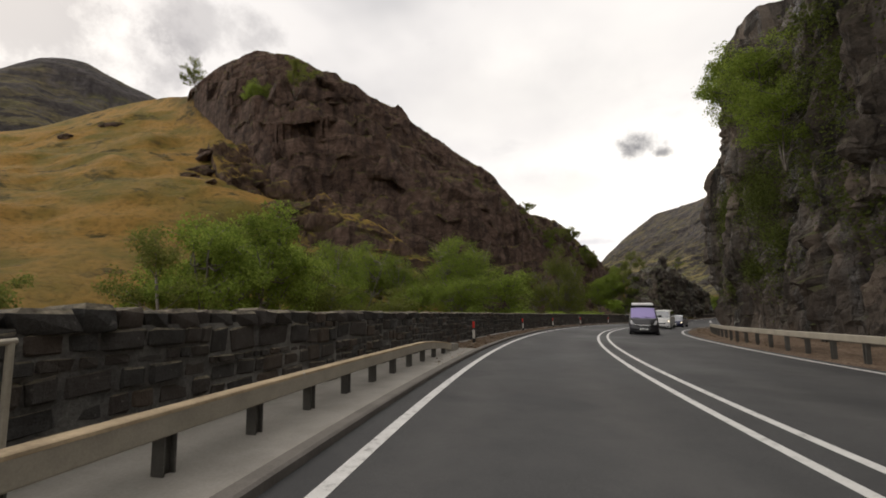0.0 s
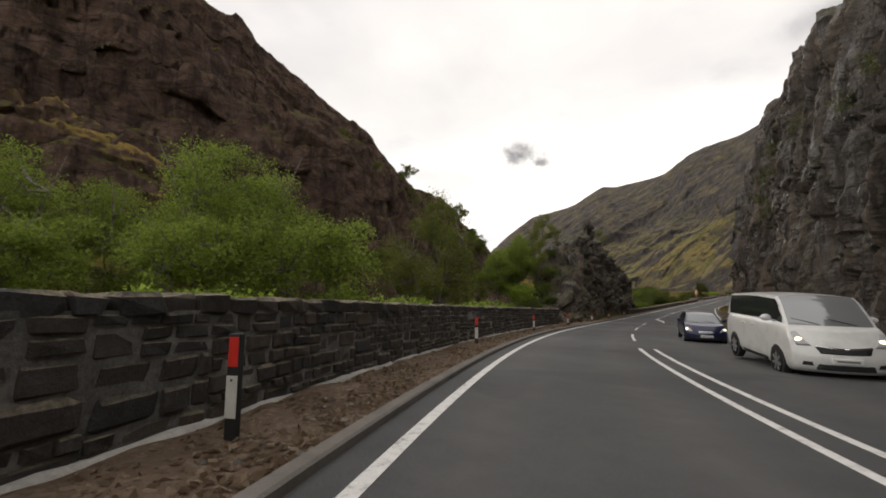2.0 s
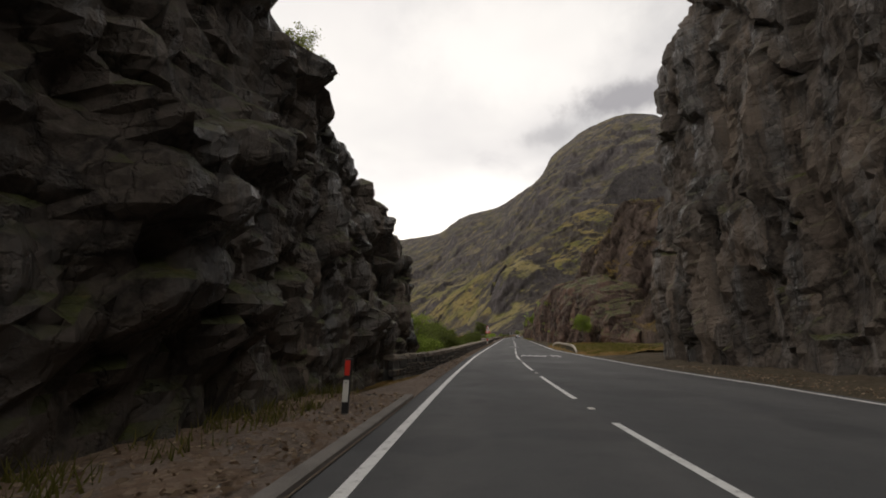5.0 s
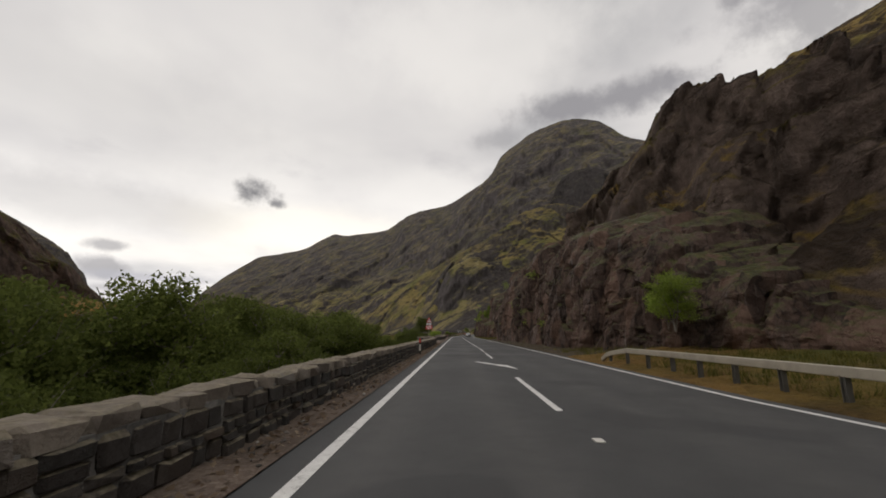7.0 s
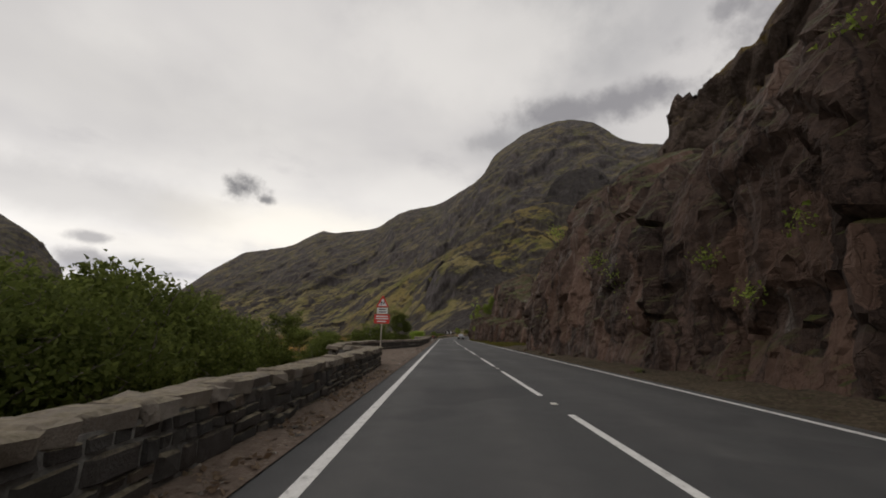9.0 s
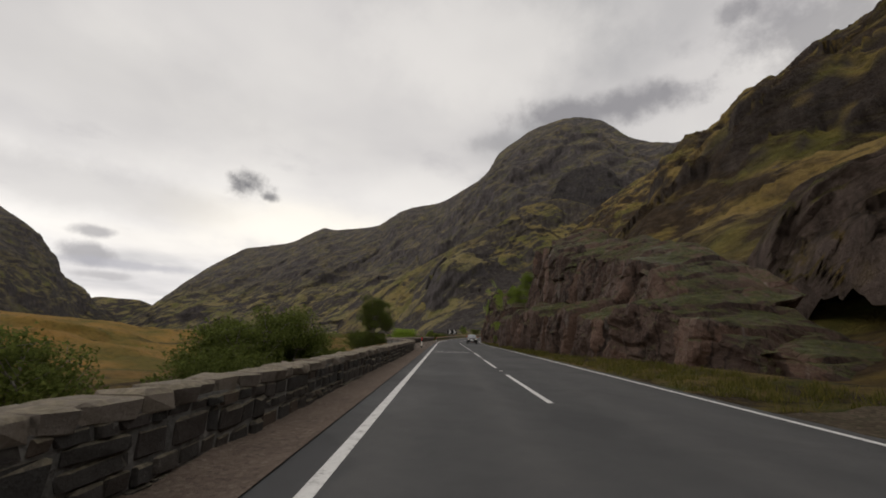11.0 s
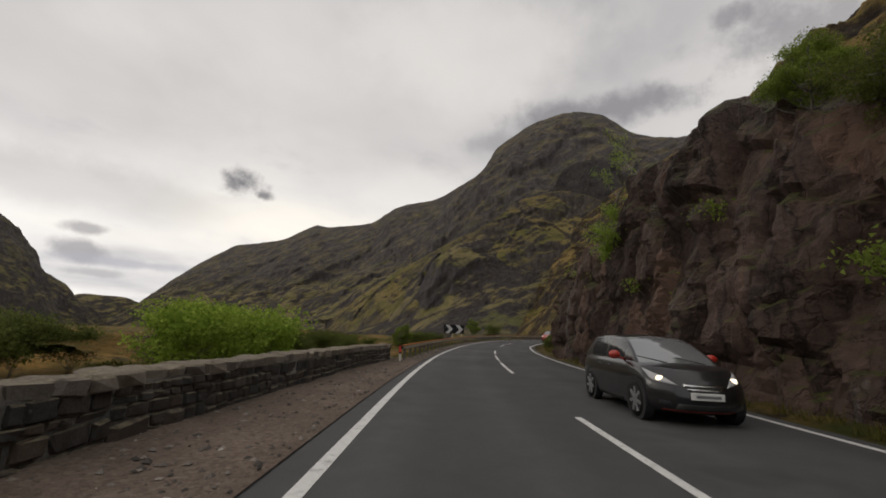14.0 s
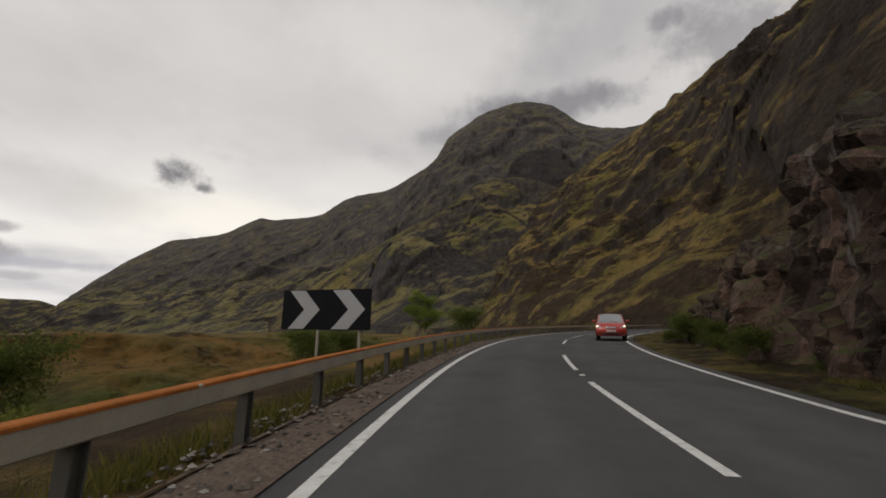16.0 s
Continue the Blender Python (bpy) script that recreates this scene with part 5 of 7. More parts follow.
def chevron_board(m, w=2.05, h=0.80, base=1.22, count=2, label="black board with two bold grey chevrons on poles"):
    sign = empty("chevron_sign", m, label, "road sign")
    plate("board", rect(-w / 2, base, w / 2, base + h), 0.0, 0.03, SIGN_BLACK, sign)
    sx = w / count
    for k in range(count):
        x0 = -w / 2 + sx * (k + 0.16)
        plate("chevron", [(x0, base + 0.02), (x0 + sx * 0.36, base + 0.02), (x0 + sx * 0.72, base + h / 2), (x0 + sx * 0.36, base + h - 0.02), (x0, base + h - 0.02), (x0 + sx * 0.36, base + h / 2)], -0.006, 0.0, SIGN_GREY, sign, "grey reflecting chevron")
    for x in (-w * 0.08 - 0.0, w * 0.38):
        bm = bmesh.new()
        tube(bm, (x, 0.06, -0.6), (x, 0.06, base + h - 0.05), 0.04, 0.04, 10)
        part("pole", bm, GALV, sign)
    return sign


chevron_board(spot(330.5, -3.3, -0.9, -8), 2.75, 1.08, 1.9)
chevron_board(spot(388, -2.4, 0.0, 2), 2.0, 0.6, 0.9, 4, "black bend board with four small grey chevrons")

bend = empty("bend_sign", spot(203.5, -3.0, 0.0), "red triangle sign with plates on a grey pole", "road sign")
bm = bmesh.new()
tube(bm, (0, 0.05, -0.3), (0, 0.05, 3.8), 0.045, 0.045, 10)
part("pole", bm, GALV, bend)
plate("triangle", [(-0.45, 3.02), (0.45, 3.02), (0.03, 3.80), (-0.03, 3.80)], -0.01, 0.02, SIGN_RED, bend, "red triangle border")
plate("triangle_face", [(-0.30, 3.10), (0.30, 3.10), (0.0, 3.62)], -0.016, -0.012, SIGN_WHITE, bend, "white triangle face")
for pts in ([(-0.13, 3.14), (-0.07, 3.14), (-0.07, 3.40), (-0.13, 3.40)], [(-0.13, 3.40), (-0.07, 3.40), (0.13, 3.20), (0.07, 3.20)], [(0.07, 3.20), (0.13, 3.20), (0.13, 3.42), (0.07, 3.42)]):
    plate("bend_symbol", pts, -0.021, -0.017, SIGN_BLACK, bend)
plate("distance_plate", rect(-0.36, 2.58, 0.36, 2.97), -0.01, 0.02, SIGN_WHITE, bend, "white plate with two dark lines")
for z in (2.82, 2.66):
    plate("text_bar", rect(-0.24, z, 0.24, z + 0.07), -0.015, -0.011, SIGN_BLACK, bend)
plate("warning_plate", rect(-0.52, 1.92, 0.52, 2.53), -0.01, 0.02, SIGN_RED, bend, "red plate with pale lines of text")
for z, w in ((2.36, 0.40), (2.20, 0.42), (2.02, 0.30)):
    plate("text_bar", rect(-w, z, w, z + 0.08), -0.015, -0.011, SIGN_WHITE, bend)


# ---- trees ----
def leafy_tree(seed, height, spread, leaves, size, leaf_mat, label, crown_from=0.3, stems=1, clump=0.55):
    """A tapered trunk, limbs and twigs, and leaves gathered about the twig ends."""
    rng = random.Random(seed)
    tree = empty("tree", Matrix(), label, "tree", "trees in the valley")
    wv, wf = [], []
    tips = []

    def seg(p, q, r0, r1, n):
        ax = (q - p).normalized()
        e1 = ax.cross(Vector((0.3, 0.9, 0.1))).normalized()
        e2 = ax.cross(e1)
        b0 = len(wv)
        for c, r in ((p, r0), (q, r1)):
            for k in range(n):
                a = math.tau * k / n
                wv.append(tuple(c + (e1 * math.cos(a) + e2 * math.sin(a)) * r))
        for k in range(n):
            wf.append((b0 + k, b0 + (k + 1) % n, b0 + n + (k + 1) % n, b0 + n + k))

    def limb(p, d, ln, r, level):
        steps = (4, 3, 2)[level]
        for k in range(steps):
            d2 = (d + Vector((rng.gauss(0, 0.14), rng.gauss(0, 0.14), rng.gauss(0.05, 0.08)))).normalized()
            q = p + d2 * ln / steps
            r2 = r * (0.80 if level == 0 else 0.72)
            seg(p, q, r, r2, (7, 5, 3)[level])
            if level < 2:
                frac = (k + 1) / steps
                n = (2 if frac > crown_from else 0) + (1 if frac > 0.6 else 0) if level == 0 else 2
                for _ in range(n):
                    ang = rng.uniform(0, math.tau)
                    out = Vector((math.cos(ang), math.sin(ang), rng.uniform(0.1, 0.75))).normalized()
                    limb(q, (d2 * 0.35 + out).normalized(), ln * rng.uniform(0.38, 0.55) * spread * (1.15 - 0.45 * frac if level == 0 else 0.9), r2 * 0.5, level + 1)
            else:
                tips.append(q)
            p, d, r = q, d2, r2
        tips.append(p)

    for k in range(stems):
        a = rng.uniform(0, math.tau)
        t = 0.0 if stems == 1 else rng.uniform(0.15, 0.4)
        limb(Vector((0.008 * math.cos(a), 0.008 * math.sin(a), -0.4)), Vector((math.cos(a) * t, math.sin(a) * t, 1)).normalized(), height * 0.86, 0.018 * height / math.sqrt(stems), 0)
    mesh_object("trunk", wv, wf, BARK, True, tree)
    rn = np.random.RandomState(seed)
    T = np.array([t[:] for t in tips])
    pick = rn.randint(0, len(T), leaves)
    c = T[pick] + rn.normal(0, clump * 0.5, (leaves, 3)) * np.array([1, 1, 0.75])
    c[:, 2] = np.maximum(c[:, 2], 0.15)
    n = rn.normal(0, 1, (leaves, 3)) + np.array([0, 0, 0.6])
    n /= np.linalg.norm(n, axis=1)[:, None]
    t = np.cross(n, rn.normal(0, 1, (leaves, 3)))
    t /= np.linalg.norm(t, axis=1)[:, None]
    b = np.cross(n, t)
    sz = size * rn.uniform(0.6, 1.3, leaves)[:, None]
    v = np.stack([c - t * sz, c + t * sz * 0.5 + b * sz * 0.62, c + t * sz * 0.6 - b * sz * 0.62], 1).reshape(-1, 3)
    f = np.arange(leaves * 3).reshape(-1, 3)
    mesh_object("crown", v, f, leaf_mat, False, tree)
    return tree


def round_tree(seed, height, radius, low, leaves, size, leaf_mat, label, clumps=46, stems=2):
    """A tree with a billowing crown: limbs lead to clumps of leaves, with gaps between them."""
    rng = random.Random(seed)
    rn = np.random.RandomState(seed)
    tree = empty("tree", Matrix(), label, "tree", "trees in the valley")
    wv, wf = [], []

    def seg(p, q, r0, r1, n):
        ax = (q - p).normalized()
        e1 = ax.cross(Vector((0.3, 0.9, 0.1))).normalized()
        e2 = ax.cross(e1)
        b0 = len(wv)
        for c, r in ((p, r0), (q, r1)):
            for k in range(n):
                a = math.tau * k / n
                wv.append(tuple(c + (e1 * math.cos(a) + e2 * math.sin(a)) * r))
        for k in range(n):
            wf.append((b0 + k, b0 + (k + 1) % n, b0 + n + (k + 1) % n, b0 + n + k))

    mid, half = height * (low + 1) / 2, height * (1 - low) / 2
    paths = []
    for k in range(stems):
        a = math.tau * (k + rng.random() * 0.5) / stems
        p = Vector((0.03 * math.cos(a), 0.03 * math.sin(a), -0.4))
        pts = [p]
        for j in range(6):
            spread = 0.012 * (stems - 1) * (1 + 0.35 * j)
            p = p + Vector((math.cos(a) * spread + rng.gauss(0, 0.012), math.sin(a) * spread + rng.gauss(0, 0.012), 0.145)) * height
            pts.append(p)
        r = 0.020 * height / math.sqrt(stems)
        for j, (p0, p1) in enumerate(zip(pts[:-1], pts[1:])):
            seg(p0, p1, r * (1 - j / 7), r * (1 - (j + 1) / 7), 7)
        paths.append(pts)
    centres, sizes = [], []
    for k in range(clumps):
        d = Vector((rng.gauss(0, 1), rng.gauss(0, 1), rng.gauss(0.15, 0.9))).normalized()
        q = rng.uniform(0.15, 1) ** 0.45 * rng.uniform(0.72, 1.08)
        wide = radius * (1.0 if d.z < 0 else 1 - 0.25 * d.z)
        c = Vector((d.x * wide * q, d.y * wide * q, mid + d.z * half * q * 0.92))
        centres.append(c)
        sizes.append(radius * rng.uniform(0.17, 0.33))
        pts = min(paths, key=lambda ps: min((p - c).length for p in ps))
        root = min((p for p in pts if p.z < c.z + 0.2) if any(p.z < c.z + 0.2 for p in pts) else pts[:1], key=lambda p: (p - c).length + 0.6 * abs(p.z - c.z + 0.25 * height))
        bend = (root + c) / 2 + Vector((rng.gauss(0, 0.1), rng.gauss(0, 0.1), -0.04 * height))
        seg(root, bend, 0.007 * height, 0.005 * height, 4)
        seg(bend, c, 0.005 * height, 0.002 * height, 3)
        for _ in range(3):
            seg(c, c + Vector((rng.gauss(0, 1), rng.gauss(0, 1), rng.gauss(0.3, 0.6))).normalized() * sizes[-1], 0.002 * height, 0.001 * height, 3)
    mesh_object("trunk", wv, wf, BARK, True, tree)
    C, S = np.array([c[:] for c in centres]), np.array(sizes)
    w = S ** 2
    pick = rn.choice(clumps, leaves, p=w / w.sum())
    d = rn.normal(0, 1, (leaves, 3))
    d /= np.linalg.norm(d, axis=1)[:, None]
    lump = 1 + 0.25 * np.sin(d[:, 0] * 5 + pick) * np.sin(d[:, 1] * 6 + 2 * pick)
    c = C[pick] + d * (S[pick] * lump * rn.uniform(0.05, 1.0, leaves) ** 0.45)[:, None] * np.array([1.1, 1.1, 0.72])
    stray = rn.uniform(0, 1, leaves) < 0.06
    c[stray] += rn.normal(0, 0.09 * radius, (stray.sum(), 3))
    c[:, 2] = np.maximum(c[:, 2], 0.1)
    n = rn.normal(0, 1, (leaves, 3)) + np.array([0, 0, 0.7])
    n /= np.linalg.norm(n, axis=1)[:, None]
    t = np.cross(n, rn.normal(0, 1, (leaves, 3)))
    t /= np.linalg.norm(t, axis=1)[:, None]
    b = np.cross(n, t)
    sz = size * rn.uniform(0.6, 1.3, leaves)[:, None]
    v = np.stack([c - t * sz, c + t * sz * 0.5 + b * sz * 0.62, c + t * sz * 0.6 - b * sz * 0.62], 1).reshape(-1, 3)
    mesh_object("crown", v, np.arange(leaves * 3).reshape(-1, 3), leaf_mat, False, tree)
    return tree


PROTOS = [
    round_tree(1, 9.0, 3.0, 0.16, 15000, 0.092, LEAF_A, "leafy young birch tree with fresh green leaves", 44, 2),
    round_tree(2, 8.0, 3.4, 0.08, 15000, 0.092, LEAF_A, "bushy fresh green birch with several stems", 50, 3),
    leafy_tree(3, 9.5, 0.9, 11000, 0.105, LEAF_B, "dull green birch with dark stems", 0.25, 2, 0.46),
    round_tree(4, 7.2, 3.4, 0.10, 11000, 0.105, LEAF_B, "broad dark green tree below the wall", 46, 3),
    leafy_tree(5, 9.0, 0.8, 5000, 0.085, LEAF_B, "thin birch with sparse spring leaves", 0.35, 1, 0.5),
    leafy_tree(6, 2.6, 1.5, 4500, 0.10, LEAF_C, "low bright green shrub", 0.05, 4, 0.36),
    leafy_tree(7, 3.6, 1.4, 6500, 0.095, LEAF_D, "rounded dark green shrub", 0.05, 4, 0.42),
    round_tree(8, 15.5, 5.2, 0.10, 32000, 0.098, LEAF_A, "tall fresh green tree beyond the wall", 80, 3),
    round_tree(9, 16.0, 5.6, 0.08, 32000, 0.098, LEAF_B, "tall olive green tree with thin spring leaves", 80, 3),
    round_tree(14, 7.4, 3.3, 0.08, 13000, 0.105, LEAF_D, "dark green birch below the low wall", 48, 3),
    leafy_tree(15, 9.2, 0.9, 12000, 0.105, LEAF_D, "tall dark birch with a thin crown", 0.25, 2, 0.46),
]
for p in PROTOS:
    p.matrix_basis = Matrix.Translation((0, 0, -400))
used = set()


def plant(kind, x, y, z, scale=1.0, turn=None, label="", squash=1.0):
    m = pose(x, y, z, 0, 0, rng.uniform(0, 360) if turn is None else turn) @ Matrix.Diagonal((scale * squash, scale * squash, scale, 1))
    if kind not in used:
        used.add(kind)
        ob = PROTOS[kind]
        ob.matrix_basis = m
    else:
        ob = copy_thing(PROTOS[kind], Matrix())
        ob.matrix_basis = m
    if label:
        ob["label"] = label
    return ob


def plant_road(kind, s, u, scale=1.0, h=None, label=""):
    x, y, z = along(s, u)
    g = float(ground_height(np.array([x]), np.array([y]))[0])
    return plant(kind, x, y, g - 0.05 if h is None else z + h, scale, None, label)


rng = random.Random(31)
# below the first wall
TREE_HEIGHT = (9.0, 8.0, 9.5, 7.2, 9.0, 2.6, 3.6, 15.5, 16.0, 7.4, 9.2)
# the last number is the height of the tree's top above the road
for s, u, k, top in [(24, -20, 0, 9.5), (28, -25, 1, 9.5), (20, -19, 0, 7.5), (16, -17, 4, 4.6), (32, -28, 0, 10.0), (12, -20, 2, 3.6), (57, -46, 7, 15.5), (50, -42, 7, 14.0), (44, -36, 1, 9.5), (64, -46, 7, 14.5), (38, -31, 0, 9.0), (34, -23, 3, 5.0), (64, -28, 7, 16.5), (66, -20.5, 1, 10.0), (59, -23, 1, 8.5), (73, -38, 7, 13.0), (82, -19, 8, 13.5), (92, -30, 2, 10.0), (98, -26, 2, 8.0), (102, -30, 3, 7.0), (108, -36, 3, 7.0), (44, -22, 3, 4.0), (52, -26, 1, 6.5), (194.4, -16, 9, 5.1), (197.2, -16, 9, 5.2), (199.3, -16, 9, 5.0), (191.7, -16, 9, 4.3), (188, -14, 9, 3.4), (189.2, -12, 9, 3.2), (202.2, -16, 9, 3.9), (206.5, -17, 9, 3.2), (205.3, -16, 9, 3.6), (211, -17, 9, 3.2)] + [(149 + 3.1 * k, -15.5 - 2.5 * (k % 3), 9, 3.6 + 0.5 * (k % 4)) for k in range(13)]:
    x, y, z = along(s, u)
    g = float(ground_height(np.array([x]), np.array([y]))[0])
    plant(k, x, y, g - 0.05, (z + top - g) / (0.96 * TREE_HEIGHT[k]))
for s, u, sc in [(46, -5.5, 0.7), (56, -6, 0.8), (66, -6, 0.8), (71, -5.5, 0.7)]:
    plant_road(5, s, u, sc)
# about the rock stack
for s, u, k, sc, h in [(92, -9.5, 4, 0.75, 2.6), (95, -11, 4, 0.8, 4.5), (90, -8.5, 4, 0.7, 1.2), (89, -11, 0, 0.95, 1.5), (91, -13, 1, 1.0, 2.0), (86, -12, 0, 0.9, 0.5), (96, -13.5, 0, 0.75, 5.0), (102, -10.5, 4, 0.55, 8.5), (100.5, -5.2, 4, 0.22, 11.2), (99, -12, 4, 0.9, 6.0), (111, -6.5, 4, 0.5, 9.0), (86, -9, 5, 1.0, 1.0), (86, -6.0, 6, 0.4, 1.0), (88, -7.2, 6, 0.5, 2.2), (84, -7, 6, 0.5, 0.2), (91, -7.5, 6, 0.45, 4.4), (94, -8.0, 6, 0.35, 7.5), (108, -7.0, 4, 0.35, 9.0)]:
    plant_road(k, s, u, sc, h)
# along the second wall, tops below or a little above the coping
for _ in range(40):
    s = rng.uniform(128, 232)
    u = -rng.uniform(10, 36)
    plant_road(9, s, u, rng.uniform(0.85, 1.28))
for s, u, k, sc in [(136.8, -7.2, 0, 1.0), (133.5, -6.8, 0, 0.72), (245.5, -10.5, 9, 1.1), (249, -13.5, 9, 1.0), (242, -12.5, 9, 1.15), (146, -10, 9, 0.9), (150, -12, 9, 0.85), (154, -9.5, 9, 0.85), (159, -11, 9, 0.9), (163, -14, 9, 0.95), (168, -10.5, 9, 0.85), (173, -12, 9, 0.9), (178, -11, 9, 0.85), (139, -9.5, 9, 0.85), (143, -12, 10, 0.9), (216, -16, 10, 1.0), (214, -22, 10, 1.1), (196, -15, 9, 1.25), (188, -14, 9, 1.2), (190, -22, 9, 1.5), (200, -20, 10, 1.05), (206, -17, 9, 1.3), (198, -18, 9, 1.4), (184, -19, 9, 1.4)]:
    plant_road(k, s, u, sc)
# open valley beyond
for s, u, k, sc in [(248, -9, 6, 0.9), (256, -14, 6, 1.0), (262, -22, 6, 1.2), (252, -16, 6, 1.0), (244, -13, 6, 1.1), (272, -26, 6, 1.2), (268, -16, 6, 0.9), (238, -10, 6, 1.1), (300, -14, 6, 0.9), (312, -20, 6, 1.0), (346, -14, 6, 0.7), (352, -16, 6, 0.8), (346, -5.5, 0, 0.42), (356, -6.5, 6, 0.7), (318, -12, 6, 0.6), (308, -9, 6, 0.5), (322, -18, 6, 0.7), (326, -7, 6, 0.4), (348, -16, 6, 0.8), (305, -24, 6, 0.8), (330, -26, 6, 0.9), (340, -34, 6, 0.9), (315, -34, 6, 1.0)]:
    plant_road(k, s, u, sc)
for s, u, k, top in [(305, -8, 6, 0.8), (307, -9.5, 9, 1.0), (309, -7.5, 6, 0.6), (310.5, -11, 9, 0.9), (313, -9, 6, 0.2), (312, -13, 9, 0.6), (315.5, -13, 6, 0.4), (317, -16.5, 9, 0.4), (304, -12, 9, 1.1), (308, -14, 9, 0.9), (302.5, -8.5, 6, 0.7), (314, -17, 9, 0.6), (319, -12, 6, -0.2), (321.5, -15, 6, -0.1), (306, -6.6, 6, 0.0), (311, -6.8, 6, -0.3), (299, -11, 9, 0.8)]:
    x, y, z = along(s, u)
    g = float(ground_height(np.array([x]), np.array([y]))[0])
    plant(k, x, y, g - 0.05, max(0.3, (z + top - g) / (0.96 * TREE_HEIGHT[k])))
for s, u, sc in [(290, -6.4, 0.7), (292.5, -7.0, 0.8), (295, -7.2, 0.85), (297.5, -8.0, 0.8), (300, -9.0, 0.8)]:
    plant_road(5, s, u, sc)
big = round_tree(29, 10.4, 3.5, 0.10, 34000, 0.085, LEAF_D, "single rounded tree behind the stone wall", 62, 2)
bx, by, bz = along(283.6, -10.6, -2.0)
big.matrix_basis = pose(bx, by, bz) @ Matrix.Scale(0.93, 4)
for s, u, sc in [(281.5, -9.5, 0.8), (285.5, -12.5, 0.9), (283, -13, 0.8), (280, -12, 0.8)]:
    plant_road(6, s, u, sc, -2.4)
for s, u, sc in [(291, -40, 1.6), (293, -42, 1.4), (310, -40, 1.5), (306, -38, 1.3), (313, -43, 1.4), (316, -41, 1.2), (270, -26, 0.9), (276, -30, 1.0)]:
    plant_road(6, s, u, sc, -4.8)
# a young tree just behind the rail
plant_road(0, 320.5, -6.5, 0.36, -1.2)
plant_road(3, 321.5, -7.2, 0.34, -1.3)
# dark bushes at the foot of the rock faces
for _ in range(26):
    s = rng.choice((rng.uniform(256, 300), rng.uniform(306, 346), rng.uniform(318, 346)))
    plant_road(6, s, float(right_u(s)) + rng.uniform(1.6, 3.0), rng.uniform(0.16, 0.42), 0.0)
# on the cliffs
for s, u, k, sc, h in [(22, 13.6, 0, 0.75, 15), (27, 13.2, 1, 0.75, 11.5), (32, 13.4, 1, 0.7, 13), (18, 12.8, 0, 0.85, 14), (36, 13.6, 0, 0.7, 15), (13, 12.4, 1, 0.9, 12), (24, 12.8, 1, 0.6, 8.5), (40, 14.2, 4, 0.6, 16.5), (50, 15.5, 4, 0.35, 15), (66, 16, 4, 0.4, 16), (157.5, 12.6, 1, 0.42, 1.6), (159, 13.0, 5, 0.6, 1.8), (279, 12.4, 1, 0.5, 5.6), (275.5, 13.2, 1, 0.5, 7.2), (282, 11.6, 0, 0.4, 5.8), (283, 10.4, 3, 0.36, 5.2), (286, 10.4, 3, 0.38, 5.6), (288, 10.2, 0, 0.35, 6.5), (300, 9.4, 5, 0.6, 4.8)]:
    plant_road(k, s, u, sc, h)


def crooked_tree(m, label, boughs, leaves, seed):
    """A thin crooked tree: each bough has a root, a direction, length, girth, steps, lift, forks and the size of its tufts of leaves."""
    rng = random.Random(seed)
    rn = np.random.RandomState(seed)
    tree = empty("tree", m, label, "tree")
    wv, wf, tufts = [], [], []

    def bough(p, d, length, r, steps, up, depth, leafy):
        pts = [p]
        for j in range(steps):
            d = (d + Vector((rng.gauss(0, 0.16), rng.gauss(0, 0.16), rng.gauss(up, 0.12)))).normalized()
            q = p + d * length / steps
            e1 = d.cross(Vector((0.3, 0.9, 0.1))).normalized()
            e2 = d.cross(e1)
            b0 = len(wv)
            for c, rr in ((p, r * (1 - 0.8 * j / steps)), (q, r * (1 - 0.8 * (j + 1) / steps))):
                for k in range(6):
                    a = math.tau * k / 6
                    wv.append(tuple(c + (e1 * math.cos(a) + e2 * math.sin(a)) * rr))
            for k in range(6):
                wf.append((b0 + k, b0 + (k + 1) % 6, b0 + 6 + (k + 1) % 6, b0 + 6 + k))
            p = q
            pts.append(p)
            if depth and j > 0 and rng.random() < 0.8:
                side = Vector((rng.gauss(0, 1), rng.gauss(0, 1), rng.uniform(0.1, 0.9))).normalized()
                bough(p, (d * 0.5 + side).normalized(), length * rng.uniform(0.25, 0.4), r * 0.45, 4, 0.08, depth - 1, leafy)
        if leafy:
            tufts.extend((q, leafy) for q in pts[len(pts) // 2:])

    for p, d, *rest in boughs:
        bough(Vector(p), Vector(d), *rest)
    mesh_object("trunk", wv, wf, BARK, True, tree)
    n = leaves
    if not n:
        return tree
    pick = rn.randint(0, len(tufts), n)
    c = np.array([q[0][:] for q in tufts])[pick] + rn.normal(0, 1, (n, 3)) * np.array([q[1] for q in tufts])[pick][:, None]
    nd = rn.normal(0, 1, (n, 3)) + np.array([0, 0, 0.6])
    nd /= np.linalg.norm(nd, axis=1)[:, None]
    a = np.cross(nd, rn.normal(0, 1, (n, 3)))
    a /= np.linalg.norm(a, axis=1)[:, None]
    b = np.cross(nd, a)
    sz = 0.045 * rn.uniform(0.6, 1.3, n)[:, None]
    mesh_object("crown", np.stack([c - a * sz, c + b * sz * 0.55, c + a * sz, c - b * sz * 0.55], 1).reshape(-1, 3), np.arange(n * 4).reshape(-1, 4), LEAF_C, False, tree)
    return tree


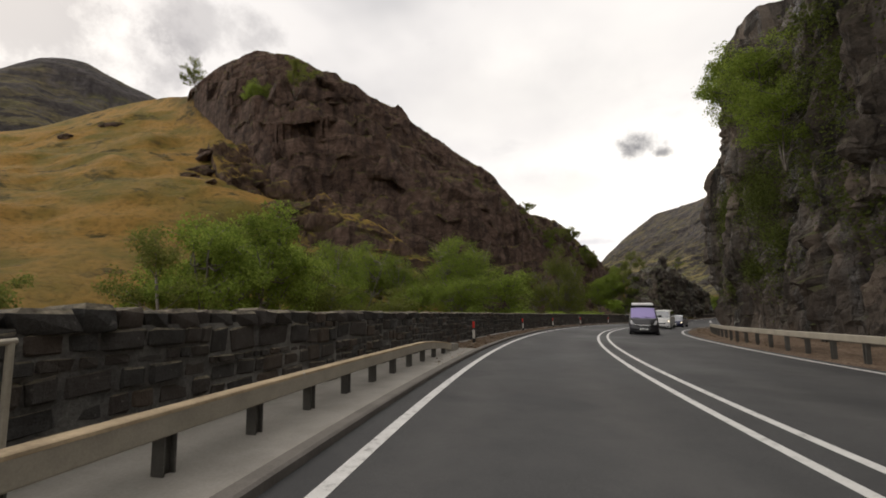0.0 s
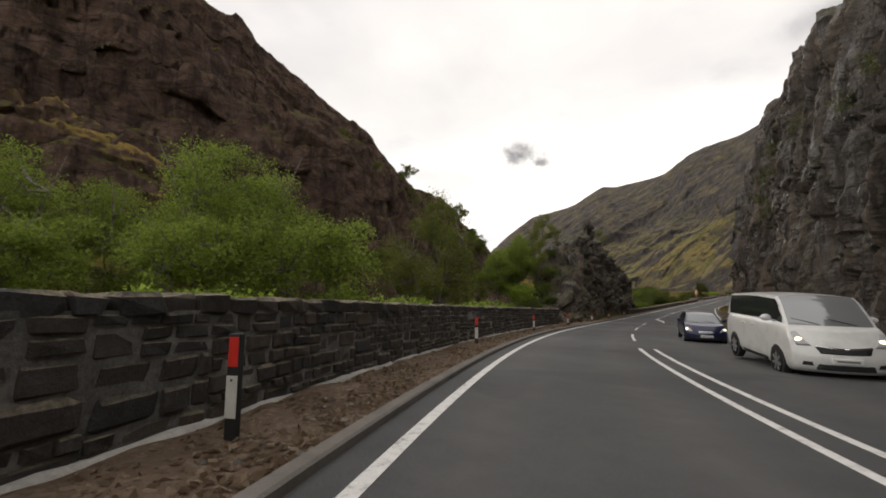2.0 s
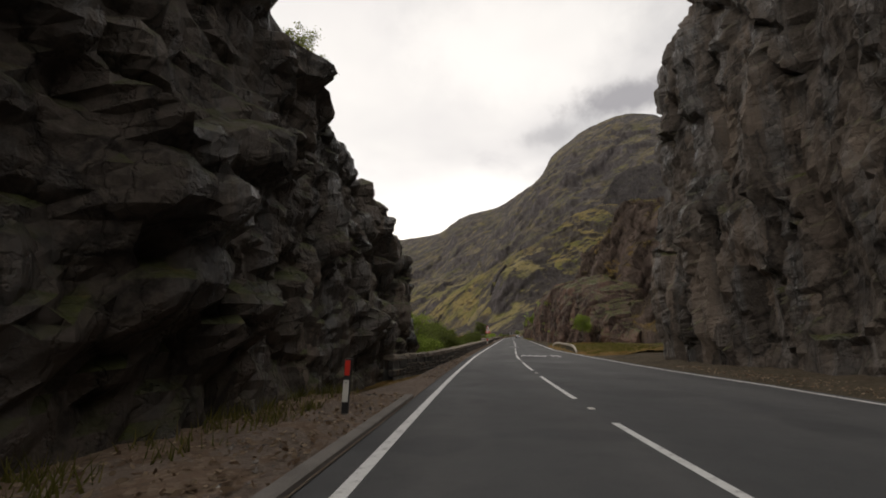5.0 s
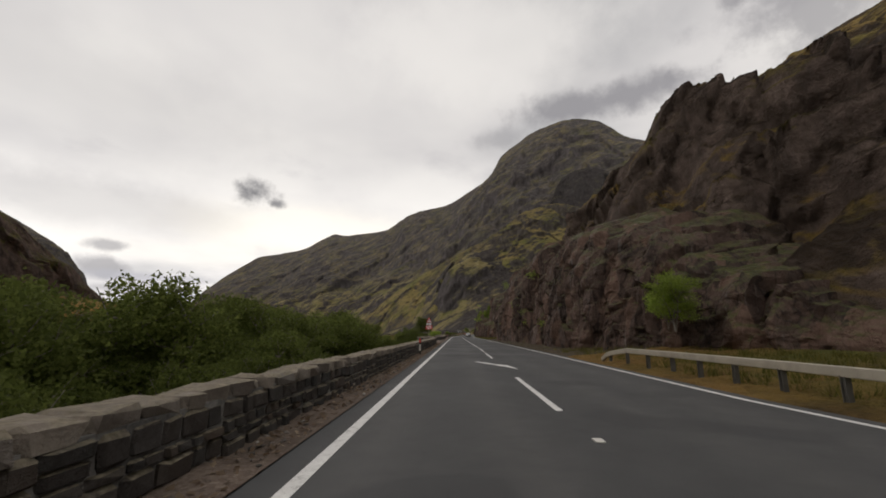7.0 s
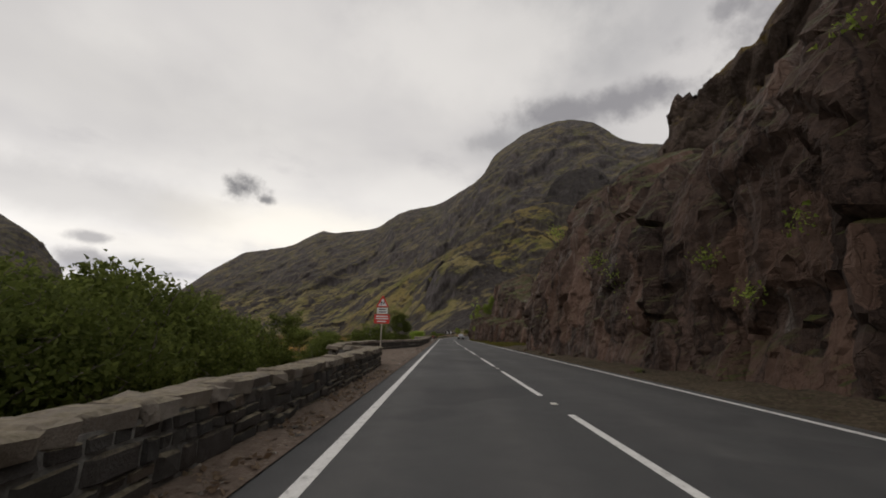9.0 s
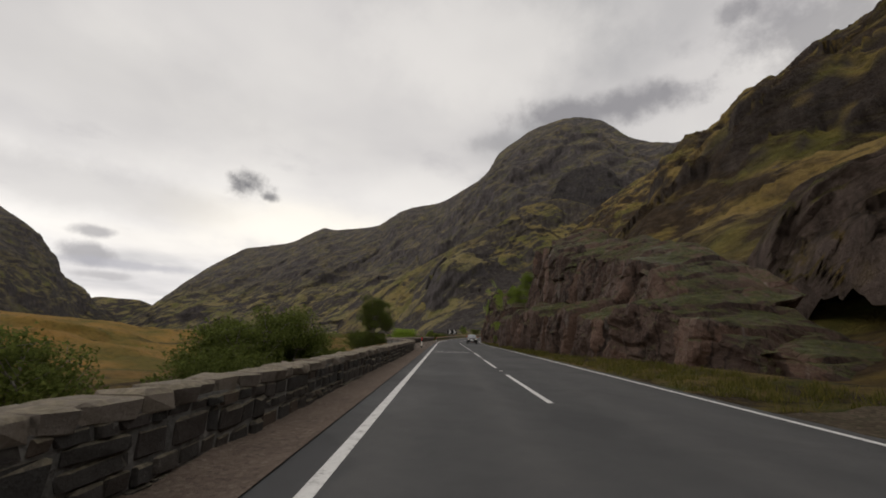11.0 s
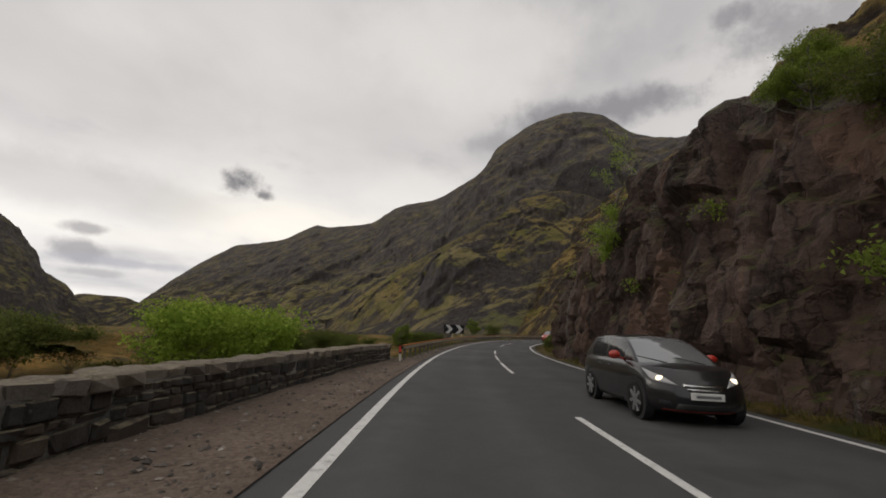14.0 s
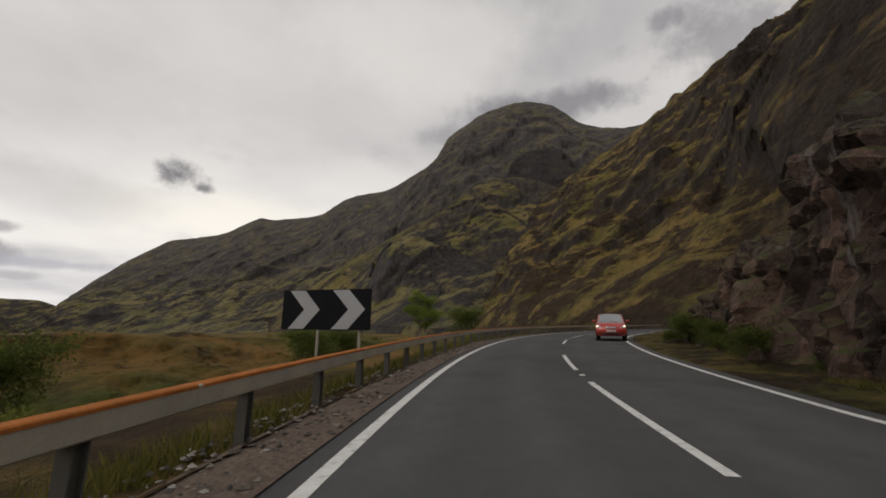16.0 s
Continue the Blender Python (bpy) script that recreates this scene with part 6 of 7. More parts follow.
fork = random.Random(84)
lx, ly, lz = along(299.1, 9.6, 6.1)
crooked_tree(pose(lx, ly, lz, 0, 0, -52.5), "thin crooked tree with bare boughs on a rock ledge",
             [((0, 0, -0.5), (0.02, 0, 1), 5.6, 0.10, 10, 0.02, 2, 0.13), ((0, 0, 0), (-0.95, 0, 0.35), 1.9, 0.06, 6, 0.0, 1, 0), ((-1.5, 0, 0.55), (-0.95, 0, 0.35), 1.8, 0.032, 6, 0.0, 1, 0), ((-0.1, 0, 0.2), (-0.6, 0.3, 0.7), 1.9, 0.05, 6, 0.02, 2, 0.16)]
             + [((-0.1 - 0.13 * k, 0.1 * k - 0.2, 0.1), (-0.4, fork.gauss(0, 0.4), 0.4), 0.9, 0.025, 4, 0.0, 1, 0.24) for k in range(7)], 4200, 83)
lx, ly, lz = along(275.2, -7.0, -1.2)
crooked_tree(pose(lx, ly, lz, 0, 0, -51), "bare dead tree with crooked boughs behind the wall",
             [((-0.3, 0, -0.8), (0.05, 0, 1), 2.6, 0.09, 6, 0.0, 0, 0), ((-0.25, 0, 1.6), (0.75, 0, 0.65), 1.5, 0.06, 6, 0.0, 1, 0), ((-0.25, 0, 1.6), (-0.35, 0.2, 0.9), 1.1, 0.05, 5, 0.02, 1, 0), ((0.35, 0, 2.2), (-0.5, 0, 0.7), 0.9, 0.03, 5, 0.0, 1, 0)], 0, 91)
for k, p in enumerate(PROTOS):
    if k not in used:
        for o in [*p.children_recursive, p]:
            bpy.data.objects.remove(o)


# ---- trees on the hills, far woods, rocks ----
def on_hill(name, x, y):
    p = HILLS[name]
    d = (p[:, 0] - x) ** 2 + (p[:, 1] - y) ** 2
    i = np.argsort(d)[:4]
    return float(p[i, 2].max())


rng = random.Random(77)
for x, y, k, sc in [(-122, 173, 4, 1.9), (-126, 175, 4, 1.4), (-124, 174, 2, 1.0), (6, 161, 4, 0.9), (8, 162, 2, 0.6), (24, 165, 2, 0.9), (28, 167, 4, 1.1), (33, 172, 2, 1.0), (37, 176, 0, 0.9), (42, 182, 2, 1.0), (47, 187, 2, 1.0), (16, 163, 2, 0.5), (52, 192, 2, 1.0), (58, 200, 0, 1.0), (-78, 143, 1, 1.5), (-74, 141, 2, 1.2), (-60, 136, 2, 1.4), (-66, 140, 6, 1.6), (48, 178, 3, 1.2), (58, 190, 3, 1.2), (20, 128, 3, 1.0), (34, 142, 3, 1.0), (44, 156, 2, 0.9), (8, 118, 3, 0.9), (52, 168, 3, 0.9)]:
    plant(k, x, y, on_hill("rock_dome", x, y) - 1.9 * sc, sc)


def woods(name, spots, label, leaf, seed):
    """Far clumps of trees, too many to count."""
    rn = np.random.RandomState(seed)
    vs = []
    for x, y, z, h in spots:
        n = 150 if h < 2 else 260
        a = rn.normal(0, 1, (n, 3))
        a /= np.linalg.norm(a, axis=1)[:, None]
        a *= rn.uniform(0.5, 1.0, n)[:, None] * (1 + 0.35 * np.sin(a[:, :1] * 5 + rn.uniform(0, 6)))
        c = a * np.array([0.55, 0.55, 0.5]) * h * np.array([rn.uniform(0.8, 1.5), rn.uniform(0.8, 1.5), 1]) + np.array([x, y, z + 0.42 * h])
        t = rn.normal(0, 1, (n, 3))
        b = rn.normal(0, 1, (n, 3))
        t /= np.linalg.norm(t, axis=1)[:, None]
        b /= np.linalg.norm(b, axis=1)[:, None]
        sz = h * 0.075
        vs.append(np.stack([c - t * sz, c + b * sz, c + t * sz, c - b * sz], 1).reshape(-1, 3))
    v = np.concatenate(vs)
    return tagged(mesh_object(name, v, np.arange(len(v)).reshape(-1, 4), leaf, False), label, "woodland", kind="stuff")


rn = np.random.RandomState(4)
sp = []
for _ in range(420):
    s, u = rn.uniform(290, 415), -rn.uniform(10, 180)
    x, y, _z = along(s, u)
    sp.append((x + rn.uniform(0, 120), y + rn.uniform(-40, 60), 0, rn.uniform(0.8, 3.2)))
for _ in range(220):
    q = rn.uniform(0, 1)
    sp.append((360 + 420 * q + rn.uniform(-60, 40), 300 + 560 * q + rn.uniform(-40, 60), 0, rn.uniform(2, 6)))
far_s, far_u = nearest(np.array([p[0] for p in sp]), np.array([p[1] for p in sp]))
sp = [p for p, a, b in zip(sp, far_s, far_u) if b < -9 and a < 415]
gz = ground_height(np.array([p[0] for p in sp]), np.array([p[1] for p in sp]))
woods("far_woods", [(p[0], p[1], g - 0.3, p[3]) for p, g in zip(sp, gz)], "scattered scrub and small trees on the valley floor", LEAF_B, 6)


def ivy(name, patches, label, leaf, seed):
    """Leaves hanging on rock faces; patches: (s, u, height, spread, count)."""
    rn3 = np.random.RandomState(seed)
    vs = []
    for s, u, h, w, n in patches:
        c = along(s + rn3.normal(0, w, n), u + rn3.normal(0, 0.30, n) - 0.35, h + rn3.normal(0, w * 0.8, n))
        t = rn3.normal(0, 1, (n, 3))
        t /= np.linalg.norm(t, axis=1)[:, None]
        b = np.cross(t, rn3.normal(0, 1, (n, 3)))
        b /= np.linalg.norm(b, axis=1)[:, None]
        sz = 0.075 * rn3.uniform(0.6, 1.4, n)[:, None]
        vs.append(np.stack([c - t * sz, c + t * sz * 0.5 + b * sz * 0.6, c + t * sz * 0.5 - b * sz * 0.6], 1).reshape(-1, 3))
    v = np.concatenate(vs)
    return tagged(mesh_object(name, v, np.arange(len(v)).reshape(-1, 3), leaf), label, "ivy", kind="stuff")


rng = random.Random(91)
ivy("cliff_ivy", [(s, 13.6, rng.uniform(3, 15 if s < 26 else 11), rng.uniform(0.4, 1.1), 420) for s in [rng.uniform(4, 46) for _ in range(90)]] + [(rng.uniform(46, 100), 14.6, rng.uniform(9, 17), rng.uniform(0.3, 0.6), 160) for _ in range(16)], "dark green ivy and shrubs clinging to the cliff", LEAF_D, 15)
ivy("crag_shrubs", [(rng.uniform(255, 312), 9.4, rng.uniform(2.5, 7), rng.uniform(0.2, 0.5), 260) for _ in range(18)] + [(rng.uniform(168, 212), 10.5, rng.uniform(2, 10), rng.uniform(0.2, 0.4), 120) for _ in range(12)], "small green shrubs rooted in the rock face", LEAF_A, 16)


def boulder(seed, size, m, label, mat):
    rng2 = random.Random(seed)
    bm = bmesh.new()
    bmesh.ops.create_icosphere(bm, subdivisions=3 if size[0] > 0.5 else 2, radius=1.0)
    off = Vector((rng2.uniform(-9, 9), rng2.uniform(-9, 9), rng2.uniform(-9, 9)))
    for v in bm.verts:
        c = noise.cell_vector(v.co * 1.3 + off)
        v.co = v.co * (0.75 + 0.35 * noise.noise(v.co * 1.1 + off) + 0.25 * c.x)
        v.co += Vector((noise.noise(v.co * 4 + off), noise.noise(v.co * 4 - off), noise.noise(v.co * 5))) * 0.13
        v.co = Vector((v.co.x * size[0], v.co.y * size[1], v.co.z * size[2]))
    return tagged(part("boulder", bm, mat, matrix=m), label, "rock", "fallen rocks")


BOULDER = cliff_rock("boulder_rock", (0.042, 0.034, 0.028), (0.13, 0.108, 0.09), (0.24, 0.19, 0.15), (0.06, 0.055, 0.025))
rng = random.Random(12)
boulder(1, (0.75, 0.6, 0.55), spot(77.8, -3.0, 0.45, 20), "large pale boulder at the end of the wall", BOULDER)
for k in range(110):
    s, u = rng.uniform(77, 92), -rng.uniform(2.0, 7.5)
    if u > -2.3 and s < 80:
        continue
    q = rng.choice((0.2, 0.3, 0.4, 0.55, 0.75))
    boulder(20 + k, (q * 1.5, q, q * 0.5), spot(s, u, 0.02 + 0.22 * max(0, -u - 2.6), rng.uniform(0, 360)) @ pose(0, 0, 0, rng.uniform(-35, 35), rng.uniform(-35, 35)), "angular grey fallen rock at the foot of the crag", BOULDER)
for k in range(26):
    s = rng.choice((rng.uniform(170, 214), rng.uniform(255, 312)))
    q = rng.uniform(0.10, 0.30)
    boulder(120 + k, (q * 1.3, q, q * 0.7), spot(s, float(right_u(s)) + rng.uniform(0.9, 1.9), 0.08, rng.uniform(0, 360)), "small reddish rock fallen under the cliff", ROCK_RED)



def tufts(name, regions, label, mat, seed, tall=0.28):
    """Blades of rough grass; regions: (s0, s1, u0, u1, height0, height1, count)."""
    rn2 = np.random.RandomState(seed)
    vs = []
    for s0, s1, u0, u1, h0, h1, n in regions:
        cs, cu = rn2.uniform(s0, s1, n // 14), rn2.uniform(0, 1, n // 14)
        pick = rn2.randint(0, len(cs), n)
        s, t = cs[pick] + rn2.normal(0, 0.10, n), np.clip(cu[pick] + rn2.normal(0, 0.10 / max(0.3, abs(u1 - u0)), n), 0, 1)
        base = along(s, u0 + (u1 - u0) * t, h0 + (h1 - h0) * t - 0.03)
        a = rn2.uniform(0, math.tau, n)
        w = 0.012 * rn2.uniform(0.7, 1.6, n)
        ln = tall * rn2.uniform(0.4, 1.2, n)
        side = np.stack([np.cos(a) * w, np.sin(a) * w, 0 * a], 1)
        tip = base + np.stack([rn2.normal(0, 0.35, n) * ln, rn2.normal(0, 0.35, n) * ln, ln], 1)
        vs.append(np.stack([base - side, base + side, tip], 1).reshape(-1, 3))
    v = np.concatenate(vs)
    return tagged(mesh_object(name, v, np.arange(len(v)).reshape(-1, 3), mat), label, "grass", kind="stuff")


# dark outcrops showing through the grass below the dome
def hill_at(name, x, y):
    p = HILLS[name]
    d = (p[:, 0] - x) ** 2 + (p[:, 1] - y) ** 2
    i = np.argsort(d)[:5]
    w = 1 / (d[i] + 0.05)
    return float((p[i, 2] * w).sum() / w.sum())


rng = random.Random(202)
for k in range(34):
    q = rng.uniform(0, 1)
    if k < 29:
        x, y = -92 + 84 * q - rng.uniform(0, 26) * (1 - 0.6 * q), 148 - 48 * q - rng.uniform(0, 26)
    else:
        x, y = rng.uniform(-190, -100), rng.uniform(110, 190)
    w = rng.uniform(1.4, 4.6)
    boulder(300 + k, (w * 1.9, w, w * 0.55), pose(x, y, hill_at("grass_hill", x, y) - 0.34 * w, rng.uniform(8, 24), rng.uniform(-20, 6), rng.uniform(-40, 10)), "dark rock outcrop in the straw grass", DOME_ROCK)


def scatter(name, regions, label, mat, seed, size, category):
    """Loose leaves and chips lying on a verge; regions: (s0, s1, u0, u1, height, count)."""
    rn4 = np.random.RandomState(seed)
    vs = []
    for s0, s1, u0, u1, h, n in regions:
        c = along(rn4.uniform(s0, s1, n), u0 + (u1 - u0) * rn4.uniform(0, 1, n) ** 1.0, h + rn4.uniform(0.0, 0.035, n))
        t = rn4.normal(0, 1, (n, 3)) * np.array([1, 1, 0.35])
        t /= np.linalg.norm(t, axis=1)[:, None]
        b = np.cross(t, rn4.normal(0, 0.35, (n, 3)) + np.array([0, 0, 1]))
        b /= np.linalg.norm(b, axis=1)[:, None]
        sz = size * rn4.uniform(0.5, 1.5, n)[:, None]
        vs.append(np.stack([c - t * sz, c - b * sz * 0.6, c + t * sz, c + b * sz * 0.6], 1).reshape(-1, 3))
    v = np.concatenate(vs)
    return tagged(mesh_object(name, v, np.arange(len(v)).reshape(-1, 4), mat), label, category, kind="stuff")


def pebbles(name, regions, label, mat, seed, size):
    """Loose stones; regions as for scatter."""
    rn5 = np.random.RandomState(seed)
    vs, n_all = [], 0
    shape = np.array([(1, 0, 0), (0, 1, 0), (-1, 0, 0), (0, -1, 0), (0, 0, 0.8), (0, 0, -0.6)], float)
    for s0, s1, u0, u1, h, n in regions:
        c = along(rn5.uniform(s0, s1, n), u0 + (u1 - u0) * rn5.uniform(0, 1, n), h + rn5.uniform(0, 0.012, n))
        a = rn5.uniform(0, math.tau, n)
        k = shape[None] * rn5.uniform(0.6, 1.3, (n, 6, 1)) * (size * rn5.uniform(0.4, 1.0, n) ** 2)[:, None, None] * np.array([1.3, 0.9, 0.8])
        x = k[..., 0] * np.cos(a)[:, None] - k[..., 1] * np.sin(a)[:, None]
        y = k[..., 0] * np.sin(a)[:, None] + k[..., 1] * np.cos(a)[:, None]
        vs.append((np.stack([x, y, k[..., 2]], -1) + c[:, None]).reshape(-1, 3))
        n_all += n
    f = np.array([(0, 1, 4), (1, 2, 4), (2, 3, 4), (3, 0, 4), (1, 0, 5), (2, 1, 5), (3, 2, 5), (0, 3, 5)])
    return tagged(mesh_object(name, np.concatenate(vs), (f[None] + 6 * np.arange(n_all)[:, None, None]).reshape(-1, 3), mat), label, "stones", kind="stuff")


DEAD_LEAF = leaf_material("dead_leaf", (0.13, 0.082, 0.05), (0.46, 0.36, 0.26))
PEBBLE = Nodes("loose_stone", 0.9)
PEBBLE = PEBBLE.done(PEBBLE.ramp(PEBBLE.island(), [(0.0, (0.06, 0.055, 0.05)), (0.6, (0.15, 0.13, 0.115)), (0.92, (0.26, 0.23, 0.20)), (1.0, (0.42, 0.40, 0.37))]))
scatter("fallen_leaves", [(10, 76, -0.64, -1.95, 0.03, 15000), (76, 108, -0.64, -3.0, 0.04, 5000), (20, 120, 10.2, 13.4, 0.12, 7000), (112, 190, -0.45, -1.1, 0.03, 4000)], "dry brown leaves lying on the verges", DEAD_LEAF, 61, 0.045, "leaves")
pebbles("loose_stones", [(10, 108, -0.62, -1.95, 0.03, 2600), (190, 216, -0.45, -3.2, 0.03, 1200), (247, 300, -0.45, -2.4, 0.03, 3500), (253, 275, -2.0, -3.9, 0.03, 1500), (298, 350, -0.45, -1.6, 0.02, 3000), (112, 190, -0.45, -1.1, 0.03, 1200)], "small grey stones on the gravel", PEBBLE, 62, 0.05)

GRASS_BLADE = leaf_material("grass_blade", (0.075, 0.085, 0.018), (0.24, 0.20, 0.06))
tufts("grass_tufts", [(299, 352, -1.3, -4.2, 0.0, -0.9, 16000), (255, 264, -2.6, -4.2, 0.02, 0.05, 2500), (250, 330, 7.9, 9.4, 0.05, 0.2, 16000), (133, 168, 8.9, 15.5, 0.05, 0.6, 14000), (225, 252, 8.2, 12, 0.05, 0.3, 9000), (84, 108, -1.9, -3.2, 0.04, 0.06, 2500), (256, 264, -3.2, -4.3, 0.03, 0.06, 4000), (298, 360, -1.5, -2.6, 0.02, -0.3, 9000)], "rough tufts of green and straw grass on the verges", GRASS_BLADE, 9)

# white cottage far down the valley
HOUSE_WHITE = plain("white_render", (0.72, 0.71, 0.68), 0.9, 0, 0.08)
SLATE = plain("slate_roof", (0.07, 0.07, 0.08), 0.7, 0, 0.3)
hx, hy = 714.0, 949.0
cottage = empty("cottage", pose(hx, hy, float(ground_height(np.array([hx]), np.array([hy]))[0]), 0, 0, 20), "small white cottage with a dark slate roof", "house")
bm = bmesh.new()
box(bm, (-5, -3, -1.0), (5, 3, 2.6))
part("wall", bm, HOUSE_WHITE, cottage)
bm = bmesh.new()
ra = [bm.verts.new(c) for c in ((-5.3, -3.3, 2.5), (5.3, -3.3, 2.5), (5.3, 3.3, 2.5), (-5.3, 3.3, 2.5), (-5.3, 0, 4.8), (5.3, 0, 4.8))]
for f in ((0, 1, 5, 4), (2, 3, 4, 5), (1, 2, 5), (3, 0, 4), (3, 2, 1, 0)):
    bm.faces.new([ra[i] for i in f])
roof = part("roof", bm, SLATE, cottage)
bm = bmesh.new()
box(bm, (-4.8, -0.4, 4.2), (-4.0, 0.4, 5.5))
part("chimney", bm, HOUSE_WHITE, roof)
for x in (-3, 0.2, 3):
    bm = bmesh.new()
    box(bm, (x - 0.5, -3.06, 0.8), (x + 0.5, -2.98, 1.9))
    part("window", bm, SLATE, cottage)


# ---- vehicles ----
GLASS = Nodes("dark_car_glass", 0.08)
GLASS = GLASS.done((0.02, 0.022, 0.026))
TYRE = plain("tyre_rubber", (0.02, 0.02, 0.02), 0.85, 0, 0.2)
ALLOY = plain("wheel_alloy", (0.45, 0.45, 0.46), 0.35, 0.8, 0.1)
CHROME = plain("chrome", (0.7, 0.7, 0.7), 0.15, 1.0, 0.05)
LAMP = plain("lamp_lens", (0.42, 0.42, 0.43), 0.15, 0, 0.05)
PLATE_BAR = plain("plate_characters", (0.16, 0.16, 0.17), 0.6, 0, 0.3)
PLATE = plain("number_plate", (0.70, 0.70, 0.68), 0.5, 0, 0.05)


def lit(name, colour, strength):
    k = Nodes(name, 0.3)
    k.bsdf.inputs["Emission Color"].default_value = (*colour, 1)
    k.bsdf.inputs["Emission Strength"].default_value = strength
    return k.done(colour)


HEAD_ON = lit("lit_headlamp", (1.0, 0.86, 0.62), 2.2)
TAIL_OFF = plain("tail_lens", (0.35, 0.02, 0.02), 0.25, 0, 0.1)


def car_paint(name, colour, metallic=0.3):
    k = Nodes(name, 0.28, metallic)
    k.bsdf.inputs["Coat Weight"].default_value = 0.6
    dirt = k.noise(3, 5, 0.6)
    return k.done(k.mix(k.ramp(dirt, [(0.45, 0.0), (0.8, 0.25)]), colour, (0.10, 0.09, 0.08)))


SCREEN = Nodes("coated_windscreen", 0.06, 0.5)
SCREEN = SCREEN.done((0.30, 0.31, 0.32))
VIOLET = Nodes("violet_coated_windscreen", 0.06, 0.5)
VIOLET = VIOLET.done((0.30, 0.25, 0.48))


def bodywork(spec):
    """The body as a mapped block: X in -1..1, Y from tail to nose, Z from sill to shoulder."""
    L, B, zb, hw = spec["front"], spec["back"], spec["sill"], spec["half"]
    ty, tz = zip(*spec["top"])
    nz, ns = zip(*spec["nose"])

    def P(X, Y, Z):
        yf = L - np.interp(Z, nz, ns) - spec["bow"] * abs(X) ** 2.6
        yb = -B + np.interp(Z, [0, 0.2, 0.6, 1], [0.12, 0.02, 0.0, 0.07]) + 0.12 * abs(X) ** 3
        y = yb + (yf - yb) * Y
        z = zb + Z * (np.interp(y, ty, tz) - zb) + 0.035 * Z ** 6 * (1 - X * X)
        w = hw * np.interp(Z, [0, 0.12, 0.5, 0.8, 0.93, 1], [0.90, 0.97, 1.0, 0.985, 0.955, 0.90])
        w = w * (1 - 0.10 * max(0, (y - L + 0.8) / 0.8) ** 2 - 0.06 * max(0, (-y - B + 0.6) / 0.6) ** 2)
        return Vector((X * w, y, z))

    return P


def block_mesh(P):
    xs = [-1, -0.97, -0.88, -0.7, -0.45, -0.2, 0, 0.2, 0.45, 0.7, 0.88, 0.97, 1]
    ys = [0, 0.01, 0.03, 0.07, 0.15, 0.25, 0.35, 0.45, 0.55, 0.65, 0.75, 0.82, 0.88, 0.93, 0.97, 0.99, 1]
    zs = [0, 0.04, 0.12, 0.25, 0.4, 0.55, 0.7, 0.8, 0.88, 0.94, 0.98, 1]
    bm = bmesh.new()

    def sheet(a, b, f):
        g = [[bm.verts.new(P(*f(p, q))) for q in b] for p in a]
        for i in range(len(a) - 1):
            for j in range(len(b) - 1):
                bm.faces.new((g[i][j], g[i + 1][j], g[i + 1][j + 1], g[i][j + 1]))

    sheet(xs, zs, lambda p, q: (p, 1, q))
    sheet(xs, zs, lambda p, q: (p, 0, q))
    sheet(xs, ys, lambda p, q: (p, q, 1))
    sheet(xs, ys, lambda p, q: (p, q, 0))
    sheet(ys, zs, lambda p, q: (-1, p, q))
    sheet(ys, zs, lambda p, q: (1, p, q))
    bmesh.ops.remove_doubles(bm, verts=bm.verts, dist=0.0008)
    bmesh.ops.recalc_face_normals(bm, faces=bm.faces)
    return bm


def patch(name, P, corners, mat, parent, label="", off=0.012, face="front", nx=8, nz=4):
    """A panel that follows the body; corners run round it: (X, Z) on the front or tail, (Y, Z) on a side."""
    c = [Vector(q) for q in corners]
    rows = []
    for i in range(-1, nx + 2):
        row = []
        for j in range(-1, nz + 2):
            a, b = min(1, max(0, i / nx)), min(1, max(0, j / nz))
            q = (c[0] * (1 - a) + c[1] * a) * (1 - b) + (c[3] * (1 - a) + c[2] * a) * b
            o = off if 0 <= i <= nx and 0 <= j <= nz else -0.015
            if face == "front":
                row.append(P(q[0], 1, q[1]) + Vector((0, o, o * 0.3)))
            elif face == "tail":
                row.append(P(q[0], 0, q[1]) - Vector((0, o, 0)))
            else:
                row.append(P(face, q[0], q[1]) + Vector((face * o, 0, 0)))
        rows.append(row)
    bm = bmesh.new()
    g = [[bm.verts.new(p) for p in r] for r in rows]
    for i in range(len(g) - 1):
        for j in range(len(g[0]) - 1):
            bm.faces.new((g[i][j], g[i + 1][j], g[i + 1][j + 1], g[i][j + 1]))
    bmesh.ops.recalc_face_normals(bm, faces=bm.faces)
    if bm.faces[len(bm.faces) // 2].normal.y < 0 and face == "front":
        bmesh.ops.reverse_faces(bm, faces=bm.faces)
    return part(name, bm, mat, parent, label, smooth=True)


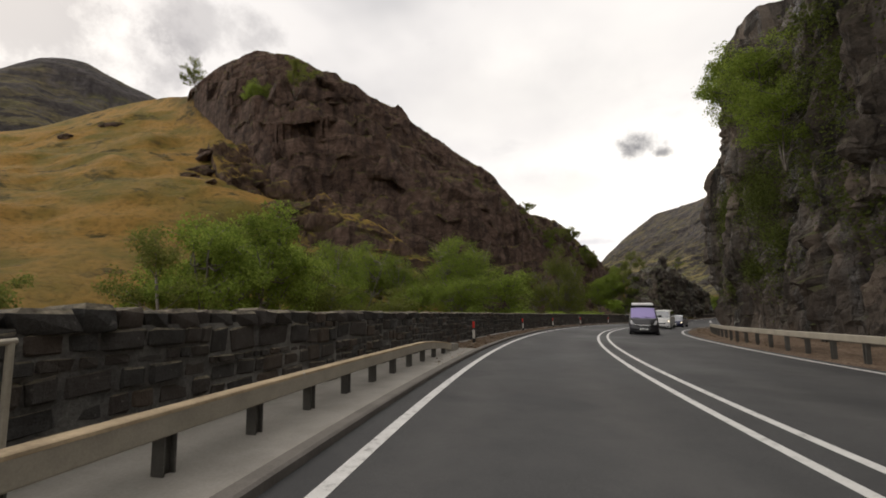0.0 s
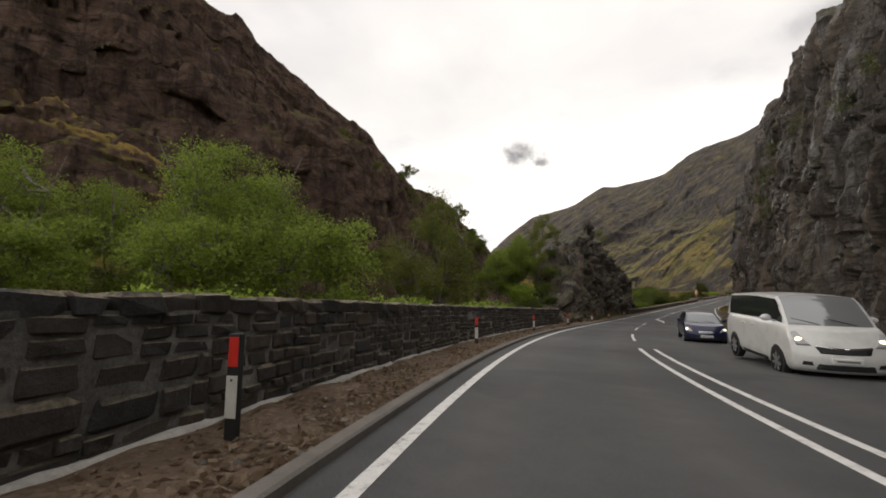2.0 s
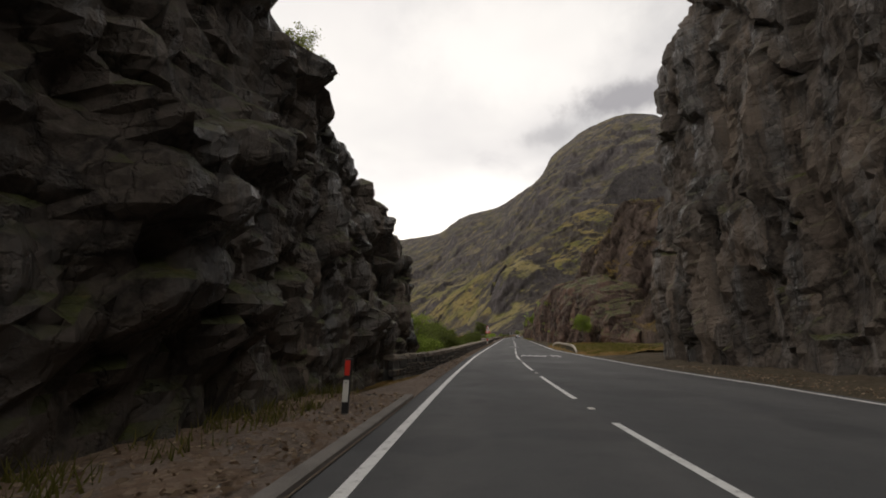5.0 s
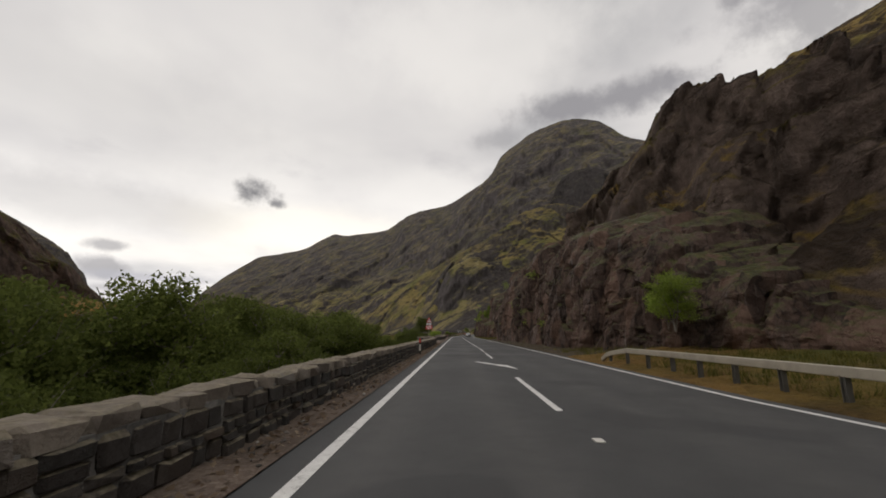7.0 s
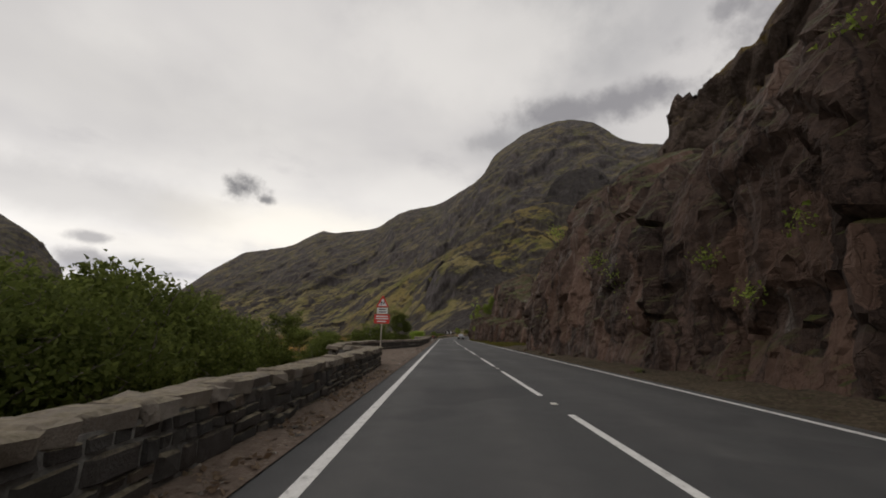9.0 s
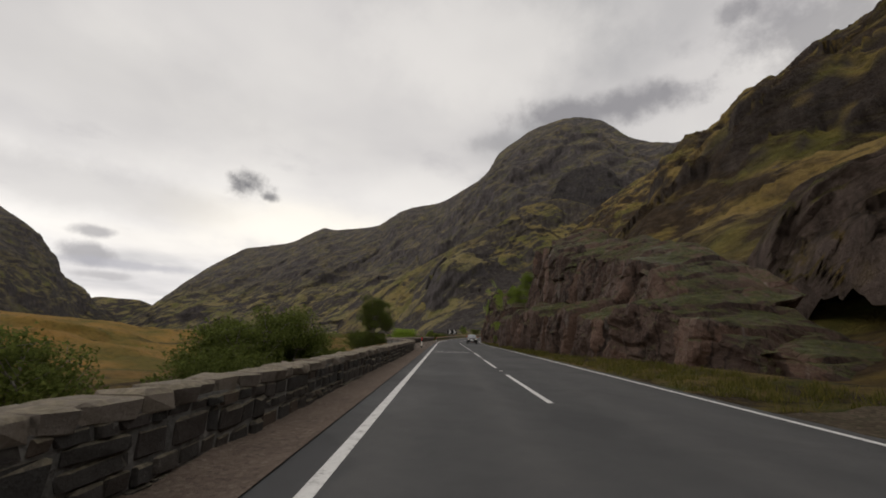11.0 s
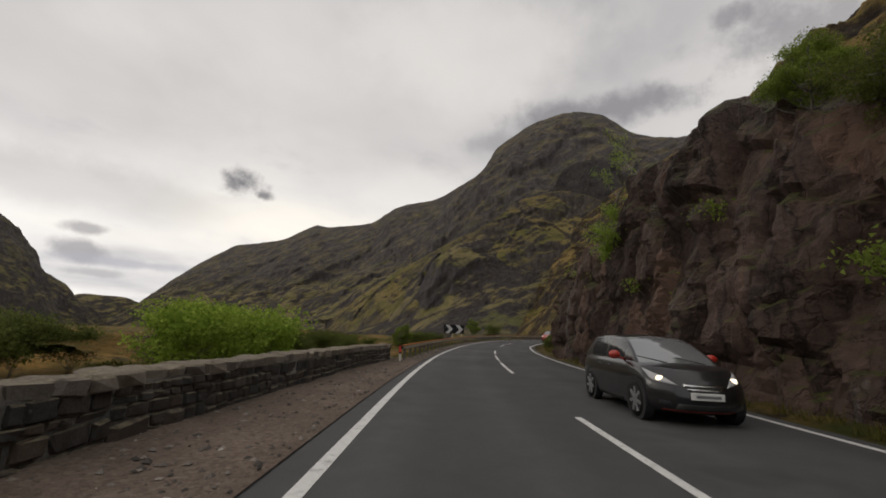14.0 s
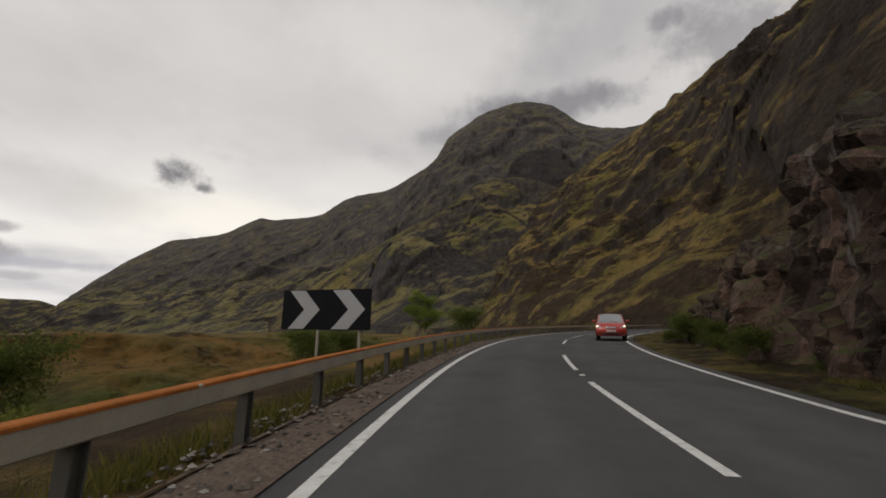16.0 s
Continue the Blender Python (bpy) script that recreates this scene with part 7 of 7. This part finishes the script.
def greenhouse(spec, car, paint):
    a0, a1, a2, a3 = spec["cabin"]
    wb, wr, zr = spec["half"] * 0.90, spec["roof_half"], spec["roof"]
    ty, tz = zip(*spec["top"])
    ts = np.concatenate([np.linspace(0, 0.30, 9), np.linspace(0.30, 0.75, 16)[1:], np.linspace(0.75, 1, 8)[1:]])
    vs = np.array([0, 0.07, 0.3, 0.55, 0.8, 0.91, 1.0])
    xs = np.array([-1, -0.93, -0.7, -0.4, -0.13, 0.13, 0.4, 0.7, 0.93, 1])
    ky = np.interp(ts, [0, 0.30, 0.75, 1], [a0, a1, a2, a3])
    lift = np.interp(ts, [0, 0.10, 0.22, 0.30, 0.45, 0.60, 0.75, 0.87, 1.0], [0, 0.37, 0.76, 0.92, 1.0, 1.0, 0.94, 0.55, 0.0])
    zb = np.interp(ky, ty, tz) - 0.02
    kz = zb + (zr - zb) * lift
    kx = wb + (wr - wb) * lift
    groups = {}

    def add(key, quad):
        groups.setdefault(key, []).append(quad)

    def side(i, j, sx):
        v = vs[j]
        return (sx * (wb + (kx[i] - wb) * v + 0.03 * math.sin(math.pi * v) * lift[i]), ky[i], zb[i] + (kz[i] - zb[i]) * v)

    def top(i, j):
        return (kx[i] * xs[j], ky[i] + (0.10 if i < 10 else 0.0) * (1 - xs[j] ** 2) * (1 - i / 10), kz[i] + 0.05 * (1 - xs[j] ** 2) * min(1, lift[i] * 1.5))

    for i in range(len(ts) - 1):
        t, y = (ts[i] + ts[i + 1]) / 2, (ky[i] + ky[i + 1]) / 2
        for sx in (-1, 1):
            for j in range(len(vs) - 1):
                key = "frame"
                if 0 < j < 5 and not (j == 4 and t < 0.2):
                    for k, (p, q) in enumerate(spec["windows"]):
                        if q < y < p:
                            key = ("side_window", sx, k)
                quad = [side(i, j, sx), side(i + 1, j, sx), side(i + 1, j + 1, sx), side(i, j + 1, sx)]
                add(key, quad if sx < 0 else quad[::-1])
        for j in range(len(xs) - 1):
            edge = j in (0, len(xs) - 2)
            key = "frame" if edge else "windscreen" if t < 0.29 else "roof" if t < 0.77 else "rear_window"
            if t > 0.77 and spec.get("solid_tail"):
                key = "frame"
            add("roof" if key == "frame" and 0.30 < t < 0.77 else key, [top(i, j), top(i, j + 1), top(i + 1, j + 1), top(i + 1, j)][::-1])
    for key, quads in groups.items():
        pname = key if isinstance(key, str) else key[0]
        bm = bmesh.new()
        for q in quads:
            bm.faces.new([bm.verts.new(c) for c in q])
        bmesh.ops.remove_doubles(bm, verts=bm.verts, dist=0.0005)
        bmesh.ops.recalc_face_normals(bm, faces=bm.faces)
        mat = {"windscreen": VIOLET if spec.get("violet") else SCREEN, "side_window": GLASS, "rear_window": GLASS}.get(pname, paint)
        part({"frame": "window_frame"}.get(pname, pname), bm, mat, car, "dark reflecting glass" if mat in (SCREEN, VIOLET, GLASS) else "", smooth=True)
    # wipers at the foot of the screen
    for x in (-0.45, 0.25):
        bm = bmesh.new()
        tube(bm, (x, ky[0] + 0.10, zb[0] + 0.05), (x + 0.5, ky[1] + 0.12, kz[1] + 0.06), 0.012, 0.008, 6)
        part("wiper", bm, BLACK, car)


def vehicle(name, m, label, category, paint, spec, lights_on=False, roof_load=False):
    """The nose faces +y."""
    car = empty(name, m, label, category)
    P = bodywork(spec)
    part("body", block_mesh(P), paint, car, smooth=True)
    greenhouse(spec, car, paint)
    r, hw = spec["wheel"], spec["half"]
    for y in spec["axles"]:
        for sx in (-1, 1):
            bm = bmesh.new()
            bmesh.ops.create_cone(bm, cap_ends=True, segments=28, radius1=r * 1.17, radius2=r * 1.17, depth=0.16, matrix=Matrix.Translation((sx * (hw - 0.085), y, r * 1.06)) @ Matrix.Rotation(radians(90), 4, "Y"))
            part("wheel_arch", bm, BLACK, car)
            bm = bmesh.new()
            bmesh.ops.create_cone(bm, cap_ends=True, segments=28, radius1=r, radius2=r, depth=0.21, matrix=Matrix.Translation((sx * (hw - 0.105), y, r)) @ Matrix.Rotation(radians(90), 4, "Y"))
            bmesh.ops.bevel(bm, geom=[e for e in bm.edges if any(len(f.verts) > 6 for f in e.link_faces)], offset=0.035, segments=2, affect="EDGES")
            wheel = part("wheel", bm, TYRE, car, smooth=True)
            bm = bmesh.new()
            bmesh.ops.create_cone(bm, cap_ends=True, segments=24, radius1=r * 0.66, radius2=r * 0.66, depth=0.012, matrix=Matrix.Translation((sx * (hw - 0.002), y, r)) @ Matrix.Rotation(radians(90), 4, "Y"))
            part("hub", bm, BLACK, wheel)
            bm = bmesh.new()
            for k in range(7):
                box(bm, (-0.010, -0.028, 0.0), (0.012, 0.028, r * 0.66), 0.004, Matrix.Translation((sx * (hw + 0.006), y, r)) @ Matrix.Rotation(math.tau * k / 7, 4, "X"))
            part("rim", bm, ALLOY, wheel)
    for sx in (-1, 1):
        lamp = patch("headlight", P, [(sx * x, z) for x, z in spec["lamp"]], LAMP, car, "clear glass headlight", 0.012)
        if lights_on:
            x, z = [sum(q[k] for q in spec["lamp"]) / 4 for k in (0, 1)]
            c = P(sx * (x + spec.get("bulb", 0.0)), 1, z)
            bm = bmesh.new()
            bmesh.ops.create_uvsphere(bm, u_segments=12, v_segments=8, radius=0.055, matrix=Matrix.Translation(c + Vector((0, 0.005, 0))) @ Matrix.Diagonal((1.3, 0.5, 0.9, 1)))
            part("bulb", bm, HEAD_ON, lamp, "lit warm white bulb", smooth=True)
        patch("fog_light", P, [(sx * 0.66, 0.20), (sx * 0.86, 0.20), (sx * 0.84, 0.31), (sx * 0.68, 0.31)], BLACK, car, "dark recess of the fog light", 0.006)
        patch("tail_light", P, [(sx * 0.72, 0.55), (sx * 0.98, 0.55), (sx * 0.98, 0.9), (sx * 0.78, 0.9)], TAIL_OFF, car, "red tail light", 0.012, "tail")
        patch("sill", P, [(0.30, 0.01), (0.70, 0.01), (0.70, 0.10), (0.30, 0.10)], BLACK, car, "", 0.008, sx)
        for y in (0.50, 0.34):
            patch("door_handle", P, [(y, 0.80), (y + 0.035, 0.80), (y + 0.035, 0.84), (y, 0.84)], paint, car, "", 0.03, sx, 2, 1)
        yy, zz = spec["cabin"][0] - 0.55, float(np.interp(spec["cabin"][0], *zip(*spec["top"])))
        bm = bmesh.new()
        bmesh.ops.create_uvsphere(bm, u_segments=12, v_segments=8, radius=1, matrix=Matrix.Translation((sx * (hw + 0.10), yy, zz + 0.12)) @ Matrix.Diagonal((0.12, 0.07, 0.085, 1)))
        tube(bm, (sx * (hw - 0.10), yy, zz + 0.04), (sx * (hw + 0.06), yy, zz + 0.09), 0.025, 0.02, 8)
        part("door_mirror", bm, spec.get("accent", paint), car, "red mirror housing" if "accent" in spec else "", smooth=True)
    if "accent" in spec:
        patch("lower_trim", P, [(-0.80, 0.05), (0.80, 0.05), (0.80, 0.09), (-0.80, 0.09)], spec["accent"], car, "red trim line", 0.014)
    grille = patch("grille", P, spec["grille"], BLACK, car, "black grille", 0.008)
    for q in spec["strips"]:
        patch("chrome_strip", P, q, CHROME, grille, "chrome strip", 0.02, nx=6, nz=1)
    patch("air_intake", P, [(-0.62, 0.10), (0.62, 0.10), (0.56, 0.27), (-0.56, 0.27)], BLACK, car, "black lower air intake", 0.008)
    z = spec["plate"]
    y = P(0, 1, (z - spec["sill"]) / (np.interp(spec["front"], *zip(*spec["top"])) - spec["sill"])).y
    bm = bmesh.new()
    box(bm, (-0.26, y - 0.02, z - 0.055), (0.26, y + 0.04, z + 0.055), 0.004)
    board = part("number_plate", bm, PLATE, car, "white plate with a dark bar")
    bm = bmesh.new()
    box(bm, (-0.20, y + 0.038, z - 0.022), (0.20, y + 0.044, z + 0.022))
    part("text_bar", bm, PLATE_BAR, board)
    if roof_load:
        zt = spec["roof"] + 0.04
        bm = bmesh.new()
        box(bm, (-0.72, -1.5, zt + 0.08), (0.72, 0.75, zt + 0.21), 0.06)
        part("roof_load", bm, SIGN_WHITE, car, "white load strapped to the roof")
        for yy in (-1.2, -0.2, 0.55):
            bm = bmesh.new()
            box(bm, (-0.78, yy - 0.03, zt - 0.06), (0.78, yy + 0.03, zt + 0.085), 0.01)
            part("roof_bar", bm, BLACK, car)
    return car


VAN = dict(front=2.40, back=2.40, sill=0.24, half=0.95, bow=0.20, roof=1.95, roof_half=0.78, cabin=(1.80, 1.15, -2.1, -2.38), solid_tail=True,
           top=[(-2.4, 1.27), (1.2, 1.29), (1.75, 1.27), (2.0, 1.17), (2.2, 1.05), (2.4, 0.96)], nose=[(0, 0.14), (0.10, 0.03), (0.42, 0.0), (0.58, 0.03), (0.80, 0.12), (1, 0.30)],
           windows=[(1.60, 0.55), (0.42, -0.75), (-0.88, -2.0)], wheel=0.33, axles=(1.50, -1.50), lamp=[(0.64, 0.74), (0.90, 0.70), (0.95, 0.92), (0.86, 0.95)],
           grille=[(-0.50, 0.58), (0.50, 0.58), (0.58, 0.72), (-0.58, 0.72)], strips=[[(-0.58, 0.72), (0, 0.68), (0, 0.72), (-0.58, 0.755)], [(0, 0.68), (0.58, 0.72), (0.58, 0.755), (0, 0.72)]], plate=0.53)
CAR = dict(front=2.20, back=2.20, sill=0.20, half=0.90, bow=0.34, roof=1.47, roof_half=0.61, cabin=(1.15, 0.25, -1.15, -2.0),
           top=[(-2.2, 1.02), (-1.2, 1.01), (1.0, 1.01), (1.6, 0.93), (2.0, 0.83), (2.2, 0.77)], nose=[(0, 0.16), (0.12, 0.03), (0.45, 0.0), (0.70, 0.05), (0.86, 0.15), (1, 0.32)],
           windows=[(0.62, -0.38), (-0.46, -1.35)], wheel=0.33, axles=(1.35, -1.32), lamp=[(0.66, 0.70), (0.94, 0.70), (0.99, 0.92), (0.78, 0.86)], bulb=0.06,
           grille=[(-0.34, 0.62), (0.34, 0.62), (0.42, 0.76), (-0.42, 0.76)], strips=[[(-0.42, 0.72), (0.42, 0.72), (0.42, 0.765), (-0.42, 0.765)], [(-0.38, 0.65), (0.38, 0.65), (0.38, 0.68), (-0.38, 0.68)]], plate=0.43)
HATCH = dict(CAR, front=1.95, back=1.90, half=0.86, roof=1.47, roof_half=0.60, cabin=(1.10, 0.20, -1.45, -1.85), top=[(-2.0, 1.0), (0.9, 0.99), (1.4, 0.92), (1.95, 0.78)], windows=[(0.55, -0.40), (-0.48, -1.35)], axles=(1.20, -1.25),
             lamp=[(0.50, 0.72), (0.90, 0.76), (0.99, 0.95), (0.70, 0.86)], bulb=0.0, plate=0.50)
SUV = dict(CAR, front=2.10, back=2.05, sill=0.27, half=0.91, bow=0.22, roof=1.66, roof_half=0.68, cabin=(1.15, 0.40, -1.55, -2.0), top=[(-2.1, 1.10), (0.9, 1.10), (1.5, 1.06), (2.1, 0.96)], windows=[(0.62, -0.35), (-0.43, -1.5)], wheel=0.36, axles=(1.30, -1.28), plate=0.58)
vehicle("van", spot(34.6, 6.75, 0, 180), "black panel van with a white roof load", "van", car_paint("black_paint", (0.014, 0.014, 0.018)), dict(VAN, violet=True), roof_load=True)
vehicle("van", spot(53.0, 7.5, 0, 180), "white passenger van with lit headlights", "van", car_paint("white_paint", (0.66, 0.66, 0.65), 0.0), VAN, True)
vehicle("car", spot(65.0, 7.25, 0, 180), "dark blue saloon car with lit headlights", "car", car_paint("dark_blue_paint", (0.010, 0.014, 0.055)), CAR, True)
vehicle("car", spot(287.5, 5.5, 0, 180), "black hatchback car with lit headlights", "car", car_paint("black_car_paint", (0.014, 0.014, 0.016)), dict(HATCH, accent=car_paint("red_trim", (0.45, 0.03, 0.015), 0.0)), True)
vehicle("car", spot(350.5, 6.2, 0, 180), "red sport utility car with lit headlights", "car", car_paint("red_paint", (0.42, 0.03, 0.02), 0.1), SUV, True)
